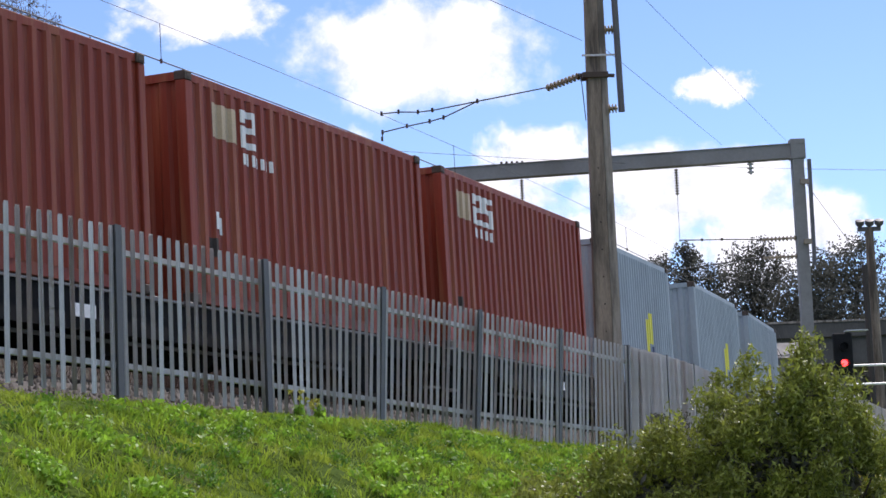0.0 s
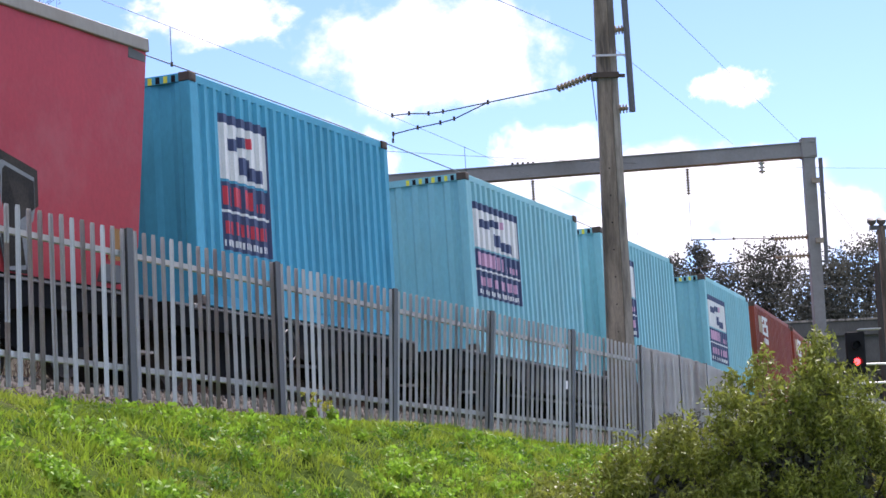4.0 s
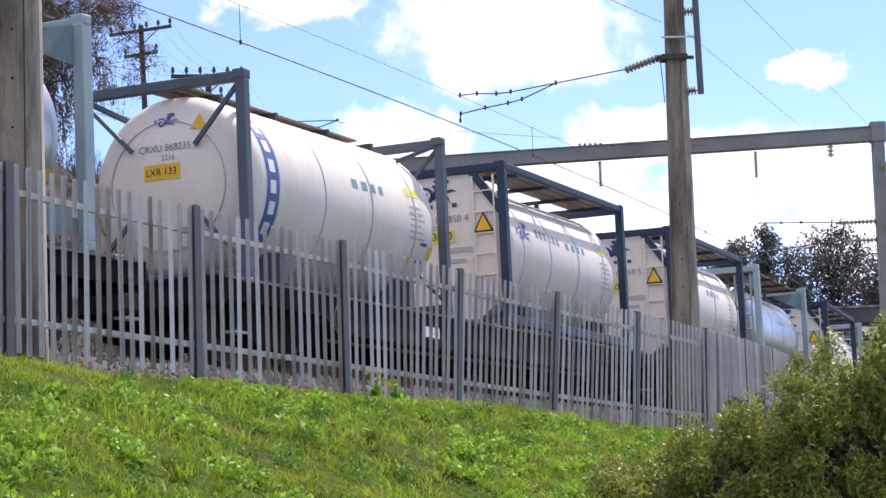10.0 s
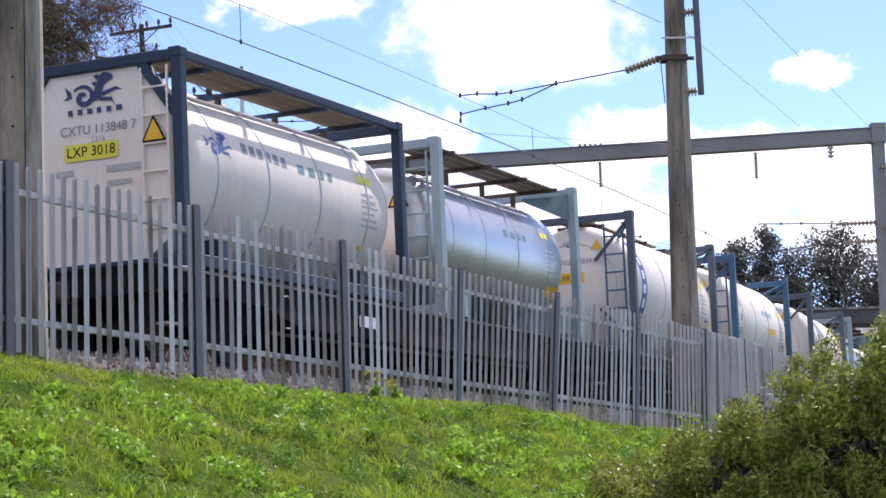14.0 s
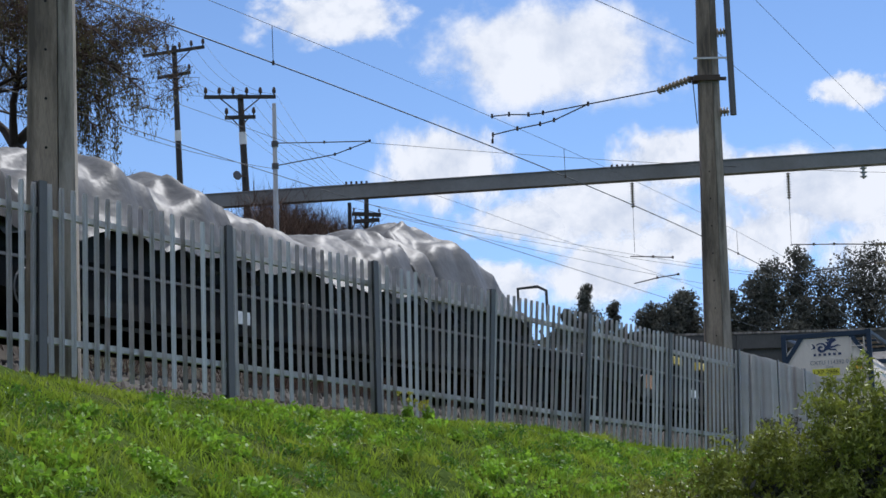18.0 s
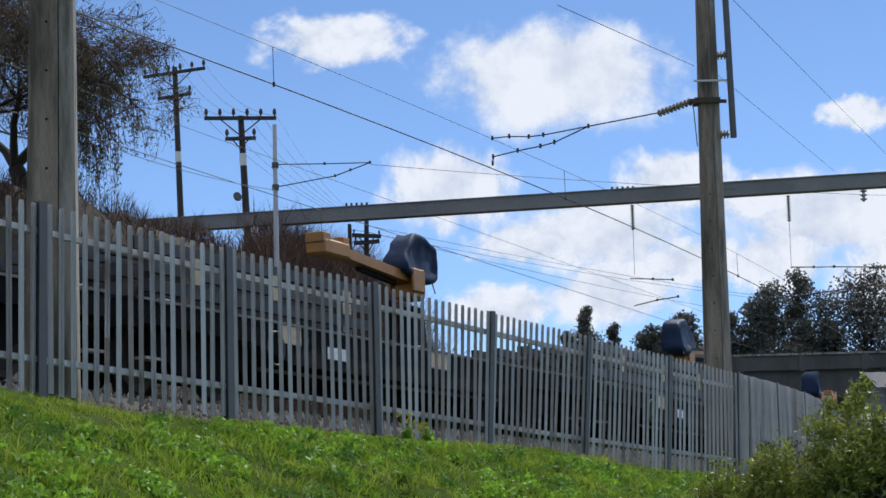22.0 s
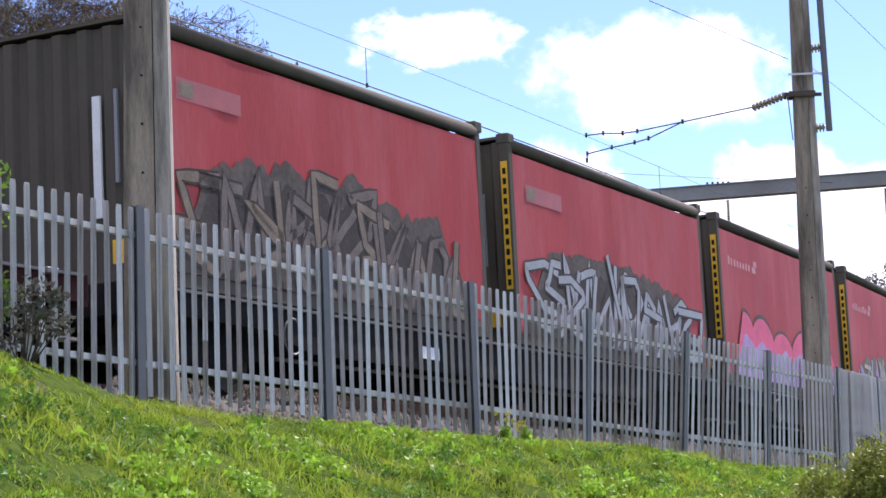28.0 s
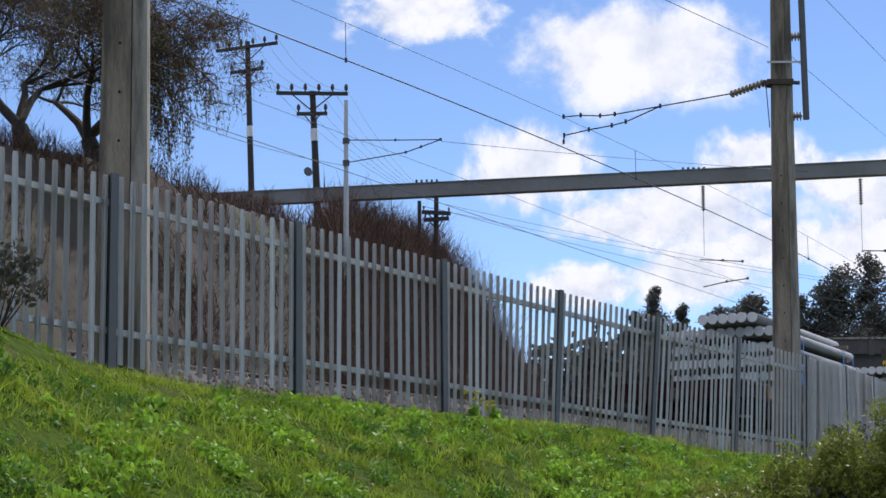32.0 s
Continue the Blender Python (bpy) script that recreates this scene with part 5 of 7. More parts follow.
def steel_box(name, label, u_rear, L, H, mat, end_mat, group, pitch=0.28, marks=None, stripe=False, top_mat=None, end_pitch=0.28):
    """A ribbed steel freight container; its rear end looks along -x, the side that is seen along -y."""
    W = 2.438
    c = thing(name, label, "container", group)
    x0, x1 = -L / 2, L / 2
    side, xs = ribbed(x0 + 0.14, x1 - 0.14, 0.15, H - 0.11, pitch, 0.036)
    bmesh.ops.translate(side, verts=side.verts, vec=(0, -W / 2 + 0.012, 0))
    part("side_panel", side, mat, c)
    side, _ = ribbed(x0 + 0.14, x1 - 0.14, 0.15, H - 0.11, pitch, 0.036)
    bmesh.ops.rotate(side, verts=side.verts, matrix=Matrix.Rotation(math.pi, 3, "Z"))
    bmesh.ops.translate(side, verts=side.verts, vec=(0, W / 2 - 0.012, 0))
    part("side_panel", side, mat, c)
    for sx, rot in ((x0, -90), (x1, 90)):
        e, _ = ribbed(-W / 2 + 0.15, W / 2 - 0.15, 0.15, H - 0.11, end_pitch, 0.04)
        part("end_panel", e, end_mat, c, at=pose(sx + (0.02 if sx < 0 else -0.02), 0, 0, 0, 0, rot))
    part("roof", box(x0 + 0.05, -W / 2 + 0.05, H - 0.06, x1 - 0.05, W / 2 - 0.05, H - 0.03), top_mat or mat, c)
    part("floor", box(x0 + 0.05, -W / 2 + 0.05, 0.1, x1 - 0.05, W / 2 - 0.05, 0.14), WAGON, c)
    for y in (-1, 1):
        part("top_rail", box(x0 + 0.17, y * (W / 2 - 0.06) - 0.03, H - 0.12, x1 - 0.17, y * (W / 2 - 0.06) + 0.052, H - 0.012, bevel=0.006), top_mat or mat, c)
        part("bottom_rail", box(x0 + 0.17, y * (W / 2 - 0.06) - 0.03, 0.01, x1 - 0.17, y * (W / 2 - 0.06) + 0.052, 0.16, bevel=0.006), mat, c)
        for x in (x0, x1):
            k = 1 if x < 0 else -1
            part("corner_post", box(x + k * 0.002, y * W / 2 - y * 0.004, 0.118, x + k * 0.15, y * (W / 2 - 0.15), H - 0.118, bevel=0.01), mat, c)
    for x, k in ((x0, 1), (x1, -1)):
        part("end_rail", box(x + k * 0.004, -W / 2 + 0.16, H - 0.12, x + k * 0.07, W / 2 - 0.16, H - 0.012), end_mat, c)
        part("end_rail", box(x + k * 0.004, -W / 2 + 0.16, 0.01, x + k * 0.07, W / 2 - 0.16, 0.16), end_mat, c)
    corner_castings(c, L, W, H, IRON)
    if stripe:
        for i in range(8):
            y = -W / 2 + 0.2 + i * 0.11
            part("warning_stripe", box(x0 - 0.002, y, H - 0.115, x0 + 0.004, y + 0.055, H - 0.03), LABEL_YELLOW if i % 2 else BLACK, c)
    for nm, rects, mm in (marks or []):
        bm = marking(rects, xs, pitch, 0.036, 0.004 if nm not in ("notice_lettering", "notice_line", "notice_shape", "notice_dot") else 0.007)
        bmesh.ops.translate(bm, verts=bm.verts, vec=(0, -W / 2 + 0.012, 0))
        part(nm, bm, mm, c)
    return riding(c, u_rear + L / 2, DECK)


def flat_wagon(u0, u1, label="grimy flat container wagon on two bogies", mat=None, group="container wagons", plates=(), plate_mat=None):
    L = u1 - u0
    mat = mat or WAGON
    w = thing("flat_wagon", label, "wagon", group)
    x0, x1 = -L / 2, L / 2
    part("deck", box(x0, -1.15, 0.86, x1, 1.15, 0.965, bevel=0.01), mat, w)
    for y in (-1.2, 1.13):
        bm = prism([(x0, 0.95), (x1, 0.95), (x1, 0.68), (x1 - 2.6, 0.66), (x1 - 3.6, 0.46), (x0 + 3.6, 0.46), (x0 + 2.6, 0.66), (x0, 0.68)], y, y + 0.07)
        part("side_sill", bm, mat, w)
    for x in (x0, x1 - 0.12):
        part("headstock", box(x, -1.2, 0.62, x + 0.12, 1.2, 0.955, bevel=0.015), mat, w)
    for k in (-1, 1):
        part("coupler", box(k * (L / 2 + 0.02) - 0.18, -0.1, 0.6, k * (L / 2 + 0.02) + 0.18, 0.1, 0.82, bevel=0.03), IRON, w)
    wheel = side = axle = None
    for bx in (x0 + 1.9, x1 - 1.9):
        for y in (-0.86, 0.86):
            if side is None:
                bm = prism([(-1.1, 0.62), (-1.1, 0.36), (-0.7, 0.34), (-0.45, 0.18), (0.45, 0.18), (0.7, 0.34), (1.1, 0.36), (1.1, 0.62), (0.4, 0.72), (-0.4, 0.72)], -0.05, 0.05)
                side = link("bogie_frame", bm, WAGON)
            part("bogie_frame", side, None, w, at=pose(bx, y, 0))
        for ax in (bx - 0.85, bx + 0.85):
            if wheel is None:
                wheel = link("wheel", lathe([(0.40, -0.06), (0.42, -0.05), (0.40, -0.03), (0.39, 0.05), (0.30, 0.05), (0.29, 0.02), (0.12, 0.02), (0.12, 0.07)], 24, pose(0, 0, 0, 90)), IRON)
                axle = link("axle", rod((0, -0.5, 0), (0, 0.5, 0), 0.07, sides=8), IRON)
            part("axle", axle, None, w, at=pose(ax, 0, 0.405))
            part("wheel", wheel, None, w, at=pose(ax, -0.56, 0.405))
            part("wheel", wheel, None, w, at=pose(ax, 0.56, 0.405, 0, 0, 180))
    for x in (x0 + 0.35, x1 - 0.35):
        part("step_iron", bar((x, -1.22, 0.30), (x, -1.22, 0.90), 0.02, 0.04), RIM_GREY, w)
        part("step_tread", box(x - 0.16, -1.25, 0.28, x + 0.16, -1.10, 0.31), RIM_GREY, w)
    part("handbrake_wheel", lathe([(0.20, -0.012), (0.215, 0.0), (0.20, 0.012), (0.188, 0.0)], 20, pose(x0 + 3.1, -1.25, 0.62, 90), closed=True), RAIL_GREY, w, "worn grey handwheel")
    part("brake_rod", rod((x0 + 3.2, -0.95, 0.40), (x1 - 3.0, -0.95, 0.44), 0.025, sides=6), RAIL_GREY, w)
    part("sill_flange", box(x0 + 0.1, -1.235, 0.925, x1 - 0.1, -1.202, 0.955), RAIL_GREY, w)
    for x in (x0 + 0.6, -0.4, 0.4, x1 - 0.6):
        part("twist_lock", box(x - 0.09, -1.27, 0.90, x + 0.09, -1.205, 0.965, bevel=0.01), RAIL_GREY, w)
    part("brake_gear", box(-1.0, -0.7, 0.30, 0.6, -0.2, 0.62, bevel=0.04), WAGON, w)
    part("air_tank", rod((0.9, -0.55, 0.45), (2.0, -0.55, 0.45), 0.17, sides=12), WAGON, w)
    for x in plates:
        if plate_mat:
            part("stanchion_plate", box(x - 0.28, -1.23, 0.70, x + 0.28, -1.205, 0.92, bevel=0.004), plate_mat, w, "coloured plate")
        else:
            part("load_bar", box(x - 0.28, -1.2, 1.16, x + 0.28, -1.08, 1.30, bevel=0.01), YELLOW, w, "yellow load bar")
            part("bar_stake", box(x - 0.05, -1.19, 0.96, x + 0.05, -1.1, 1.16), WAGON, w)
    if L > 9:
        part("data_panel", box(-2.2, -1.215, 0.60, -1.7, -1.202, 0.75), LOGO_WHITE, w)
    return riding(w, (u0 + u1) / 2, 0.0)


RNG = random.Random(11)


def red_marks(L, arrow):
    x = -L / 2 + 0.75
    out = [("faded_patch", [(x - 0.05, 2.16, x + 0.68, 2.60)], LOGO_BUFF),
           ("number", digits("25" if not arrow else "2", x + 0.76, 2.14, 0.44, 0.50, 0.08), LOGO_WHITE),
           ("small_lettering", bars(x + 0.78, 1.92, 0.95, 0.16, 7, RNG, 0.62), LOGO_WHITE)]
    if arrow:
        out.append(("arrow_mark", [(x - 0.05, 0.98, x + 0.05, 1.2), (x + 0.02, 0.92, x + 0.16, 1.14)], LOGO_WHITE))
    out.append(("rust_patch", [(x - 0.2, 0.62, x - 0.02, 0.86)], SPRAY_BLACK))
    return out


for i, (u, arrow) in enumerate(((5.45, False), (-3.07, True), (-11.67, False), (-20.0, False))):
    steel_box("ribbed_container", "rust-red ribbed steel container with a white number 25" if not arrow else "rust-red ribbed steel container with a scuffed white number",
              u, 7.62, 2.896, RED_OXIDE, RED_OXIDE, "rust-red containers on the wagons", pitch=0.285, marks=red_marks(7.62, arrow))


def panel_marks(x, z, w, h, face, deep=LOGO_NAVY, pink=NOTICE_PINK):
    """A hire firm's square notice drawn as plain shapes."""
    f = [("notice_border", [(x, z + h - 0.12, x + w, z + h), (x, z, x + 0.03, z + h), (x + w - 0.03, z, x + w, z + h)], deep),
         ("notice_ground", [(x + 0.03, z + h * 0.52, x + w - 0.03, z + h - 0.12)], LOGO_WHITE),
         ("notice_band", [(x + 0.03, z, x + w - 0.03, z + h * 0.50)], deep)]
    rng = random.Random(7)
    f.append(("notice_shape", [(x + w * 0.16, z + h * 0.74, x + w * 0.38, z + h * 0.83), (x + w * 0.34, z + h * 0.78, x + w * 0.55, z + h * 0.86), (x + w * 0.42, z + h * 0.58, x + w * 0.62, z + h * 0.71),
                               (x + w * 0.58, z + h * 0.55, x + w * 0.86, z + h * 0.65)], deep))
    f.append(("notice_dot", [(x + w * 0.58, z + h * 0.79, x + w * 0.66, z + h * 0.87)], pink))
    f.append(("notice_lettering", bars(x + w * 0.06, z + h * 0.33, w * 0.62, h * 0.15, 6, rng, 0.72), pink))
    f.append(("notice_lettering", bars(x + w * 0.71, z + h * 0.33, w * 0.22, h * 0.07, 5, rng, 0.7), pink))
    f.append(("notice_line", [(x + 0.03, z + h * 0.275, x + w - 0.03, z + h * 0.295)], LOGO_WHITE))
    f.append(("notice_lettering", bars(x + w * 0.08, z + h * 0.12, w * 0.84, h * 0.10, 13, rng, 0.7), pink))
    f.append(("notice_lettering", bars(x + w * 0.06, z + h * 0.03, w * 0.88, h * 0.05, 22, rng, 0.65), LOGO_WHITE))
    return [(nm, rc, mm) for nm, rc, mm in f]


for u in (-27.02, -36.43, -44.06):
    m = panel_marks(-2.75, 0.92, 2.25, 1.55, AQUA)
    # the later marks stand a little proud of the first
    c = steel_box("ribbed_container", "pale aqua ribbed steel container with a dark hire notice", u, 6.058, 2.896, AQUA, AQUA, "aqua containers on the wagons", pitch=0.26, marks=m, stripe=True)
steel_box("ribbed_container", "bright blue ribbed steel container with a dark notice", -53.35, 6.058, 2.896, BLUE_BRIGHT, BLUE_BRIGHT, "blue containers on the wagons", pitch=0.24,
          marks=panel_marks(-2.3, 0.75, 1.35, 1.75, BLUE_BRIGHT, LOGO_NAVY, LOGO_RED), stripe=True, end_pitch=0.5)
for u, L in ((14.35, 6.058), (23.25, 6.058), (31.2, 6.058)):
    steel_box("ribbed_container", "blue-grey ribbed steel container with small yellow marks", u, L, 2.75, GREY_BLUE, GREY_BLUE, "grey containers on the wagons", pitch=0.2,
              marks=[("yellow_mark", [(0.6, 0.75, 0.85, 1.45)], LABEL_YELLOW), ("yellow_mark", [(0.95, 0.95, 1.2, 1.6)], LABEL_YELLOW), ("dark_mark", [(1.0, 0.4, 1.25, 0.9)], LOGO_NAVY)])


# red high-sided wagon body
def high_wagon():
    L, H = 14.26, 3.02
    w = thing("high_sided_wagon", "long red high-sided wagon body with grey rim and spray-painted letters", "wagon")
    x0, x1 = -L / 2, L / 2
    prof = [(-1.02, 0.05), (-1.18, 0.55), (-1.30, 2.86), (-1.30, 3.0)]
    for sg in (1, -1):
        bm = bmesh.new()
        n = 30
        rows = []
        for y, z in prof[:3]:
            xa, xb = x0 + 0.75 * (1 - z / 2.86), x1 - 0.2 * (1 - z / 2.86)
            rows.append([bm.verts.new((xa + (xb - xa) * i / n, sg * (y + 0.015 * noise.noise((i * 0.7, z * 2, sg))), z)) for i in range(n + 1)])
        for a, b in zip(rows, rows[1:]):
            for i in range(n):
                bm.faces.new((a[i], a[i + 1], b[i + 1], b[i]))
        part("side_sheet", bm, HOPPER_RED, w, smooth=True)
        part("top_rim", box(x0 - 0.02, sg * 1.34, 2.86, x1 + 0.02, sg * 1.24, 3.02, bevel=0.01), RIM_GREY, w)
    for x, k in ((x0, 1), (x1, -1)):
        part("end_sheet", box(x + k * 0.78, -1.1, 0.1, x + k * 0.84, 1.1, 2.9), RAIL_GREY, w)
        part("end_rim", box(x, -1.3, 2.72, x + k * 0.4, 1.3, 2.95, bevel=0.02), RAIL_GREY, w)
        for y in (-1.22, -0.42, 0.38, 1.12):
            part("end_stake", box(x + k * 0.40, y * 0.9, 0.1, x + k * 0.78, y * 0.9 + 0.09, 2.75, bevel=0.01), RAIL_GREY, w)
        part("end_brace", box(x + k * 0.42, -1.1, 1.5, x + k * 0.77, 1.1, 1.62), RAIL_GREY, w)
    part("end_wrap", sheet([(x0, -1.30, 2.86), (x0 + 0.02, -1.12, 2.84), (x0 + 0.74, -0.9, 0.06), (x0 + 0.74, -1.02, 0.05), (x0 + 0.6, -1.18, 0.55)], [(0, 1, 2, 3, 4)]), HOPPER_RED, w)
    part("underframe", box(x0, -1.0, -0.15, x1, 1.0, 0.06), WAGON, w)

    def on_side(rects, lift=0.006):
        bm = bmesh.new()
        for x, z, xx, zz in rects:
            yy = [float(np.interp(q, [0.05, 0.55, 2.86], [-1.02, -1.18, -1.30])) - 0.016 - lift for q in (z, zz)]
            vs = [bm.verts.new(p) for p in ((x, yy[0], z), (xx, yy[0], z), (xx, yy[1], zz), (x, yy[1], zz))]
            bm.faces.new(vs)
        return bm
    part("sign_border", on_side([(x0 + 0.75, 2.02, x0 + 2.75, 2.6)], 0.004), LOGO_BUFF, w, "faded buff sign")
    part("sign_panel", on_side([(x0 + 0.88, 2.10, x0 + 2.60, 2.50)], 0.009), RAIL_GREY, w)
    part("sign_panel", on_side([(x0 + 1.5, 2.14, x0 + 2.2, 2.44)], 0.014), HOPPER_RED, w)
    spray(w, x0 + 3.3, 0.10, 8.8, 1.2, 8, on_side, SPRAY_SILVER, SPRAY_BLACK, 4)
    part("yellow_plate", on_side([(x1 - 0.75, 0.35, x1 - 0.3, 0.7)]), ORANGE, w)
    return riding(w, -68.91 + L / 2, DECK)


def letter_outline(rng, x, z, w, h, kind):
    """The outline of one fat sprayed letter, in x and z."""
    if kind == 0:
        pts = [(0.0, 0.0), (0.05, 1.0), (0.42, 0.96), (0.45, 0.3), (0.6, 0.9), (0.95, 0.85), (0.9, 0.02), (0.62, 0.0), (0.58, 0.45), (0.42, 0.1), (0.3, 0.02)]
    elif kind == 1:
        pts = [(0.5 + 0.5 * math.cos(a), 0.48 + 0.5 * math.sin(a)) for a in np.linspace(0, 6.28, 14, endpoint=False)]
    elif kind == 2:
        pts = [(0.0, 0.05), (0.3, 0.0), (0.95, 0.25), (0.9, 0.55), (0.5, 0.6), (0.95, 0.75), (0.85, 1.0), (0.2, 0.98), (0.02, 0.7), (0.1, 0.45), (0.55, 0.38), (0.0, 0.3)]
    else:
        pts = [(0.1, 0.0), (0.0, 0.9), (0.35, 1.05), (0.95, 0.95), (1.0, 0.6), (0.7, 0.45), (1.0, 0.0), (0.65, -0.02), (0.45, 0.3), (0.38, 0.0)]
    return [(x + (a + rng.uniform(-0.03, 0.03)) * w, z + (b + rng.uniform(-0.03, 0.03)) * h) for a, b in pts]


def spray(parent, x, z, w, h, n, on_side, fill, line_mat, seed, mats=None):
    """Fat sprayed letters: dark outlines and lighter fillings laid on a side."""
    rng = random.Random(seed)
    step = w / n
    for i in range(n):
        for grow, lift, mat, nm in ((1.0, 0.006, line_mat, "sprayed_outline"), (0.0, 0.011, (mats[i % len(mats)] if mats else fill), "sprayed_letter")):
            r2 = random.Random(seed * 31 + i)
            o = letter_outline(r2, x + i * step, z + rng.uniform(-0.04, 0.04) * h * grow * 0, step * 0.92, h * r2.uniform(0.8, 1.05), (i + seed) % 4)
            cx, cz = sum(p[0] for p in o) / len(o), sum(p[1] for p in o) / len(o)
            k = 1 + 0.16 * grow
            o = [(cx + (a - cx) * k, cz + (b - cz) * k) for a, b in o]
            bm = on_side([], lift)
            probe = on_side([(a, max(0.06, b), a + 0.001, max(0.06, b) + 0.001) for a, b in o], lift)
            probe.verts.ensure_lookup_table()
            vs = [bm.verts.new(probe.verts[4 * j].co) for j in range(len(o))]
            probe.free()
            f = bm.faces.new(vs)
            bmesh.ops.triangulate(bm, faces=[f])
            part(nm, bm, mat, parent)


high_wagon()


def ribbon(bm, pts, w, y):
    """A flat stroke of width w along a bent line in x and z."""
    prev = None
    for i, (x, z) in enumerate(pts):
        a, b = pts[max(0, i - 1)], pts[min(len(pts) - 1, i + 1)]
        d = Vector((b[0] - a[0], b[1] - a[1]))
        d = d.normalized() if d.length > 1e-6 else Vector((1, 0))
        k = w * 0.5
        q = (bm.verts.new((x - d.y * k, y, max(0.17, z + d.x * k))), bm.verts.new((x + d.y * k, y, max(0.17, z - d.x * k))))
        if prev:
            bm.faces.new((prev[0], prev[1], q[1], q[0]))
        prev = q


GLYPHS = (((0.0, 0.0), (0.35, 1.0), (0.75, 0.0), (0.55, 0.45), (0.15, 0.4)),
          ((0.85, 0.8), (0.45, 1.0), (0.1, 0.8), (0.3, 0.55), (0.75, 0.45), (0.85, 0.15), (0.4, 0.0), (0.0, 0.15)),
          ((0.9, 0.95), (0.1, 0.9), (0.15, 0.5), (0.65, 0.5), (0.15, 0.5), (0.05, 0.05), (0.9, 0.0)),
          ((0.5, 0.0), (0.05, 0.25), (0.1, 0.8), (0.5, 1.0), (0.9, 0.75), (0.85, 0.2), (0.5, 0.0)),
          ((0.05, 0.0), (0.1, 1.0), (0.5, 0.4), (0.9, 1.0), (0.95, 0.0)),
          ((0.0, 1.0), (0.15, 0.0), (0.2, 0.55), (0.8, 1.0), (0.35, 0.55), (1.0, -0.05)),
          ((0.0, 0.95), (1.0, 1.0), (0.55, 0.95), (0.5, 0.0)))


def tangle(parent, xa, xb, style, seed, y):
    """Sprayed lettering: a ragged dark ground and bent overlapping letters with dark edges. style: ground, stroke materials, height."""
    ground_mat, strokes, h = style
    rng = random.Random(seed * 7 + 1)
    n = 150
    if ground_mat is LOGO_PINK:
        # rounded puffs of colour over a paler foot
        for lift, grow, mat in ((0.0, 1.07, SPRAY_DARK), (0.002, 1.0, LOGO_PINK), (0.004, 0.62, LOGO_LILAC)):
            bm = bmesh.new()
            prev = None
            for i in range(n + 1):
                x = xa + 0.35 + (xb - xa - 0.6) * i / n
                f = i / n
                puff = abs(math.sin(f * 17 + 1.6 * noise.noise((f * 5, seed, 1)))) ** 0.5
                top = h * grow * (0.62 + 0.28 * puff + 0.2 * noise.noise((f * 3.1, 7, grow))) * min(1.0, 9 * min(f, 1.04 - f) + 0.12)
                if grow < 0.7:
                    top += 0.1 * h * noise.noise((f * 22, 3, 1))
                q = (bm.verts.new((x, y - lift, 0.16)), bm.verts.new((x, y - lift, 0.17 + max(0.02, top))))
                if prev:
                    bm.faces.new((prev[0], q[0], q[1], prev[1]))
                prev = q
            part("sprayed_ground", bm, mat, parent, "sprayed cloud of colour")
        return

    def crest(x):
        f = (x - xa) / (xb - xa)
        puff = abs(noise.noise((x * 1.5, seed * 3.3, 0)))
        return h * (0.68 + 0.30 * math.sin(math.pi * min(1.0, 0.12 + f * 0.9)) + 0.34 * puff + 0.07 * noise.noise((x * 7.5, seed, 2)))
    for lift, grow, mat, text in ((0.0, 1.0, ground_mat, "dark sprayed paint"), (0.0015, 0.82, strokes[-1], "darker sprayed patch")):
        bm = bmesh.new()
        lo, hi = [], []
        for i in range(n + 1):
            x = xa + (xb - xa) * i / n
            end = min(1.0, 7 * min(i, n - i) / n)
            lo.append(bm.verts.new((x, y - lift, 0.16)))
            top = crest(x) * grow * end - (0.25 * h * abs(noise.noise((x * 2.6, seed * 5, 4))) if lift else 0)
            hi.append(bm.verts.new((x, y - lift, 0.165 + max(0.02, top))))
        for i in range(n):
            bm.faces.new((lo[i], lo[i + 1], hi[i + 1], hi[i]))
        part("sprayed_ground", bm, mat, parent, text)
    x, k = xa + 0.3, 0
    while x < xb - 0.85:
        w = h * rng.uniform(0.5, 0.75)
        top = crest(x + w / 2) * 0.86
        g = GLYPHS[rng.randrange(len(GLYPHS))]
        fx, fz = rng.choice((-1, 1)), rng.choice((-1, 1))
        g = [(0.5 + fx * (a - 0.5) + rng.uniform(-0.22, 0.22), 0.5 + fz * (b - 0.5) + rng.uniform(-0.2, 0.16)) for a, b in g]
        lean = rng.uniform(-0.15, 0.3)
        pts = []
        for (a, b), (c, d) in zip(g, g[1:]):
            for q in range(4):
                f = q / 4
                pts.append((a + (c - a) * f, b + (d - b) * f))
        pts.append(g[-1])
        pts = [(x + w * (a + lean * b) + 0.02 * noise.noise((a * 5, b * 5, k)), 0.2 + top * b) for a, b in pts]
        lift = 0.004 + 0.0016 * (k % 4)
        bm = bmesh.new()
        ribbon(bm, pts, 0.13 * h, y - lift)
        part("sprayed_outline", bm, strokes[-1], parent)
        bm = bmesh.new()
        ribbon(bm, pts, 0.085 * h, y - lift - 0.0008)
        part("sprayed_letter", bm, strokes[k % (len(strokes) - 1)], parent)
        k += 1
        x += w * rng.uniform(0.38, 0.62)


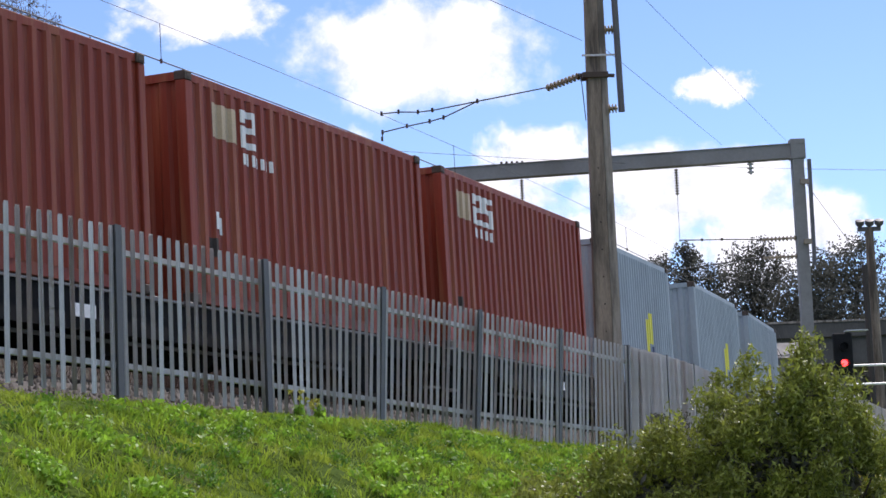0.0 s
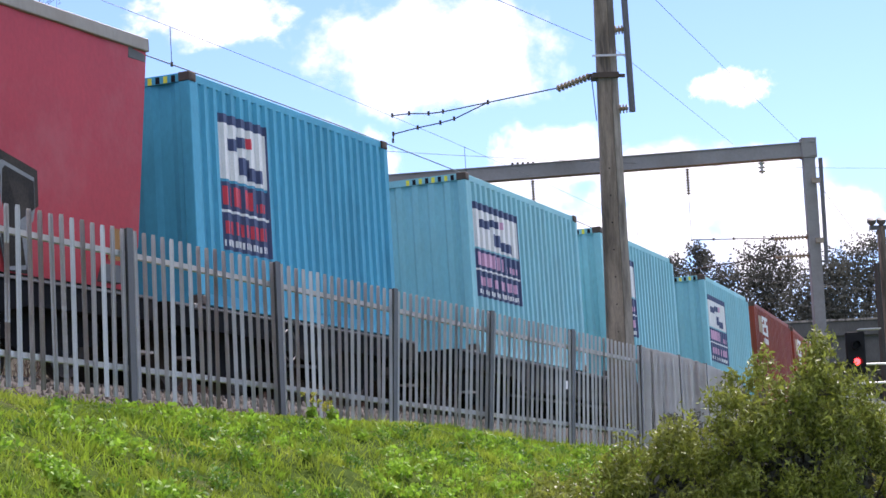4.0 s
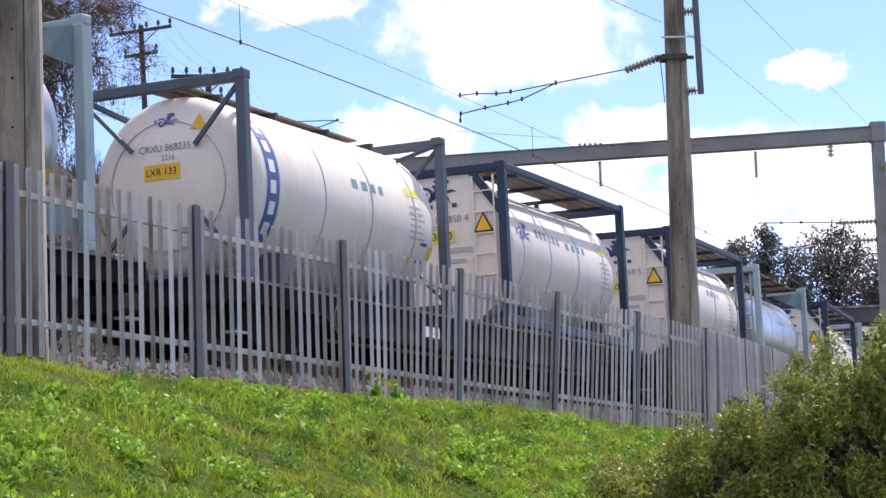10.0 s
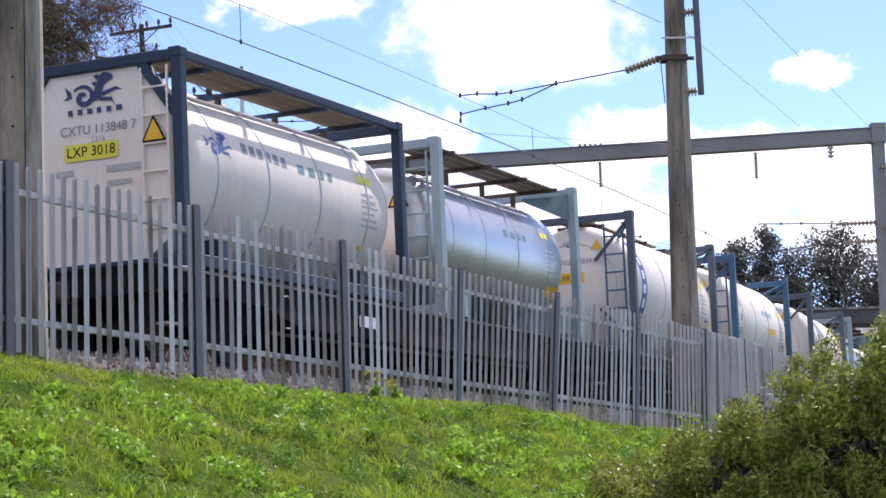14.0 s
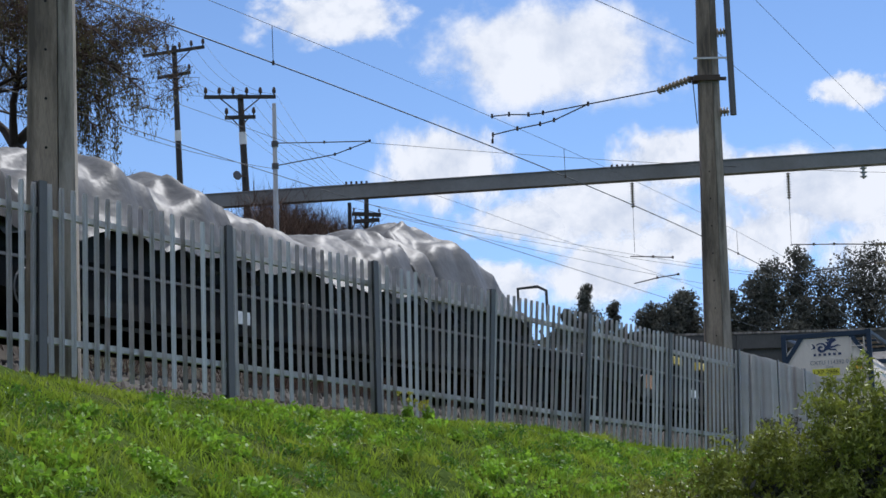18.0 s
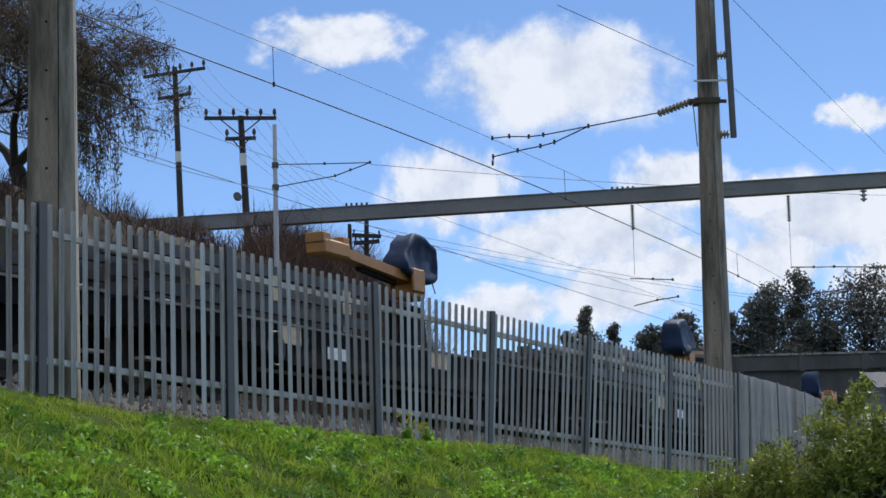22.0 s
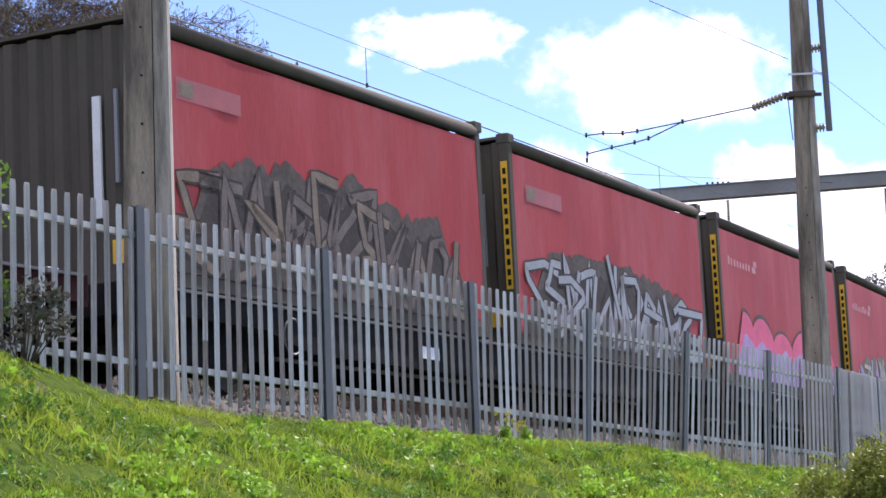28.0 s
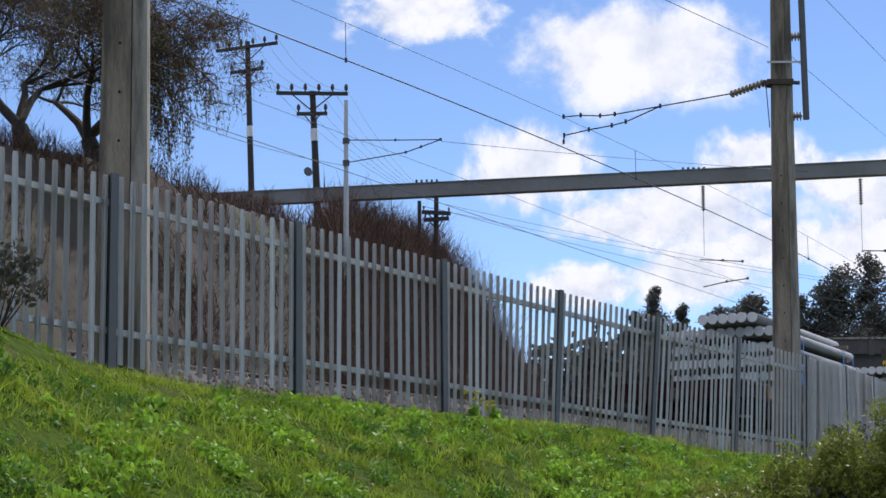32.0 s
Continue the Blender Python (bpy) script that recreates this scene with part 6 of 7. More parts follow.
def curtain_unit(u_rear, seed, mat, graffiti):
    """A red curtain-sided swap body with an olive ribbed end and yellow warning strips."""
    L, W, H = 7.62, 2.5, 2.9
    c = thing("curtain_sided_container", "red curtain-sided container with dark top rail and sprayed graffiti", "container", "curtain-sided containers")
    x0, x1 = -L / 2, L / 2
    rng = random.Random(seed)
    for sg in (-1, 1):
        n, k = 44, 8
        bm = bmesh.new()
        rows = []
        for j in range(k + 1):
            z = 0.16 + (H - 0.42) * j / k
            rows.append([bm.verts.new((x0 + 0.12 + (L - 0.24) * i / n, sg * (W / 2 - 0.004 + 0.008 * noise.noise((i * 0.35, j * 0.25, seed * 3.1)) + 0.006 * abs(noise.noise((i * 0.9 + j * 0.5, j * 0.8, seed)))), z)) for i in range(n + 1)])
        for a, b in zip(rows, rows[1:]):
            for i in range(n):
                bm.faces.new((a[i], a[i + 1], b[i + 1], b[i]))
        part("curtain", bm, mat, c, smooth=True)
        part("top_rail", rod((x0 + 0.1, sg * (W / 2 - 0.07), H - 0.13), (x1 - 0.1, sg * (W / 2 - 0.07), H - 0.12), 0.088, sides=12), OLIVE, c, smooth=True)
        part("bottom_rail", box(x0 + 0.1, sg * (W / 2 - 0.1), 0.0, x1 - 0.1, sg * W / 2, 0.16, bevel=0.01), OLIVE, c)
        for x in (x0, x1 - 0.13):
            part("corner_post", box(x, sg * W / 2, 0, x + 0.13, sg * (W / 2 - 0.16), H - 0.02, bevel=0.012), OLIVE, c)
            part("corner_cap", box(x - 0.01, sg * (W / 2 + 0.01), H - 0.13, x + 0.19, sg * (W / 2 - 0.18), H + 0.01, bevel=0.012), OLIVE, c)
    for sx, rot in ((x0, -90), (x1, 90)):
        e, _ = ribbed(-W / 2 + 0.16, W / 2 - 0.16, 0.1, H - 0.1, 0.33, 0.06)
        part("end_panel", e, OLIVE, c, at=pose(sx + (0.03 if sx < 0 else -0.03), 0, 0, 0, 0, rot))
    for y in (-W / 2 + 0.03, W / 2 - 0.13):
        part("warning_strip", box(x0 - 0.006, y, H - 2.15, x0 - 0.001, y + 0.1, H - 0.38), LABEL_AMBER, c, "yellow warning strip")
        for i in range(12):
            z = H - 2.1 + i * 0.14
            part("strip_lettering", box(x0 - 0.01, y + 0.025, z, x0 - 0.0065, y + 0.075, z + 0.085), BLACK, c)
    part("roof", box(x0 + 0.02, -W / 2 + 0.1, H - 0.06, x1 - 0.02, W / 2 - 0.1, H - 0.02), OLIVE, c)
    part("floor", box(x0 + 0.02, -W / 2 + 0.1, 0.05, x1 - 0.02, W / 2 - 0.1, 0.14), OLIVE, c)
    part("pale_bar", box(x0 - 0.012, -W / 2 + 0.62, 0.75, x0 + 0.02, -W / 2 + 0.72, 2.05), LOGO_WHITE, c, "pale scuffed strip")
    part("pale_bar", box(x0 - 0.012, -W / 2 + 0.40, 1.1, x0 + 0.02, -W / 2 + 0.44, 2.1), LOGO_GREY, c)
    part("yellow_plate", box(x0 - 0.012, -W / 2 + 0.25, 0.25, x0 + 0.02, -W / 2 + 0.5, 0.5), LABEL_AMBER, c)

    def on_side(rects, lift=0.006):
        bm = bmesh.new()
        for x, z, xx, zz in rects:
            y = -W / 2 - 0.006 - lift
            bm.faces.new([bm.verts.new(p) for p in ((x, y, z), (xx, y, z), (xx, y, zz), (x, y, zz))])
        return bm
    if seed < 3:
        part("worn_lettering", on_side([(a, b, c2, b + 0.15 * rng.uniform(0.65, 1.0)) for a, b, c2, d in bars(x0 + 0.5, 2.06, 1.35, 0.16, 8, rng, 0.62)], -0.003), SIGN_PALE, c, "pale worn lettering")
        part("worn_emblem", on_side([(x0 + 1.9, 2.05, x0 + 2.12, 2.16), (x0 + 2.0, 2.17, x0 + 2.2, 2.27)], -0.003), SIGN_PALE, c)
    else:
        part("faded_sign", on_side([(x0 + 0.5, 2.02, x0 + 1.75, 2.26)], -0.003), FADED_SIGN, c, "faded sign patch")
        part("worn_patch", on_side([(x0 + 0.55, 2.06, x0 + 0.55 + rng.uniform(0.2, 0.5), 2.22)], -0.001), SPRAY_TAN, c)
    tangle(c, x0 + 0.15, x1 - 0.25, graffiti, seed, -W / 2 - 0.012)
    return riding(c, u_rear + L / 2, DECK)


curtain_unit(-325.0, 1, CURTAIN, (SPRAY_MID, [SPRAY_SILVER, LOGO_LILAC, LOGO_BUFF, SPRAY_SILVER, SPRAY_MID], 0.95))
curtain_unit(-333.5, 2, CURTAIN, (LOGO_PINK, [LOGO_LILAC, SPRAY_LILAC_PALE, LOGO_LILAC, SPRAY_LILAC_PALE, LOGO_LILAC], 1.15))
curtain_unit(-342.0, 3, CURTAIN_PINK, (SPRAY_DARK, [SPRAY_SILVER, SPRAY_SILVER, SPRAY_SILVER, SPRAY_BLACK], 1.3))
curtain_unit(-350.5, 4, CURTAIN_PINK, (SPRAY_DARK, [SPRAY_TAN, SPRAY_MID, SPRAY_MID, SPRAY_BLACK], 1.35))


# ---- tank containers ----
def tank_container(kind, u_rear, label, frame, marks="horse", ladder=True):
    """kind 'plate': railed frame and flat end shield; 'dome': open frame with braces; 'steel': clad steel tank in grey end frames."""
    L, W, H = 6.058, 2.438, 2.591
    c = thing("tank_container", label, "tank container", "tank containers on the wagons")
    x0, x1 = -L / 2, L / 2
    steel = kind == "steel"
    R = 1.04 if steel else (1.17 if kind == "dome" else 1.14)
    zc = 1.28 if not steel else 1.27
    skin = TANK_STEEL if steel else TANK_WHITE
    a, b = x0 + 0.12, x1 - 0.12
    if kind == "plate":
        a = x0 + 0.16
    prof = [(0.0, a), (R * 0.55, a + 0.03), (R * 0.86, a + 0.13), (R * 0.97, a + 0.26), (R, a + 0.42), (R, b - 0.42), (R * 0.97, b - 0.26), (R * 0.86, b - 0.13), (R * 0.55, b - 0.03), (0.0, b)]
    prof[0] = (0.02, a)
    prof[-1] = (0.02, b)
    mx = Matrix.Translation((0, 0, zc)) @ Matrix.Rotation(radians(90), 4, "Y")
    part("barrel", lathe(prof, 56, mx), skin, c, smooth=True)
    for i, q in enumerate((0.14, 0.36, 0.60, 0.84)):
        x = a + (b - a) * q
        part("barrel_band", lathe([(R - 0.004, x - 0.022), (R + 0.007, x - 0.018), (R + 0.007, x + 0.018), (R - 0.004, x + 0.022)], 56, mx), BAND if not steel else skin, c, smooth=True)
    pw = 0.19 if steel else 0.15
    for x, k in ((x0, 1), (x1, -1)):
        for y in (-1, 1):
            part("corner_post", box(x, y * W / 2, 0.11, x + k * pw, y * (W / 2 - 0.13), H - 0.11, bevel=0.012), frame, c)
        for z in (0.02, H - 0.15):
            part("end_rail", box(x + k * 0.01, -W / 2 + 0.13, z, x + k * 0.13, W / 2 - 0.13, z + 0.13, bevel=0.01), frame, c)
    for y in (-1, 1):
        if kind == "plate":
            part("bottom_rail", box(x0 + 0.15, y * (W / 2 - 0.01), 0.04, x1 - 0.15, y * (W / 2 - 0.11), 0.19, bevel=0.01), frame, c)
        if kind == "plate":
            part("top_rail", box(x0 + 0.15, y * (W / 2 - 0.01), H - 0.13, x1 - 0.15, y * (W / 2 - 0.10), H - 0.02, bevel=0.01), frame, c)
        for x in (-1.9, 1.9):
            part("saddle", box(x - 0.06, y * 0.45, 0.05, x + 0.06, y * 1.1, 0.45), frame, c)
    corner_castings(c, L, W, H, frame)
    if kind == "plate":
        o = []
        hw, top = W / 2 - 0.02, H - 0.16
        o = [(-hw, 0.55), (-0.55, 0.06), (0.55, 0.06), (hw, 0.55), (hw, 1.95), (0.72, top), (-0.72, top), (-hw, 1.95)]
        part("end_shield", prism(o, -0.02, 0.02), TANK_WHITE, c, at=pose(x0 + 0.09, 0, 0, 0, 0, -90))
        if marks != "yellow_tank":
            part("sign_border", on_plane([(0.66, 1.50), (1.00, 1.50), (0.83, 1.82)]), BLACK, c, at=pose(x0 + 0.045, 0, 0, 0, 0, -90))
            part("warning_triangle", on_plane([(0.70, 1.525), (0.96, 1.525), (0.83, 1.77)]), LABEL_AMBER, c, at=pose(x0 + 0.042, 0, 0, 0, 0, -90))
        for y in (-1, 1):
            part("corner_brace", bar((x0 + 0.07, y * (W / 2 - 0.1), 1.82), (x0 + 0.07, y * 0.66, H - 0.12), 0.1, 0.12), frame, c)
        for rc in ((0.15, 1.22, 0.62, 1.30), (0.15, 1.06, 0.5, 1.12), (-0.55, 1.22, -0.3, 1.29)):
            part("end_marking", plain_end([rc]), FAINT, c, at=pose(x0 + 0.065, 0, 0, 0, 0, -90))
    elif kind == "dome":
        for x, k in ((x0 + 0.07, 1), (x1 - 0.07, -1)):
            for y in (-1, 1):
                part("corner_brace", bar((x, y * (W / 2 - 0.1), H - 0.15), (x + k * 0.03, y * 0.45, H - 0.85), 0.05, 0.05), frame, c)
                part("corner_brace", bar((x, y * (W / 2 - 0.1), 0.2), (x + k * 0.03, y * 0.5, 0.85), 0.05, 0.05), frame, c)
                part("top_brace", bar((x, y * (W / 2 - 0.07), H - 0.1), (x + k * 0.62, y * 0.75, zc + 0.93), 0.06, 0.06), frame, c)
        part("end_seam", lathe([(R * 0.690, x0 + 0.205), (R * 0.692, x0 + 0.178), (R * 0.699, x0 + 0.180), (R * 0.701, x0 + 0.205)], 48, mx, closed=True), BAND, c)
    else:
        part("sign_border", on_plane([(0.40, 1.605), (0.74, 1.605), (0.57, 1.93)]), BLACK, c, at=pose(x0 + 0.003, 0, 0, 0, 0, -90))
        part("warning_triangle", on_plane([(0.44, 1.63), (0.70, 1.63), (0.57, 1.88)]), LABEL_AMBER, c, at=pose(x0 + 0.0, 0, 0, 0, 0, -90))
        for x, k in ((x0 + 0.1, 1), (x1 - 0.1, -1)):
            for y in (-1, 1):
                g = sheet([(x, y * (W / 2 - 0.05), H - 0.12), (x + k * 0.95, y * 0.6, H - 0.26), (x + k * 0.90, y * 0.62, H - 0.31), (x, y * (W / 2 - 0.05), H - 0.60)], [(0, 1, 2, 3)])
                bmesh.ops.solidify(g, geom=g.faces[:], thickness=0.02)
                part("gusset", g, frame, c)
                g = sheet([(x, y * (W / 2 - 0.05), 0.15), (x + k * 0.6, y * 0.6, 0.25), (x + k * 0.6, y * 0.6, 0.5), (x, y * (W / 2 - 0.05), 0.6)], [(0, 1, 2, 3)])
                bmesh.ops.solidify(g, geom=g.faces[:], thickness=0.02)
                part("gusset", g, frame, c)
    # walkway
    rng = random.Random(int(-u_rear * 10))
    zt = H - 0.05
    ylo = -0.98 if kind != "dome" else -0.25
    for i in range(3):
        y = ylo + i * 0.2
        part("walkway_board", box(x0 + 0.25, y, zt - 0.03, x1 - 0.35 - (0.6 if kind == "dome" else 0), y + 0.17, zt, bevel=0.004), BOARD, c)
    for q in (0.15, 0.4, 0.65, 0.88):
        x = x0 + L * q
        part("walkway_bearer", box(x, ylo - 0.12, zt - 0.09, x + 0.06, 0.5, zt - 0.03), frame if kind == "plate" else IRON, c)
        part("walkway_stand", box(x, -0.35, zc + R - 0.09, x + 0.06, -0.28, zt - 0.06), IRON, c)
    part("manhole", rod((0.1, 0.25, zc + R - 0.05), (0.1, 0.25, zc + R + 0.13), 0.26, sides=16), skin, c)
    part("valve_box", box(-0.95, 0.0, zc + R - 0.05, -0.4, 0.5, zc + R + 0.12, bevel=0.03), skin, c)
    # ladder at the rear end
    if ladder:
        y0, y1 = -W / 2 + 0.20, -W / 2 + 0.55
        lm = TANK_WHITE if kind == "plate" else (STEEL_BLUE if kind == "dome" else PALE_GREY)
        for y in (y0, y1):
            part("ladder_rail", rod((x0 + 0.03, y, 0.25), (x0 + 0.03, y, H - 0.2), 0.02, sides=6), lm, c)
        for i in range(6):
            z = 0.5 + i * 0.33
            part("ladder_rung", rod((x0 + 0.03, y0, z), (x0 + 0.03, y1, z), 0.016, sides=6), lm, c)

    # marks on the barrel: placed by length and by angle above the middle
    def on_barrel(shapes, lift=0.004):
        bm = bmesh.new()
        for pts in shapes:
            vs = []
            for x, ang in pts:
                t = radians(ang)
                vs.append(bm.verts.new((x, -(R + lift) * math.cos(t), zc + (R + lift) * math.sin(t))))
            bm.faces.new(vs)
        return bm

    def rect(x, g, w, h):
        n = max(1, int(h / 8))
        return [[(x, g + h * i / n), (x + w, g + h * i / n), (x + w, g + h * (i + 1) / n), (x, g + h * (i + 1) / n)] for i in range(n)]

    def round_mark(x, g, rx, rg, n=20):
        out = []
        k = max(4, int(rg / 2.5))
        for i in range(k):
            ga, gb = -rg + 2 * rg * i / k, -rg + 2 * rg * (i + 1) / k
            wa, wb = (rx * math.sqrt(max(0.0004, 1 - (q / rg) ** 2)) for q in (ga, gb))
            out.append([(x - wa, g + ga), (x + wa, g + ga), (x + wb, g + gb), (x - wb, g + gb)])
        return out
    front = x1
    if marks in ("horse", "plain"):
        if marks == "horse":
            part("blue_emblem", on_barrel([[(a, 14 + b * 57.3 / R) for a, b in q] for q in swirl(x0 + 1.05, 0.0, 0.42)]), LOGO_BLUE, c)
            part("grey_lettering", on_barrel([q for i in range(6) for q in rect(x0 + 1.62 + i * 0.2, 14 - 0.4 * i, 0.13, 7)]), LOGO_GREY, c)
    if marks == "band":
        part("blue_band", on_barrel(rect(x0 + 0.60, -38, 0.32, 84)), LOGO_BLUE, c)
        part("band_lettering", on_barrel([q for i in range(6) for q in rect(x0 + 0.68, -33 + i * 13, 0.15, 8)], 0.009), LOGO_WHITE, c)
    if marks == "letters":
        part("grey_lettering", on_barrel([q for i in range(4) for q in rect(x0 + 0.62, -18 + i * 15, 0.15, 8)]), LOGO_GREY, c)
    if marks == "yellow_tank":
        part("red_roundel", on_barrel(round_mark(x0 + 2.45, 8, 0.52, 30, 28)), LOGO_RED, c)
        part("roundel_sign", on_barrel([[(a, 12 + b * 57.3 / R) for a, b in q] for q in ring_sign(x0 + 2.45, 0.0, 0.2, 0.028)], 0.009), LOGO_WHITE, c)
        part("roundel_lettering", on_barrel([q for i in range(7) for q in rect(x0 + 2.12 + i * 0.1, -11, 0.065, 4)], 0.009), LOGO_WHITE, c)
        part("brown_lettering", on_barrel([q for i in range(5) for q in rect(x0 + 3.55 + i * 0.23, 13 - abs(i - 2) * 1.0, 0.16, 10)]), LOGO_BROWN, c)
        part("buff_lettering", on_barrel([q for i in range(9) for q in rect(x0 + 3.55 + i * 0.125, 2, 0.08, 5)] + rect(x0 + 3.95, -10, 0.3, 7)), LOGO_BUFF, c)
        part("amber_label", on_barrel(rect(x0 + 5.15, -12, 0.2, 8) + rect(x0 + 4.78, -10, 0.1, 9)), LABEL_AMBER, c)
        part("grey_lettering", on_barrel([q for i in range(5) for q in rect(x0 + 4.75, 1 + i * 4.5, 0.5, 1.3)]), FAINT, c)
    else:
        tl = x0 + 3.05
        part("teal_lettering", on_barrel([q for a, b in ((0.0, 0.20), (0.30, 0.20), (0.60, 0.14), (0.84, 0.14)) for q in rect(tl + a, 11, b * 0.85, 6)]), LOGO_TEAL, c)
        part("yellow_label", on_barrel(rect(front - 1.25, 16 if not steel else 20, 0.42, 6)), LABEL_YELLOW, c)
        part("grey_lettering", on_barrel([q for i in range(6) for q in rect(front - 1.25, -14 + i * 4.3, 0.5 - 0.06 * (i % 3), 1.5)]), FAINT if not steel else LOGO_WHITE, c)
        part("amber_label", on_barrel([[(front - 1.2, -30), (front - 0.94, -30), (front - 1.07, -18)]] if not steel else rect(front - 1.05, -34, 0.6, 11)), LABEL_AMBER, c)
        if marks in ("band", "letters"):
            part("amber_label", on_barrel(rect(front - 0.56, -26, 0.13, 9)), LABEL_AMBER, c)
            part("blue_sign", on_barrel(rect(front - 0.85, -30, 0.22, 15)), LOGO_BLUE, c)
            part("blue_sign", on_barrel(rect(front - 0.80, -28, 0.05, 10) + rect(front - 0.72, -28, 0.05, 10), 0.009), LOGO_WHITE, c)
        if marks == "letters":
            part("amber_label", on_barrel(rect(x0 + 3.4, -8, 0.95, 7)), LABEL_AMBER, c)
    return riding(c, u_rear + L / 2, DECK)


def on_plane(pts):
    """A flat sign plate in x and z, 8 mm thick."""
    return prism(pts, -0.03, -0.022)


def plain_end(rects):
    bm = bmesh.new()
    for x, z, xx, zz in rects:
        bm.faces.new([bm.verts.new(p) for p in ((x, -0.006, z), (xx, -0.006, z), (xx, -0.006, zz), (x, -0.006, zz))])
    return bm


FONT_MESHES = {}


def lettering(text, size, mat, parent, m, name="lettering"):
    """Readable characters as a flat mesh, standing in x and z."""
    if text not in FONT_MESHES:
        cu = bpy.data.curves.new("lettering", "FONT")
        cu.body, cu.size, cu.align_x, cu.align_y = text, 1.0, "CENTER", "CENTER"
        ob = bpy.data.objects.new("lettering", cu)
        scene.collection.objects.link(ob)
        me = bpy.data.meshes.new_from_object(ob.evaluated_get(bpy.context.evaluated_depsgraph_get()))
        bpy.data.objects.remove(ob)
        FONT_MESHES[text] = me
    me = FONT_MESHES[text].copy()
    me.materials.clear()
    me.materials.append(mat)
    return part(name, me, None, parent, at=m @ pose(0, 0, 0, 90) @ Matrix.Scale(size, 4))


def on_dome(ob):
    """Lays a flat mark of a rear end onto the dished end of the barrel."""
    R, zc, a = 1.17, 1.28, -3.029 + 0.12
    me = ob.data
    if me.users > 1:
        me = ob.data = me.copy()
    bm = bmesh.new()
    bm.from_mesh(me)
    bmesh.ops.transform(bm, matrix=ob.matrix_basis, verts=bm.verts)
    bmesh.ops.triangulate(bm, faces=bm.faces[:])
    long = [e for e in bm.edges if e.calc_length() > 0.1]
    bmesh.ops.subdivide_edges(bm, edges=long, cuts=3)
    lift = 0.006 if ob.name.startswith("plate_label") else 0.010
    for v in bm.verts:
        r = math.hypot(v.co.y, v.co.z - zc)
        v.co.x = float(np.interp(r, [0.02, R * 0.55, R * 0.86, R * 0.97, R], [a, a + 0.03, a + 0.13, a + 0.26, a + 0.42])) - lift
    bm.to_mesh(me)
    bm.free()
    ob.matrix_basis = Matrix()


def ring_sign(cx, cz, r, w):
    """An open ring with a crossbar, in flat pieces."""
    out = []
    for i in range(18):
        a, b = (0.35 + 5.3 * q / 18 for q in (i, i + 1))
        out.append([(cx + (r + d) * math.cos(t), cz + (r + d) * math.sin(t)) for t, d in ((a, -w), (a, w), (b, w), (b, -w))])
    out.append([(cx - r, cz - w), (cx + r, cz + w * 0.6), (cx + r, cz + w * 2.4), (cx - r, cz + w)])
    return out


def swirl(cx, cz, k):
    """A curling emblem as flat pieces: a coiled tail, a crested neck and two raised limbs."""
    out = []
    prev = None
    for i in range(27):
        t = i / 26
        a = 0.6 + 8.2 * t
        r = 0.05 + 0.27 * t
        w = 0.03 + 0.045 * math.sin(math.pi * min(1.0, 0.15 + t * 0.85))
        p = [(cx + k * (-0.28 + (r + d) * math.cos(a)), cz + k * (-0.05 + (r + d) * 0.9 * math.sin(a))) for d in (-w, w)]
        if prev:
            out.append([prev[0], prev[1], p[1], p[0]])
        prev = p
    for q in (((-0.1, -0.2), (0.2, -0.12), (0.3, 0.2), (0.12, 0.3), (0.02, 0.1)), ((0.12, 0.28), (0.3, 0.2), (0.55, 0.34), (0.5, 0.44), (0.3, 0.5), (0.14, 0.42)),
              ((0.1, 0.3), (0.16, 0.46), (0.0, 0.44)), ((0.04, 0.16), (0.1, 0.3), (-0.06, 0.28)), ((0.22, 0.02), (0.62, 0.12), (0.8, 0.02), (0.62, 0.04), (0.24, -0.08)),
              ((0.18, -0.1), (0.5, -0.12), (0.6, -0.36), (0.48, -0.2), (0.16, -0.18)), ((-0.62, 0.1), (-0.8, 0.26), (-0.72, 0.02), (-0.84, -0.08), (-0.6, -0.04))):
        out.append([(cx + k * a, cz + k * b) for a, b in q])
    return out


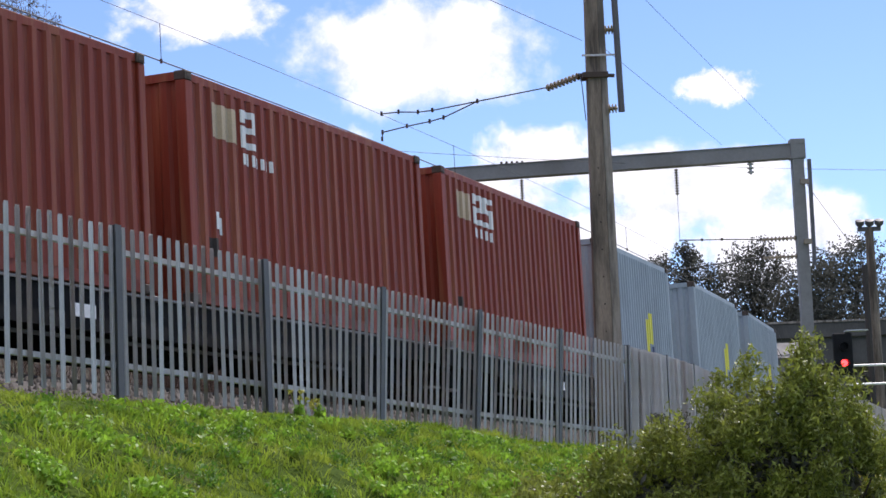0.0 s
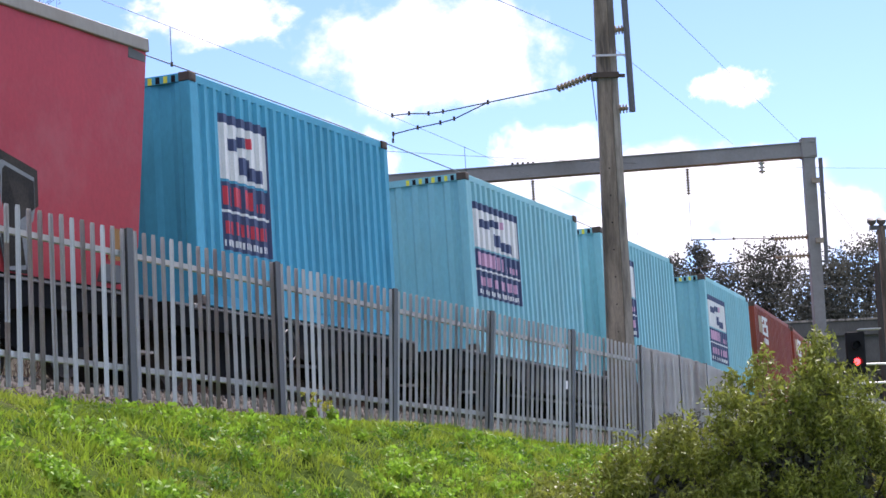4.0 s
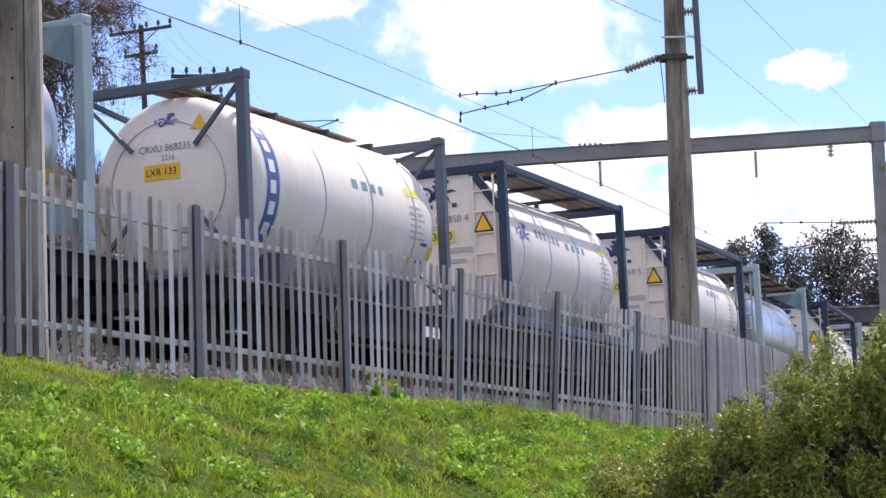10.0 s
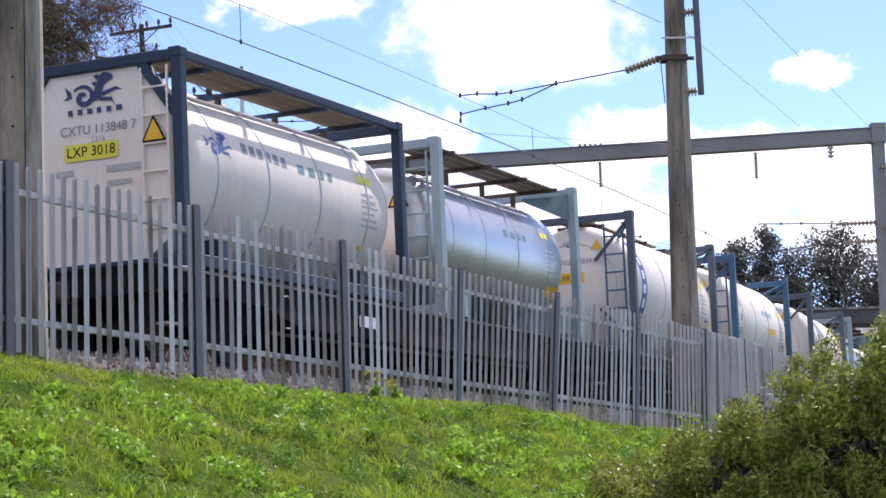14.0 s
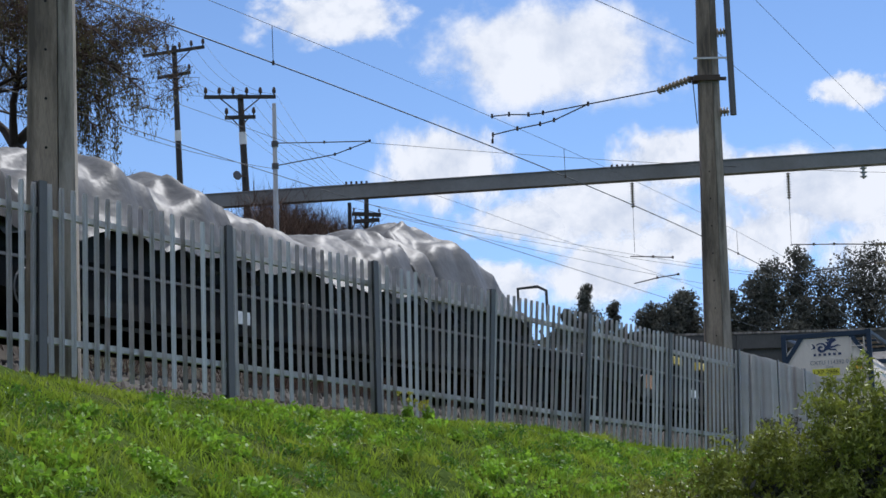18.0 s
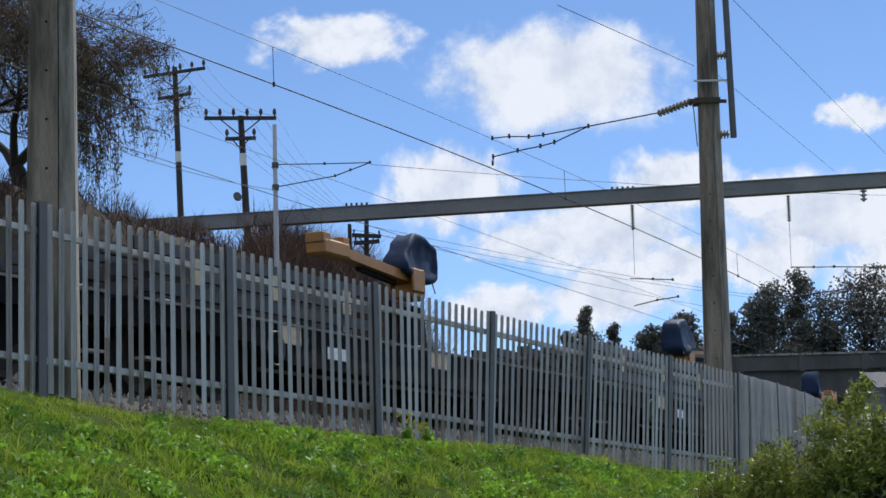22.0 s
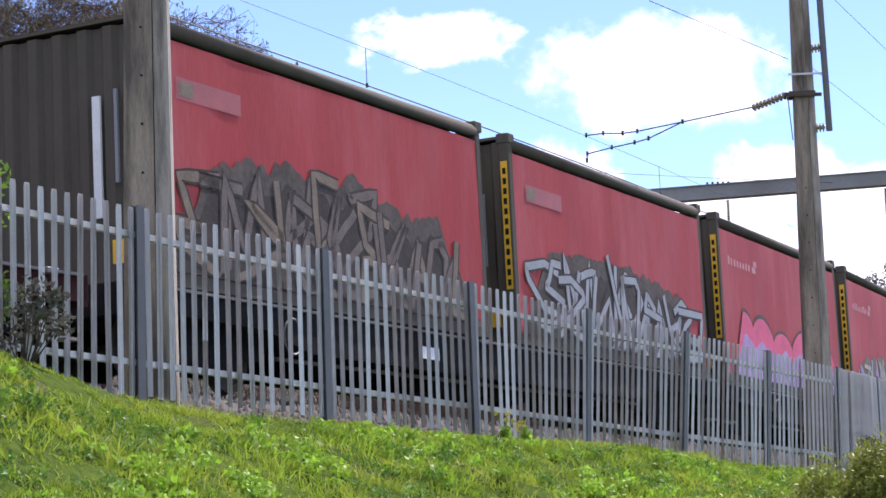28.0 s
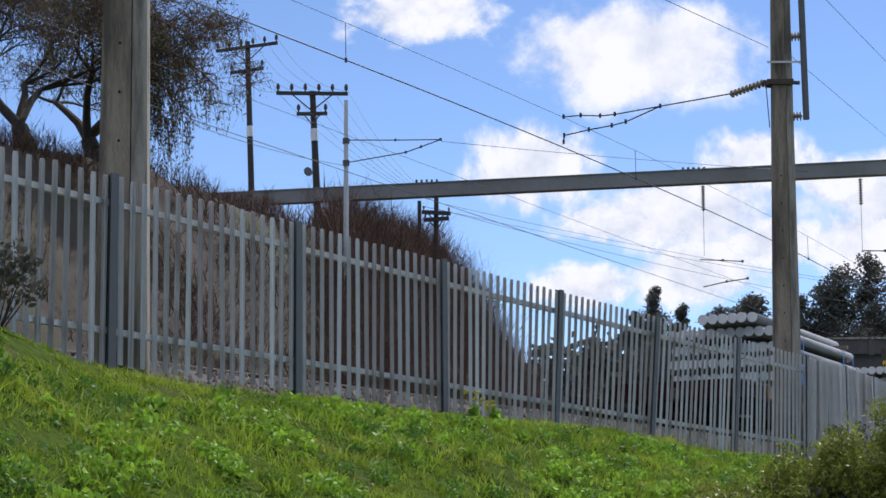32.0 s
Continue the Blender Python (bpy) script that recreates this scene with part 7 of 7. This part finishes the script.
def end_signs(c, code, plate_text, plate_mat, horse=True, zz=1.75, emblem=LOGO_NAVY, domed=False):
    """Marks on a tank container's rear end."""
    x = -3.029 + (0.062 if not domed else 0.135)
    e = pose(x, 0, 0, 0, 0, -90)
    lettering(code, 0.155 if not domed else 0.125, LOGO_GREY, c, e @ pose(0.05, -0.008, zz), "code")
    part("plate_label", plain_end([(-0.42, zz - 0.36, 0.32, zz - 0.16)] if not domed else [(-0.30, zz - 0.40, 0.22, zz - 0.20)]), plate_mat, c, at=e @ pose(0, -0.003, 0))
    lettering(plate_text, 0.17 if not domed else 0.125, BLACK, c, e @ pose(-0.05, -0.014, zz - (0.26 if not domed else 0.30)), "plate_lettering")
    lettering("2216", 0.10, LOGO_GREY, c, e @ pose(0.05, -0.008, zz - 0.125), "type_code")
    if domed:
        part("warning_triangle", sheet([(0.34, -0.006, zz + 0.20), (0.58, -0.006, zz + 0.20), (0.46, -0.006, zz + 0.41)], [(0, 1, 2)]), LABEL_AMBER, c, at=e)
    if horse:
        ring = bmesh.new()
        for q in swirl(0.0, zz + 0.42, 0.5):
            ring.faces.new([ring.verts.new((a, -0.006, b)) for a, b in q])
        if not domed:
            part("emblem_lettering", plain_end(bars(-0.36, zz + 0.19, 0.8, 0.07, 6, random.Random(3), 0.6)), emblem, c, at=e)
        if domed:
            bmesh.ops.transform(ring, matrix=pose(0, 0, zz + 0.33) @ Matrix.Scale(0.45, 4) @ pose(0, 0, -zz - 0.40), verts=ring.verts)
        part("emblem", ring, emblem, c, at=e)
    if domed:
        for ob in c.children:
            if ob.name.split(".")[0] in ("emblem", "code", "plate_label", "plate_lettering", "type_code", "warning_triangle"):
                on_dome(ob)


W_LABEL = "white tank container in a dark blue frame with top walkway"
t_y = tank_container("plate", -76.55, "white tank container with a red roundel in a yellow frame", YELLOW, "yellow_tank")
end_signs(t_y, "EURU 115620 2", "", TANK_WHITE, horse=False, zz=2.05)
e = pose(-3.029 + 0.062, 0, 0, 0, 0, -90)
rr = bmesh.new()
bmesh.ops.create_circle(rr, cap_ends=True, segments=24, radius=0.23, matrix=pose(-0.30, -0.006, 1.16, 90))
part("red_roundel", rr, LOGO_RED, t_y, at=e)
part("roundel_sign", sheet([(a, -0.009, b) for q in ring_sign(-0.30, 1.20, 0.09, 0.014) for a, b in q], [tuple(range(4 * i, 4 * i + 4)) for i in range(19)]), LOGO_WHITE, t_y, at=e)
part("roundel_lettering", plain_end([(-0.42, 1.02, -0.18, 1.05)]), LOGO_WHITE, t_y, at=e @ pose(0, -0.003, 0))
for k in range(3):
    part("end_marking", plain_end([(-0.55, 1.78 - 0.13 * k, -0.25, 1.83 - 0.13 * k), (0.0, 1.78 - 0.13 * k, 0.18, 1.83 - 0.13 * k)]), FAINT, t_y, at=e)
part("warning_triangle", sheet([(0.22, -0.007, 1.45), (0.56, -0.007, 1.45), (0.39, -0.007, 1.74)], [(0, 1, 2)]), LABEL_AMBER, t_y, at=e)
STEEL_LABEL = "polished steel tank container in pale grey end frames"
for u in (-85.8, -103.0, -137.5, -171.45):
    tank_container("steel", u, STEEL_LABEL, PALE_GREY, "steel")
for u, mk, code, plate in ((-93.55, "horse", "CXTU 113868 8", "LXP 3032"), (-110.65, "band", "CXTU 100759 5", "LXP 8034"), (-119.8, "horse", "CXTU 113850 4", "LXP 3020"),
                           (-178.7, "horse", "CXTU 113848 7", "LXP 3018"), (-189.1, "plain", "CXTU 114392 0", "LXP 2986")):
    end_signs(tank_container("plate", u, W_LABEL, NAVY, mk), code, plate, LABEL_YELLOW)
for u, mk, code, plate, fr in ((-128.15, "band", "CRXU 868235 3", "LXR 133", SLATE), (-145.2, "band", "CRXU 868201 3", "LXR 158", SLATE), (-154.5, "letters", "CRXU 868230 1", "LXR 120", STEEL_BLUE),
                               (-162.3, "band", "CRXU 868234 8", "LXR 118", SLATE)):
    end_signs(tank_container("dome", u, "white domed tank container in an open braced frame", fr, mk, ladder=fr is STEEL_BLUE or u == -162.3), code, plate, LABEL_AMBER, domed=True, emblem=LOGO_BLUE)

for a, b in ((22.6, 38.0), (4.9, 21.4), (-12.0, 4.75), (-28.2, -12.2), (-45.0, -29.6), (-54.1, -46.6), (-94.4, -78.9), (-111.5, -96.1), (-129.0, -112.8), (-146.0, -130.6), (-163.2, -147.6), (-179.5, -164.6), (-197.5, -182.0)):
    flat_wagon(a, b)
empty = flat_wagon(-216.0, -199.0, "empty flat wagon with yellow end stops", plates=(-2.9, -1.2, 2.5))
part("side_plate", box(-5.3, -1.262, 0.60, -4.7, -1.24, 0.84, bevel=0.004), ORANGE, empty, "scuffed orange plate")


TARP_SILVER = material("silver_grey_tarpaulin", (0.118, 0.116, 0.115), 0.5, 0.0, vary=0.25, scale=2, fine=9, bump=0.5, dirt=(0.09, 0.09, 0.092), dirt_amount=0.5, spec=0.22)
TARP_BLUE = material("dark_blue_tarpaulin", (0.022, 0.036, 0.078), 0.6, 0, vary=0.25, scale=3, fine=14, bump=0.3, spec=0.25)
RAIL_LOAD = material("stacked_rusty_rail", (0.055, 0.05, 0.05), 0.6, 0.3, vary=0.3, scale=2, fine=20, bump=0.2, random_object=0.3)
PIPE = material("grey_spun_concrete", (0.27, 0.265, 0.265), 0.6, 0.0, vary=0.12, scale=2, fine=30, bump=0.15, dirt=(0.20, 0.19, 0.18), dirt_amount=0.5)
PIPE_END = material("white_pole_end", (0.72, 0.72, 0.70), 0.7, vary=0.08, bump=0.05)
STRAP = material("blue_lashing_strap", (0.05, 0.22, 0.62), 0.6, vary=0.1, bump=0)
flat_wagon(-77.9, -69.5)
flat_wagon(-69.0, -54.5, "grimy underframe of the red high-sided wagon")


def tarped_load():
    """A long uneven load under overlapping silver tarpaulins: each slopes gently to the rear and drops sharply in front."""
    c = thing("tarped_load", "long uneven load under creased silver-grey tarpaulins", "tarpaulin load")
    mid = -225.5
    covers = [[(-234.0, 1.2), (-233.2, 1.9), (-231.9, 2.0), (-231.0, 2.15), (-230.5, 1.85), (-230.2, 1.3)],
              [(-231.3, 1.9), (-230.3, 2.25), (-229.2, 2.40), (-228.75, 2.5), (-228.4, 2.44), (-227.7, 2.09), (-227.25, 1.4)],
              [(-228.4, 1.9), (-228.0, 2.24), (-227.4, 2.38), (-226.98, 2.49), (-226.65, 2.34), (-226.3, 1.88), (-226.1, 1.2)],
              [(-226.7, 2.0), (-226.25, 2.18), (-225.9, 2.19), (-225.2, 2.14), (-224.5, 2.08), (-224.1, 1.85), (-223.9, 1.3)],
              [(-224.4, 1.9), (-223.8, 2.10), (-223.1, 2.12), (-222.4, 2.18), (-221.9, 2.0), (-221.5, 1.4)],
              [(-222.9, 2.05), (-222.4, 2.28), (-221.7, 2.43), (-221.3, 2.36), (-220.7, 2.15), (-220.3, 1.5)],
              [(-221.6, 2.2), (-220.7, 2.58), (-219.7, 2.61), (-219.0, 2.48), (-218.6, 2.28), (-218.2, 1.95), (-218.0, 1.1)]]
    ny = 40
    for q, key in enumerate(covers):
        u0, u1 = key[0][0], key[-1][0]
        nx = int((u1 - u0) / 0.055)
        peak, crest = max(key, key=lambda k: k[1])
        bm = bmesh.new()
        rows = []
        for i in range(nx + 1):
            u = u0 + (u1 - u0) * i / nx
            top = float(np.interp(u, [k[0] for k in key], [crest - 1.35 * (crest - k[1]) for k in key])) - DECK
            row = []
            for j in range(ny + 1):
                f = -1 + 2 * j / ny
                sh = 1 - abs(f) ** 1.6
                ang = math.atan2(f * 1.3 + 0.3, (u - peak) * 0.8)
                fan = (ang * 0.75 + 1.6 * noise.noise((u * 0.5, f * 0.8, q * 3.7))) % 1.0
                far = min(1.0, 1.1 * math.hypot(f, u - peak))
                c1 = noise.voronoi((u * 1.1 + 0.5 * f, f * 1.7 - 0.3 * u, q * 1.3))[0]
                c2 = noise.voronoi((u * 2.9 - f, f * 3.6 + u, q * 2.1))[0]
                fold = 0.15 * far * (abs(fan * 2 - 1) - 0.5) + 0.22 * (c1[0] - 0.35) * min(1.0, 0.3 + far) + 0.055 * (c2[1] - c2[0])
                z = 0.1 + max(0.05, (top - 0.1) * (0.5 + 0.5 * sh) * (0.3 + 0.7 * min(1, (1 - abs(f)) * 4)) + fold * 0.9)
                row.append(bm.verts.new((u - mid, f * (1.2 - 0.02 * (q % 2)) + 0.25 * fold * (1 if f > 0 else -1), z)))
            rows.append(row)
        for a, b in zip(rows, rows[1:]):
            for j in range(ny):
                bm.faces.new((a[j], a[j + 1], b[j + 1], b[j]))
        part("tarpaulin", bm, TARP_SILVER if q else BLACK, c, "" if q else "black tarpaulin over the end of the load", smooth=True)
    part("covered_load", box(-8.2, -0.95, 0.0, 8.0, 0.95, 0.55, bevel=0.1), BLACK, c, "dark covered load")
    part("hoop", cable("hoop", [(8.3, -1.1, 0.0), (8.3, -1.1, 0.9), (8.32, -0.95, 0.98), (8.35, -0.6, 0.98), (8.35, -0.6, 0.0)], 0.025).data, None, c)
    return riding(c, mid, DECK)


tarped_load()
for o in [o for o in scene.objects if o.name.startswith("hoop") and o.parent is None]:
    bpy.data.objects.remove(o)
flat_wagon(-234.2, -215.6, "dark flat wagon under a tarped load", group="loaded wagons")


def rail_stack(u0, u1, seed, top):
    """Bundled rails on a wagon."""
    L = u1 - u0
    c = thing("rail_stack", "dark stack of bundled rails with timber spacers", "rail stack", "rail stacks")
    rng = random.Random(seed)
    z = 0.02
    k = 0
    while z + DECK < top:
        part("spacer", box(-L / 2 + 1.0, -1.1, z, -L / 2 + 1.15, 1.1, z + 0.08), BOARD, c)
        part("spacer", box(L / 2 - 1.15, -1.1, z, L / 2 - 1.0, 1.1, z + 0.08), BOARD, c)
        z += 0.08
        e = rng.uniform(-0.15, 0.15)
        for y in np.linspace(-1.08, 0.98, 6):
            part("rail", box(-L / 2 + 0.2 + e, y, z, L / 2 - 0.2 + e, y + 0.09, z + 0.14), RAIL_LOAD, c)
        z += 0.14
        k += 1
    for i in range(3):
        x = -L / 2 + L * (0.2 + 0.3 * i)
        part("tag", box(x, -1.14, 0.25, x + 0.22, -1.12, 0.55), LOGO_BUFF, c)
    return riding(c, (u0 + u1) / 2, DECK)


def loader(u_left, forward, seed):
    """A wagon crane with its cab wrapped in a blue tarpaulin and its orange boom laid down."""
    c = thing("wagon_crane", "small orange wagon crane with its cab wrapped in blue tarpaulin", "crane", "wagon cranes")
    rng = random.Random(seed)
    side = [(-0.50, 1.30), (-0.53, 1.55), (-0.52, 1.78), (-0.30, 1.87), (-0.05, 1.92), (0.14, 1.92), (0.32, 1.80), (0.48, 1.63), (0.60, 1.46), (0.57, 1.34), (0.32, 1.27), (0.05, 1.23), (-0.28, 1.21)]
    bm = bmesh.new()
    rows = []
    for y, k in ((-0.17, 0.55), (-0.19, 0.86), (-0.16, 1.0), (-0.06, 1.03), (0.06, 1.03), (0.16, 1.0), (0.19, 0.86), (0.17, 0.55)):
        row = []
        for x, z in side:
            v = Vector((0.02 + (x - 0.02) * (0.6 + 0.4 * k), y * (1.15 if z < 1.6 else 0.95), 1.55 + (z - 1.55) * k))
            v += Vector((noise.noise(v * 3.1 + Vector((seed, 0, 0))), noise.noise(v * 2.6 + Vector((9, seed, 0))), noise.noise(v * 3.3 + Vector((0, 4, seed))))) * 0.055
            row.append(bm.verts.new(v))
        rows.append(row)
    for a, b in zip(rows, rows[1:]):
        for i in range(len(side)):
            bm.faces.new((a[i], a[(i + 1) % len(side)], b[(i + 1) % len(side)], b[i]))
    bm.faces.new(rows[0][::-1])
    bm.faces.new(rows[-1])
    bmesh.ops.triangulate(bm, faces=[f for f in bm.faces if len(f.verts) > 4])
    bmesh.ops.subdivide_edges(bm, edges=bm.edges[:], cuts=2, use_grid_fill=True, smooth=0.35)
    for v in bm.verts:
        near = noise.voronoi(v.co * 3.4 + Vector((seed * 2, 0, 0)))[0]
        v.co += Vector((0, 0.07 * (near[0] - 0.4), 0.03 * (near[1] - near[0])))
    part("wrapped_cab", bm, TARP_BLUE, c, "dark blue tarpaulin tied round the cab", smooth=True)
    part("cord", rod((-0.45, -0.2, 1.25), (-0.75, -0.3, 1.15), 0.012, sides=4), BLACK, c)
    part("cord", rod((-0.5, 0.1, 1.3), (-0.62, 0.1, 1.12), 0.01, sides=4), BLACK, c)
    # pedestal in the near-black wagon colour, orange only from the slew head up
    part("pedestal", box(-0.12, -0.16, 0.0, 0.26, 0.16, 0.85, bevel=0.04), WAGON, c, "dark pedestal")
    part("slew_head", box(-0.12, -0.18, 0.95, 0.3, 0.18, 1.22, bevel=0.05), ORANGE, c)
    part("boom_foot", box(-0.02, -0.22, 1.05, 0.4, -0.17, 1.40, bevel=0.02), ORANGE, c)
    part("boom_foot", box(-0.02, 0.17, 1.05, 0.4, 0.22, 1.40, bevel=0.02), ORANGE, c)
    part("boom", bar((0.2, 0, 1.27), (2.4, 0, 1.40), 0.2, 0.14), ORANGE, c)
    part("boom_rib", bar((0.4, -0.104, 1.25), (2.3, -0.104, 1.36), 0.006, 0.05), IRON, c, "rust-streaked web")
    part("boom_head", box(2.3, -0.15, 1.30, 3.1, 0.15, 1.52, bevel=0.03), ORANGE, c)
    part("boom_bracket", box(2.3, -0.13, 1.50, 2.5, 0.13, 1.60, bevel=0.01), ORANGE, c)
    part("boom_bracket", box(2.88, -0.14, 1.46, 3.12, 0.14, 1.60, bevel=0.01), ORANGE, c)
    part("boom_decal", box(2.0, -0.112, 1.32, 2.28, -0.105, 1.44), LOGO_WHITE, c)
    part("boom_ram", rod((0.5, -0.05, 1.18), (1.7, -0.05, 1.26), 0.045, sides=8), BLACK, c)
    part("hose", rod((0.3, -0.1, 1.37), (2.4, -0.1, 1.49), 0.016, sides=6), BLACK, c)
    for x in (0.0, 0.45):
        part("hydraulic_ram", rod((x - 0.15, -0.25, 0.3), (x - 0.1, -0.22, 0.95), 0.04, sides=8), WAGON, c)
    c["forward"] = 1 if forward else -1
    if not forward:
        for o in c.children:
            o.matrix_basis = pose(0, 0, 0, 0, 0, 180) @ o.matrix_basis
    return riding(c, u_left + 0.85 if forward else u_left + 0.75, DECK)


for i, (ul, fw) in enumerate(((-240.6, True), (-254.94, True), (-268.5, False), (-283.1, True), (-297.2, True), (-310.0, True))):
    loader(ul, fw, i + 1)
for i, b in enumerate((-235.2, -249.6, -264.0, -277.8, -291.8, -304.9)):
    a = (-249.2, -263.6, -277.4, -291.4, -304.5, -315.8)[i]
    flat_wagon(a, b, "dark flat wagon carrying bundled rails and a small crane", group="rail wagons", plates=(-3.2, 1.1), plate_mat=LOGO_BUFF)
    lu = ((-240.6, -254.94, -268.5, -283.1, -297.2, -310.0)[i])
    rail_stack(a + 0.3, lu - 0.5 if i not in (2, 5) else lu - 2.6, i, 1.5)
flat_wagon(-333.8, -317.1, "dark flat wagon under curtain-sided containers", group="container wagons")
flat_wagon(-351.0, -334.1, "dark flat wagon under curtain-sided containers", group="container wagons")


def pole_load(u_rear, u_front, seed):
    """Layers of spun concrete poles, painted white at their ends, lashed with blue straps."""
    L = u_front - u_rear
    c = thing("pole_load", "stacked grey concrete poles with white ends and blue straps", "pole load", "pole loads")
    rng = random.Random(seed)
    r = 0.1
    z = 0.15
    shaft = {}
    for k in range(5):
        n = 11 if k < 4 else 6
        part("timber_bearer", box(-L / 2 + 0.9, -1.15, z - 0.075, -L / 2 + 1.05, 1.15, z), BOARD, c)
        part("timber_bearer", box(L / 2 - 1.05, -1.15, z - 0.075, L / 2 - 0.9, 1.15, z), BOARD, c)
        zc = z + r - (0.05 if k == 4 else 0)
        x_off = (0.0, -0.1, 0.05, -0.2, -0.6)[k]
        y0 = -1.0 if k < 4 else -0.78
        for i in range(n):
            y = y0 + i * 0.192
            e = rng.uniform(-0.05, 0.05)
            if "m" not in shaft:
                shaft["m"] = link("pole", rod((-L / 2, 0, 0), (L / 2, 0, 0), r, r * 0.96, 14), PIPE, True)
                shaft["e"] = link("pole_end", rod((-0.03, 0, 0), (0, 0, 0), r * 0.98, sides=14), PIPE_END)
            p = part("pole", shaft["m"], None, c, at=pose(x_off + e, y, zc))
            part("pole_end", shaft["e"], None, p, at=pose(-L / 2 - 0.001, 0, 0))
        z = zc + r + 0.085
    for x in (-L / 2 + 0.75, -L / 2 + 1.7, L / 2 - 1.6, L / 2 - 0.7):
        zt = z - 0.074
        part("strap", box(x, -1.19, 0.0, x + 0.06, -1.185, zt - 0.4), STRAP, c, "blue lashing strap")
        part("strap", bar((x + 0.03, -1.187, zt - 0.4), (x + 0.03, -0.7, zt), 0.06, 0.006), STRAP, c, "blue lashing strap")
        part("strap", box(x, -0.7, zt, x + 0.06, 0.75, zt + 0.005), LOGO_WHITE, c, "pale lashing strap")
    for x in (-L / 2 + 1.2, L / 2 - 1.3):
        g = box(x, -1.2, 0.15, x + 0.35, -1.19, 0.55)
        part("bunched_strap", g, STRAP, c, "bunched blue strap")
    return riding(c, (u_rear + u_front) / 2, DECK)


pole_load(-361.35, -354.5, 1)
pole_load(-375.42, -368.57, 2)
flat_wagon(-364.8, -351.6, "dull red flat wagon carrying concrete poles", mat=WAGON_RED, group="pole wagons", plates=(-4.6, 2.4), plate_mat=ORANGE)
flat_wagon(-378.6, -365.2, "dull red flat wagon carrying concrete poles", mat=WAGON_RED, group="pole wagons", plates=(-4.6, 2.4), plate_mat=ORANGE)


# ---- what moves ----
def motions():
    for ob, u, up in MOVING:
        walk(ob, [(t, line(u + travelled(t), 0, up)) for t in range(0, 33)])
    for ob, x, y, z in DRIFTING:
        walk(ob, [(t, pose(x + (t - 13) * 1.4, y, z)) for t in (0, 16, 32)])


motions()
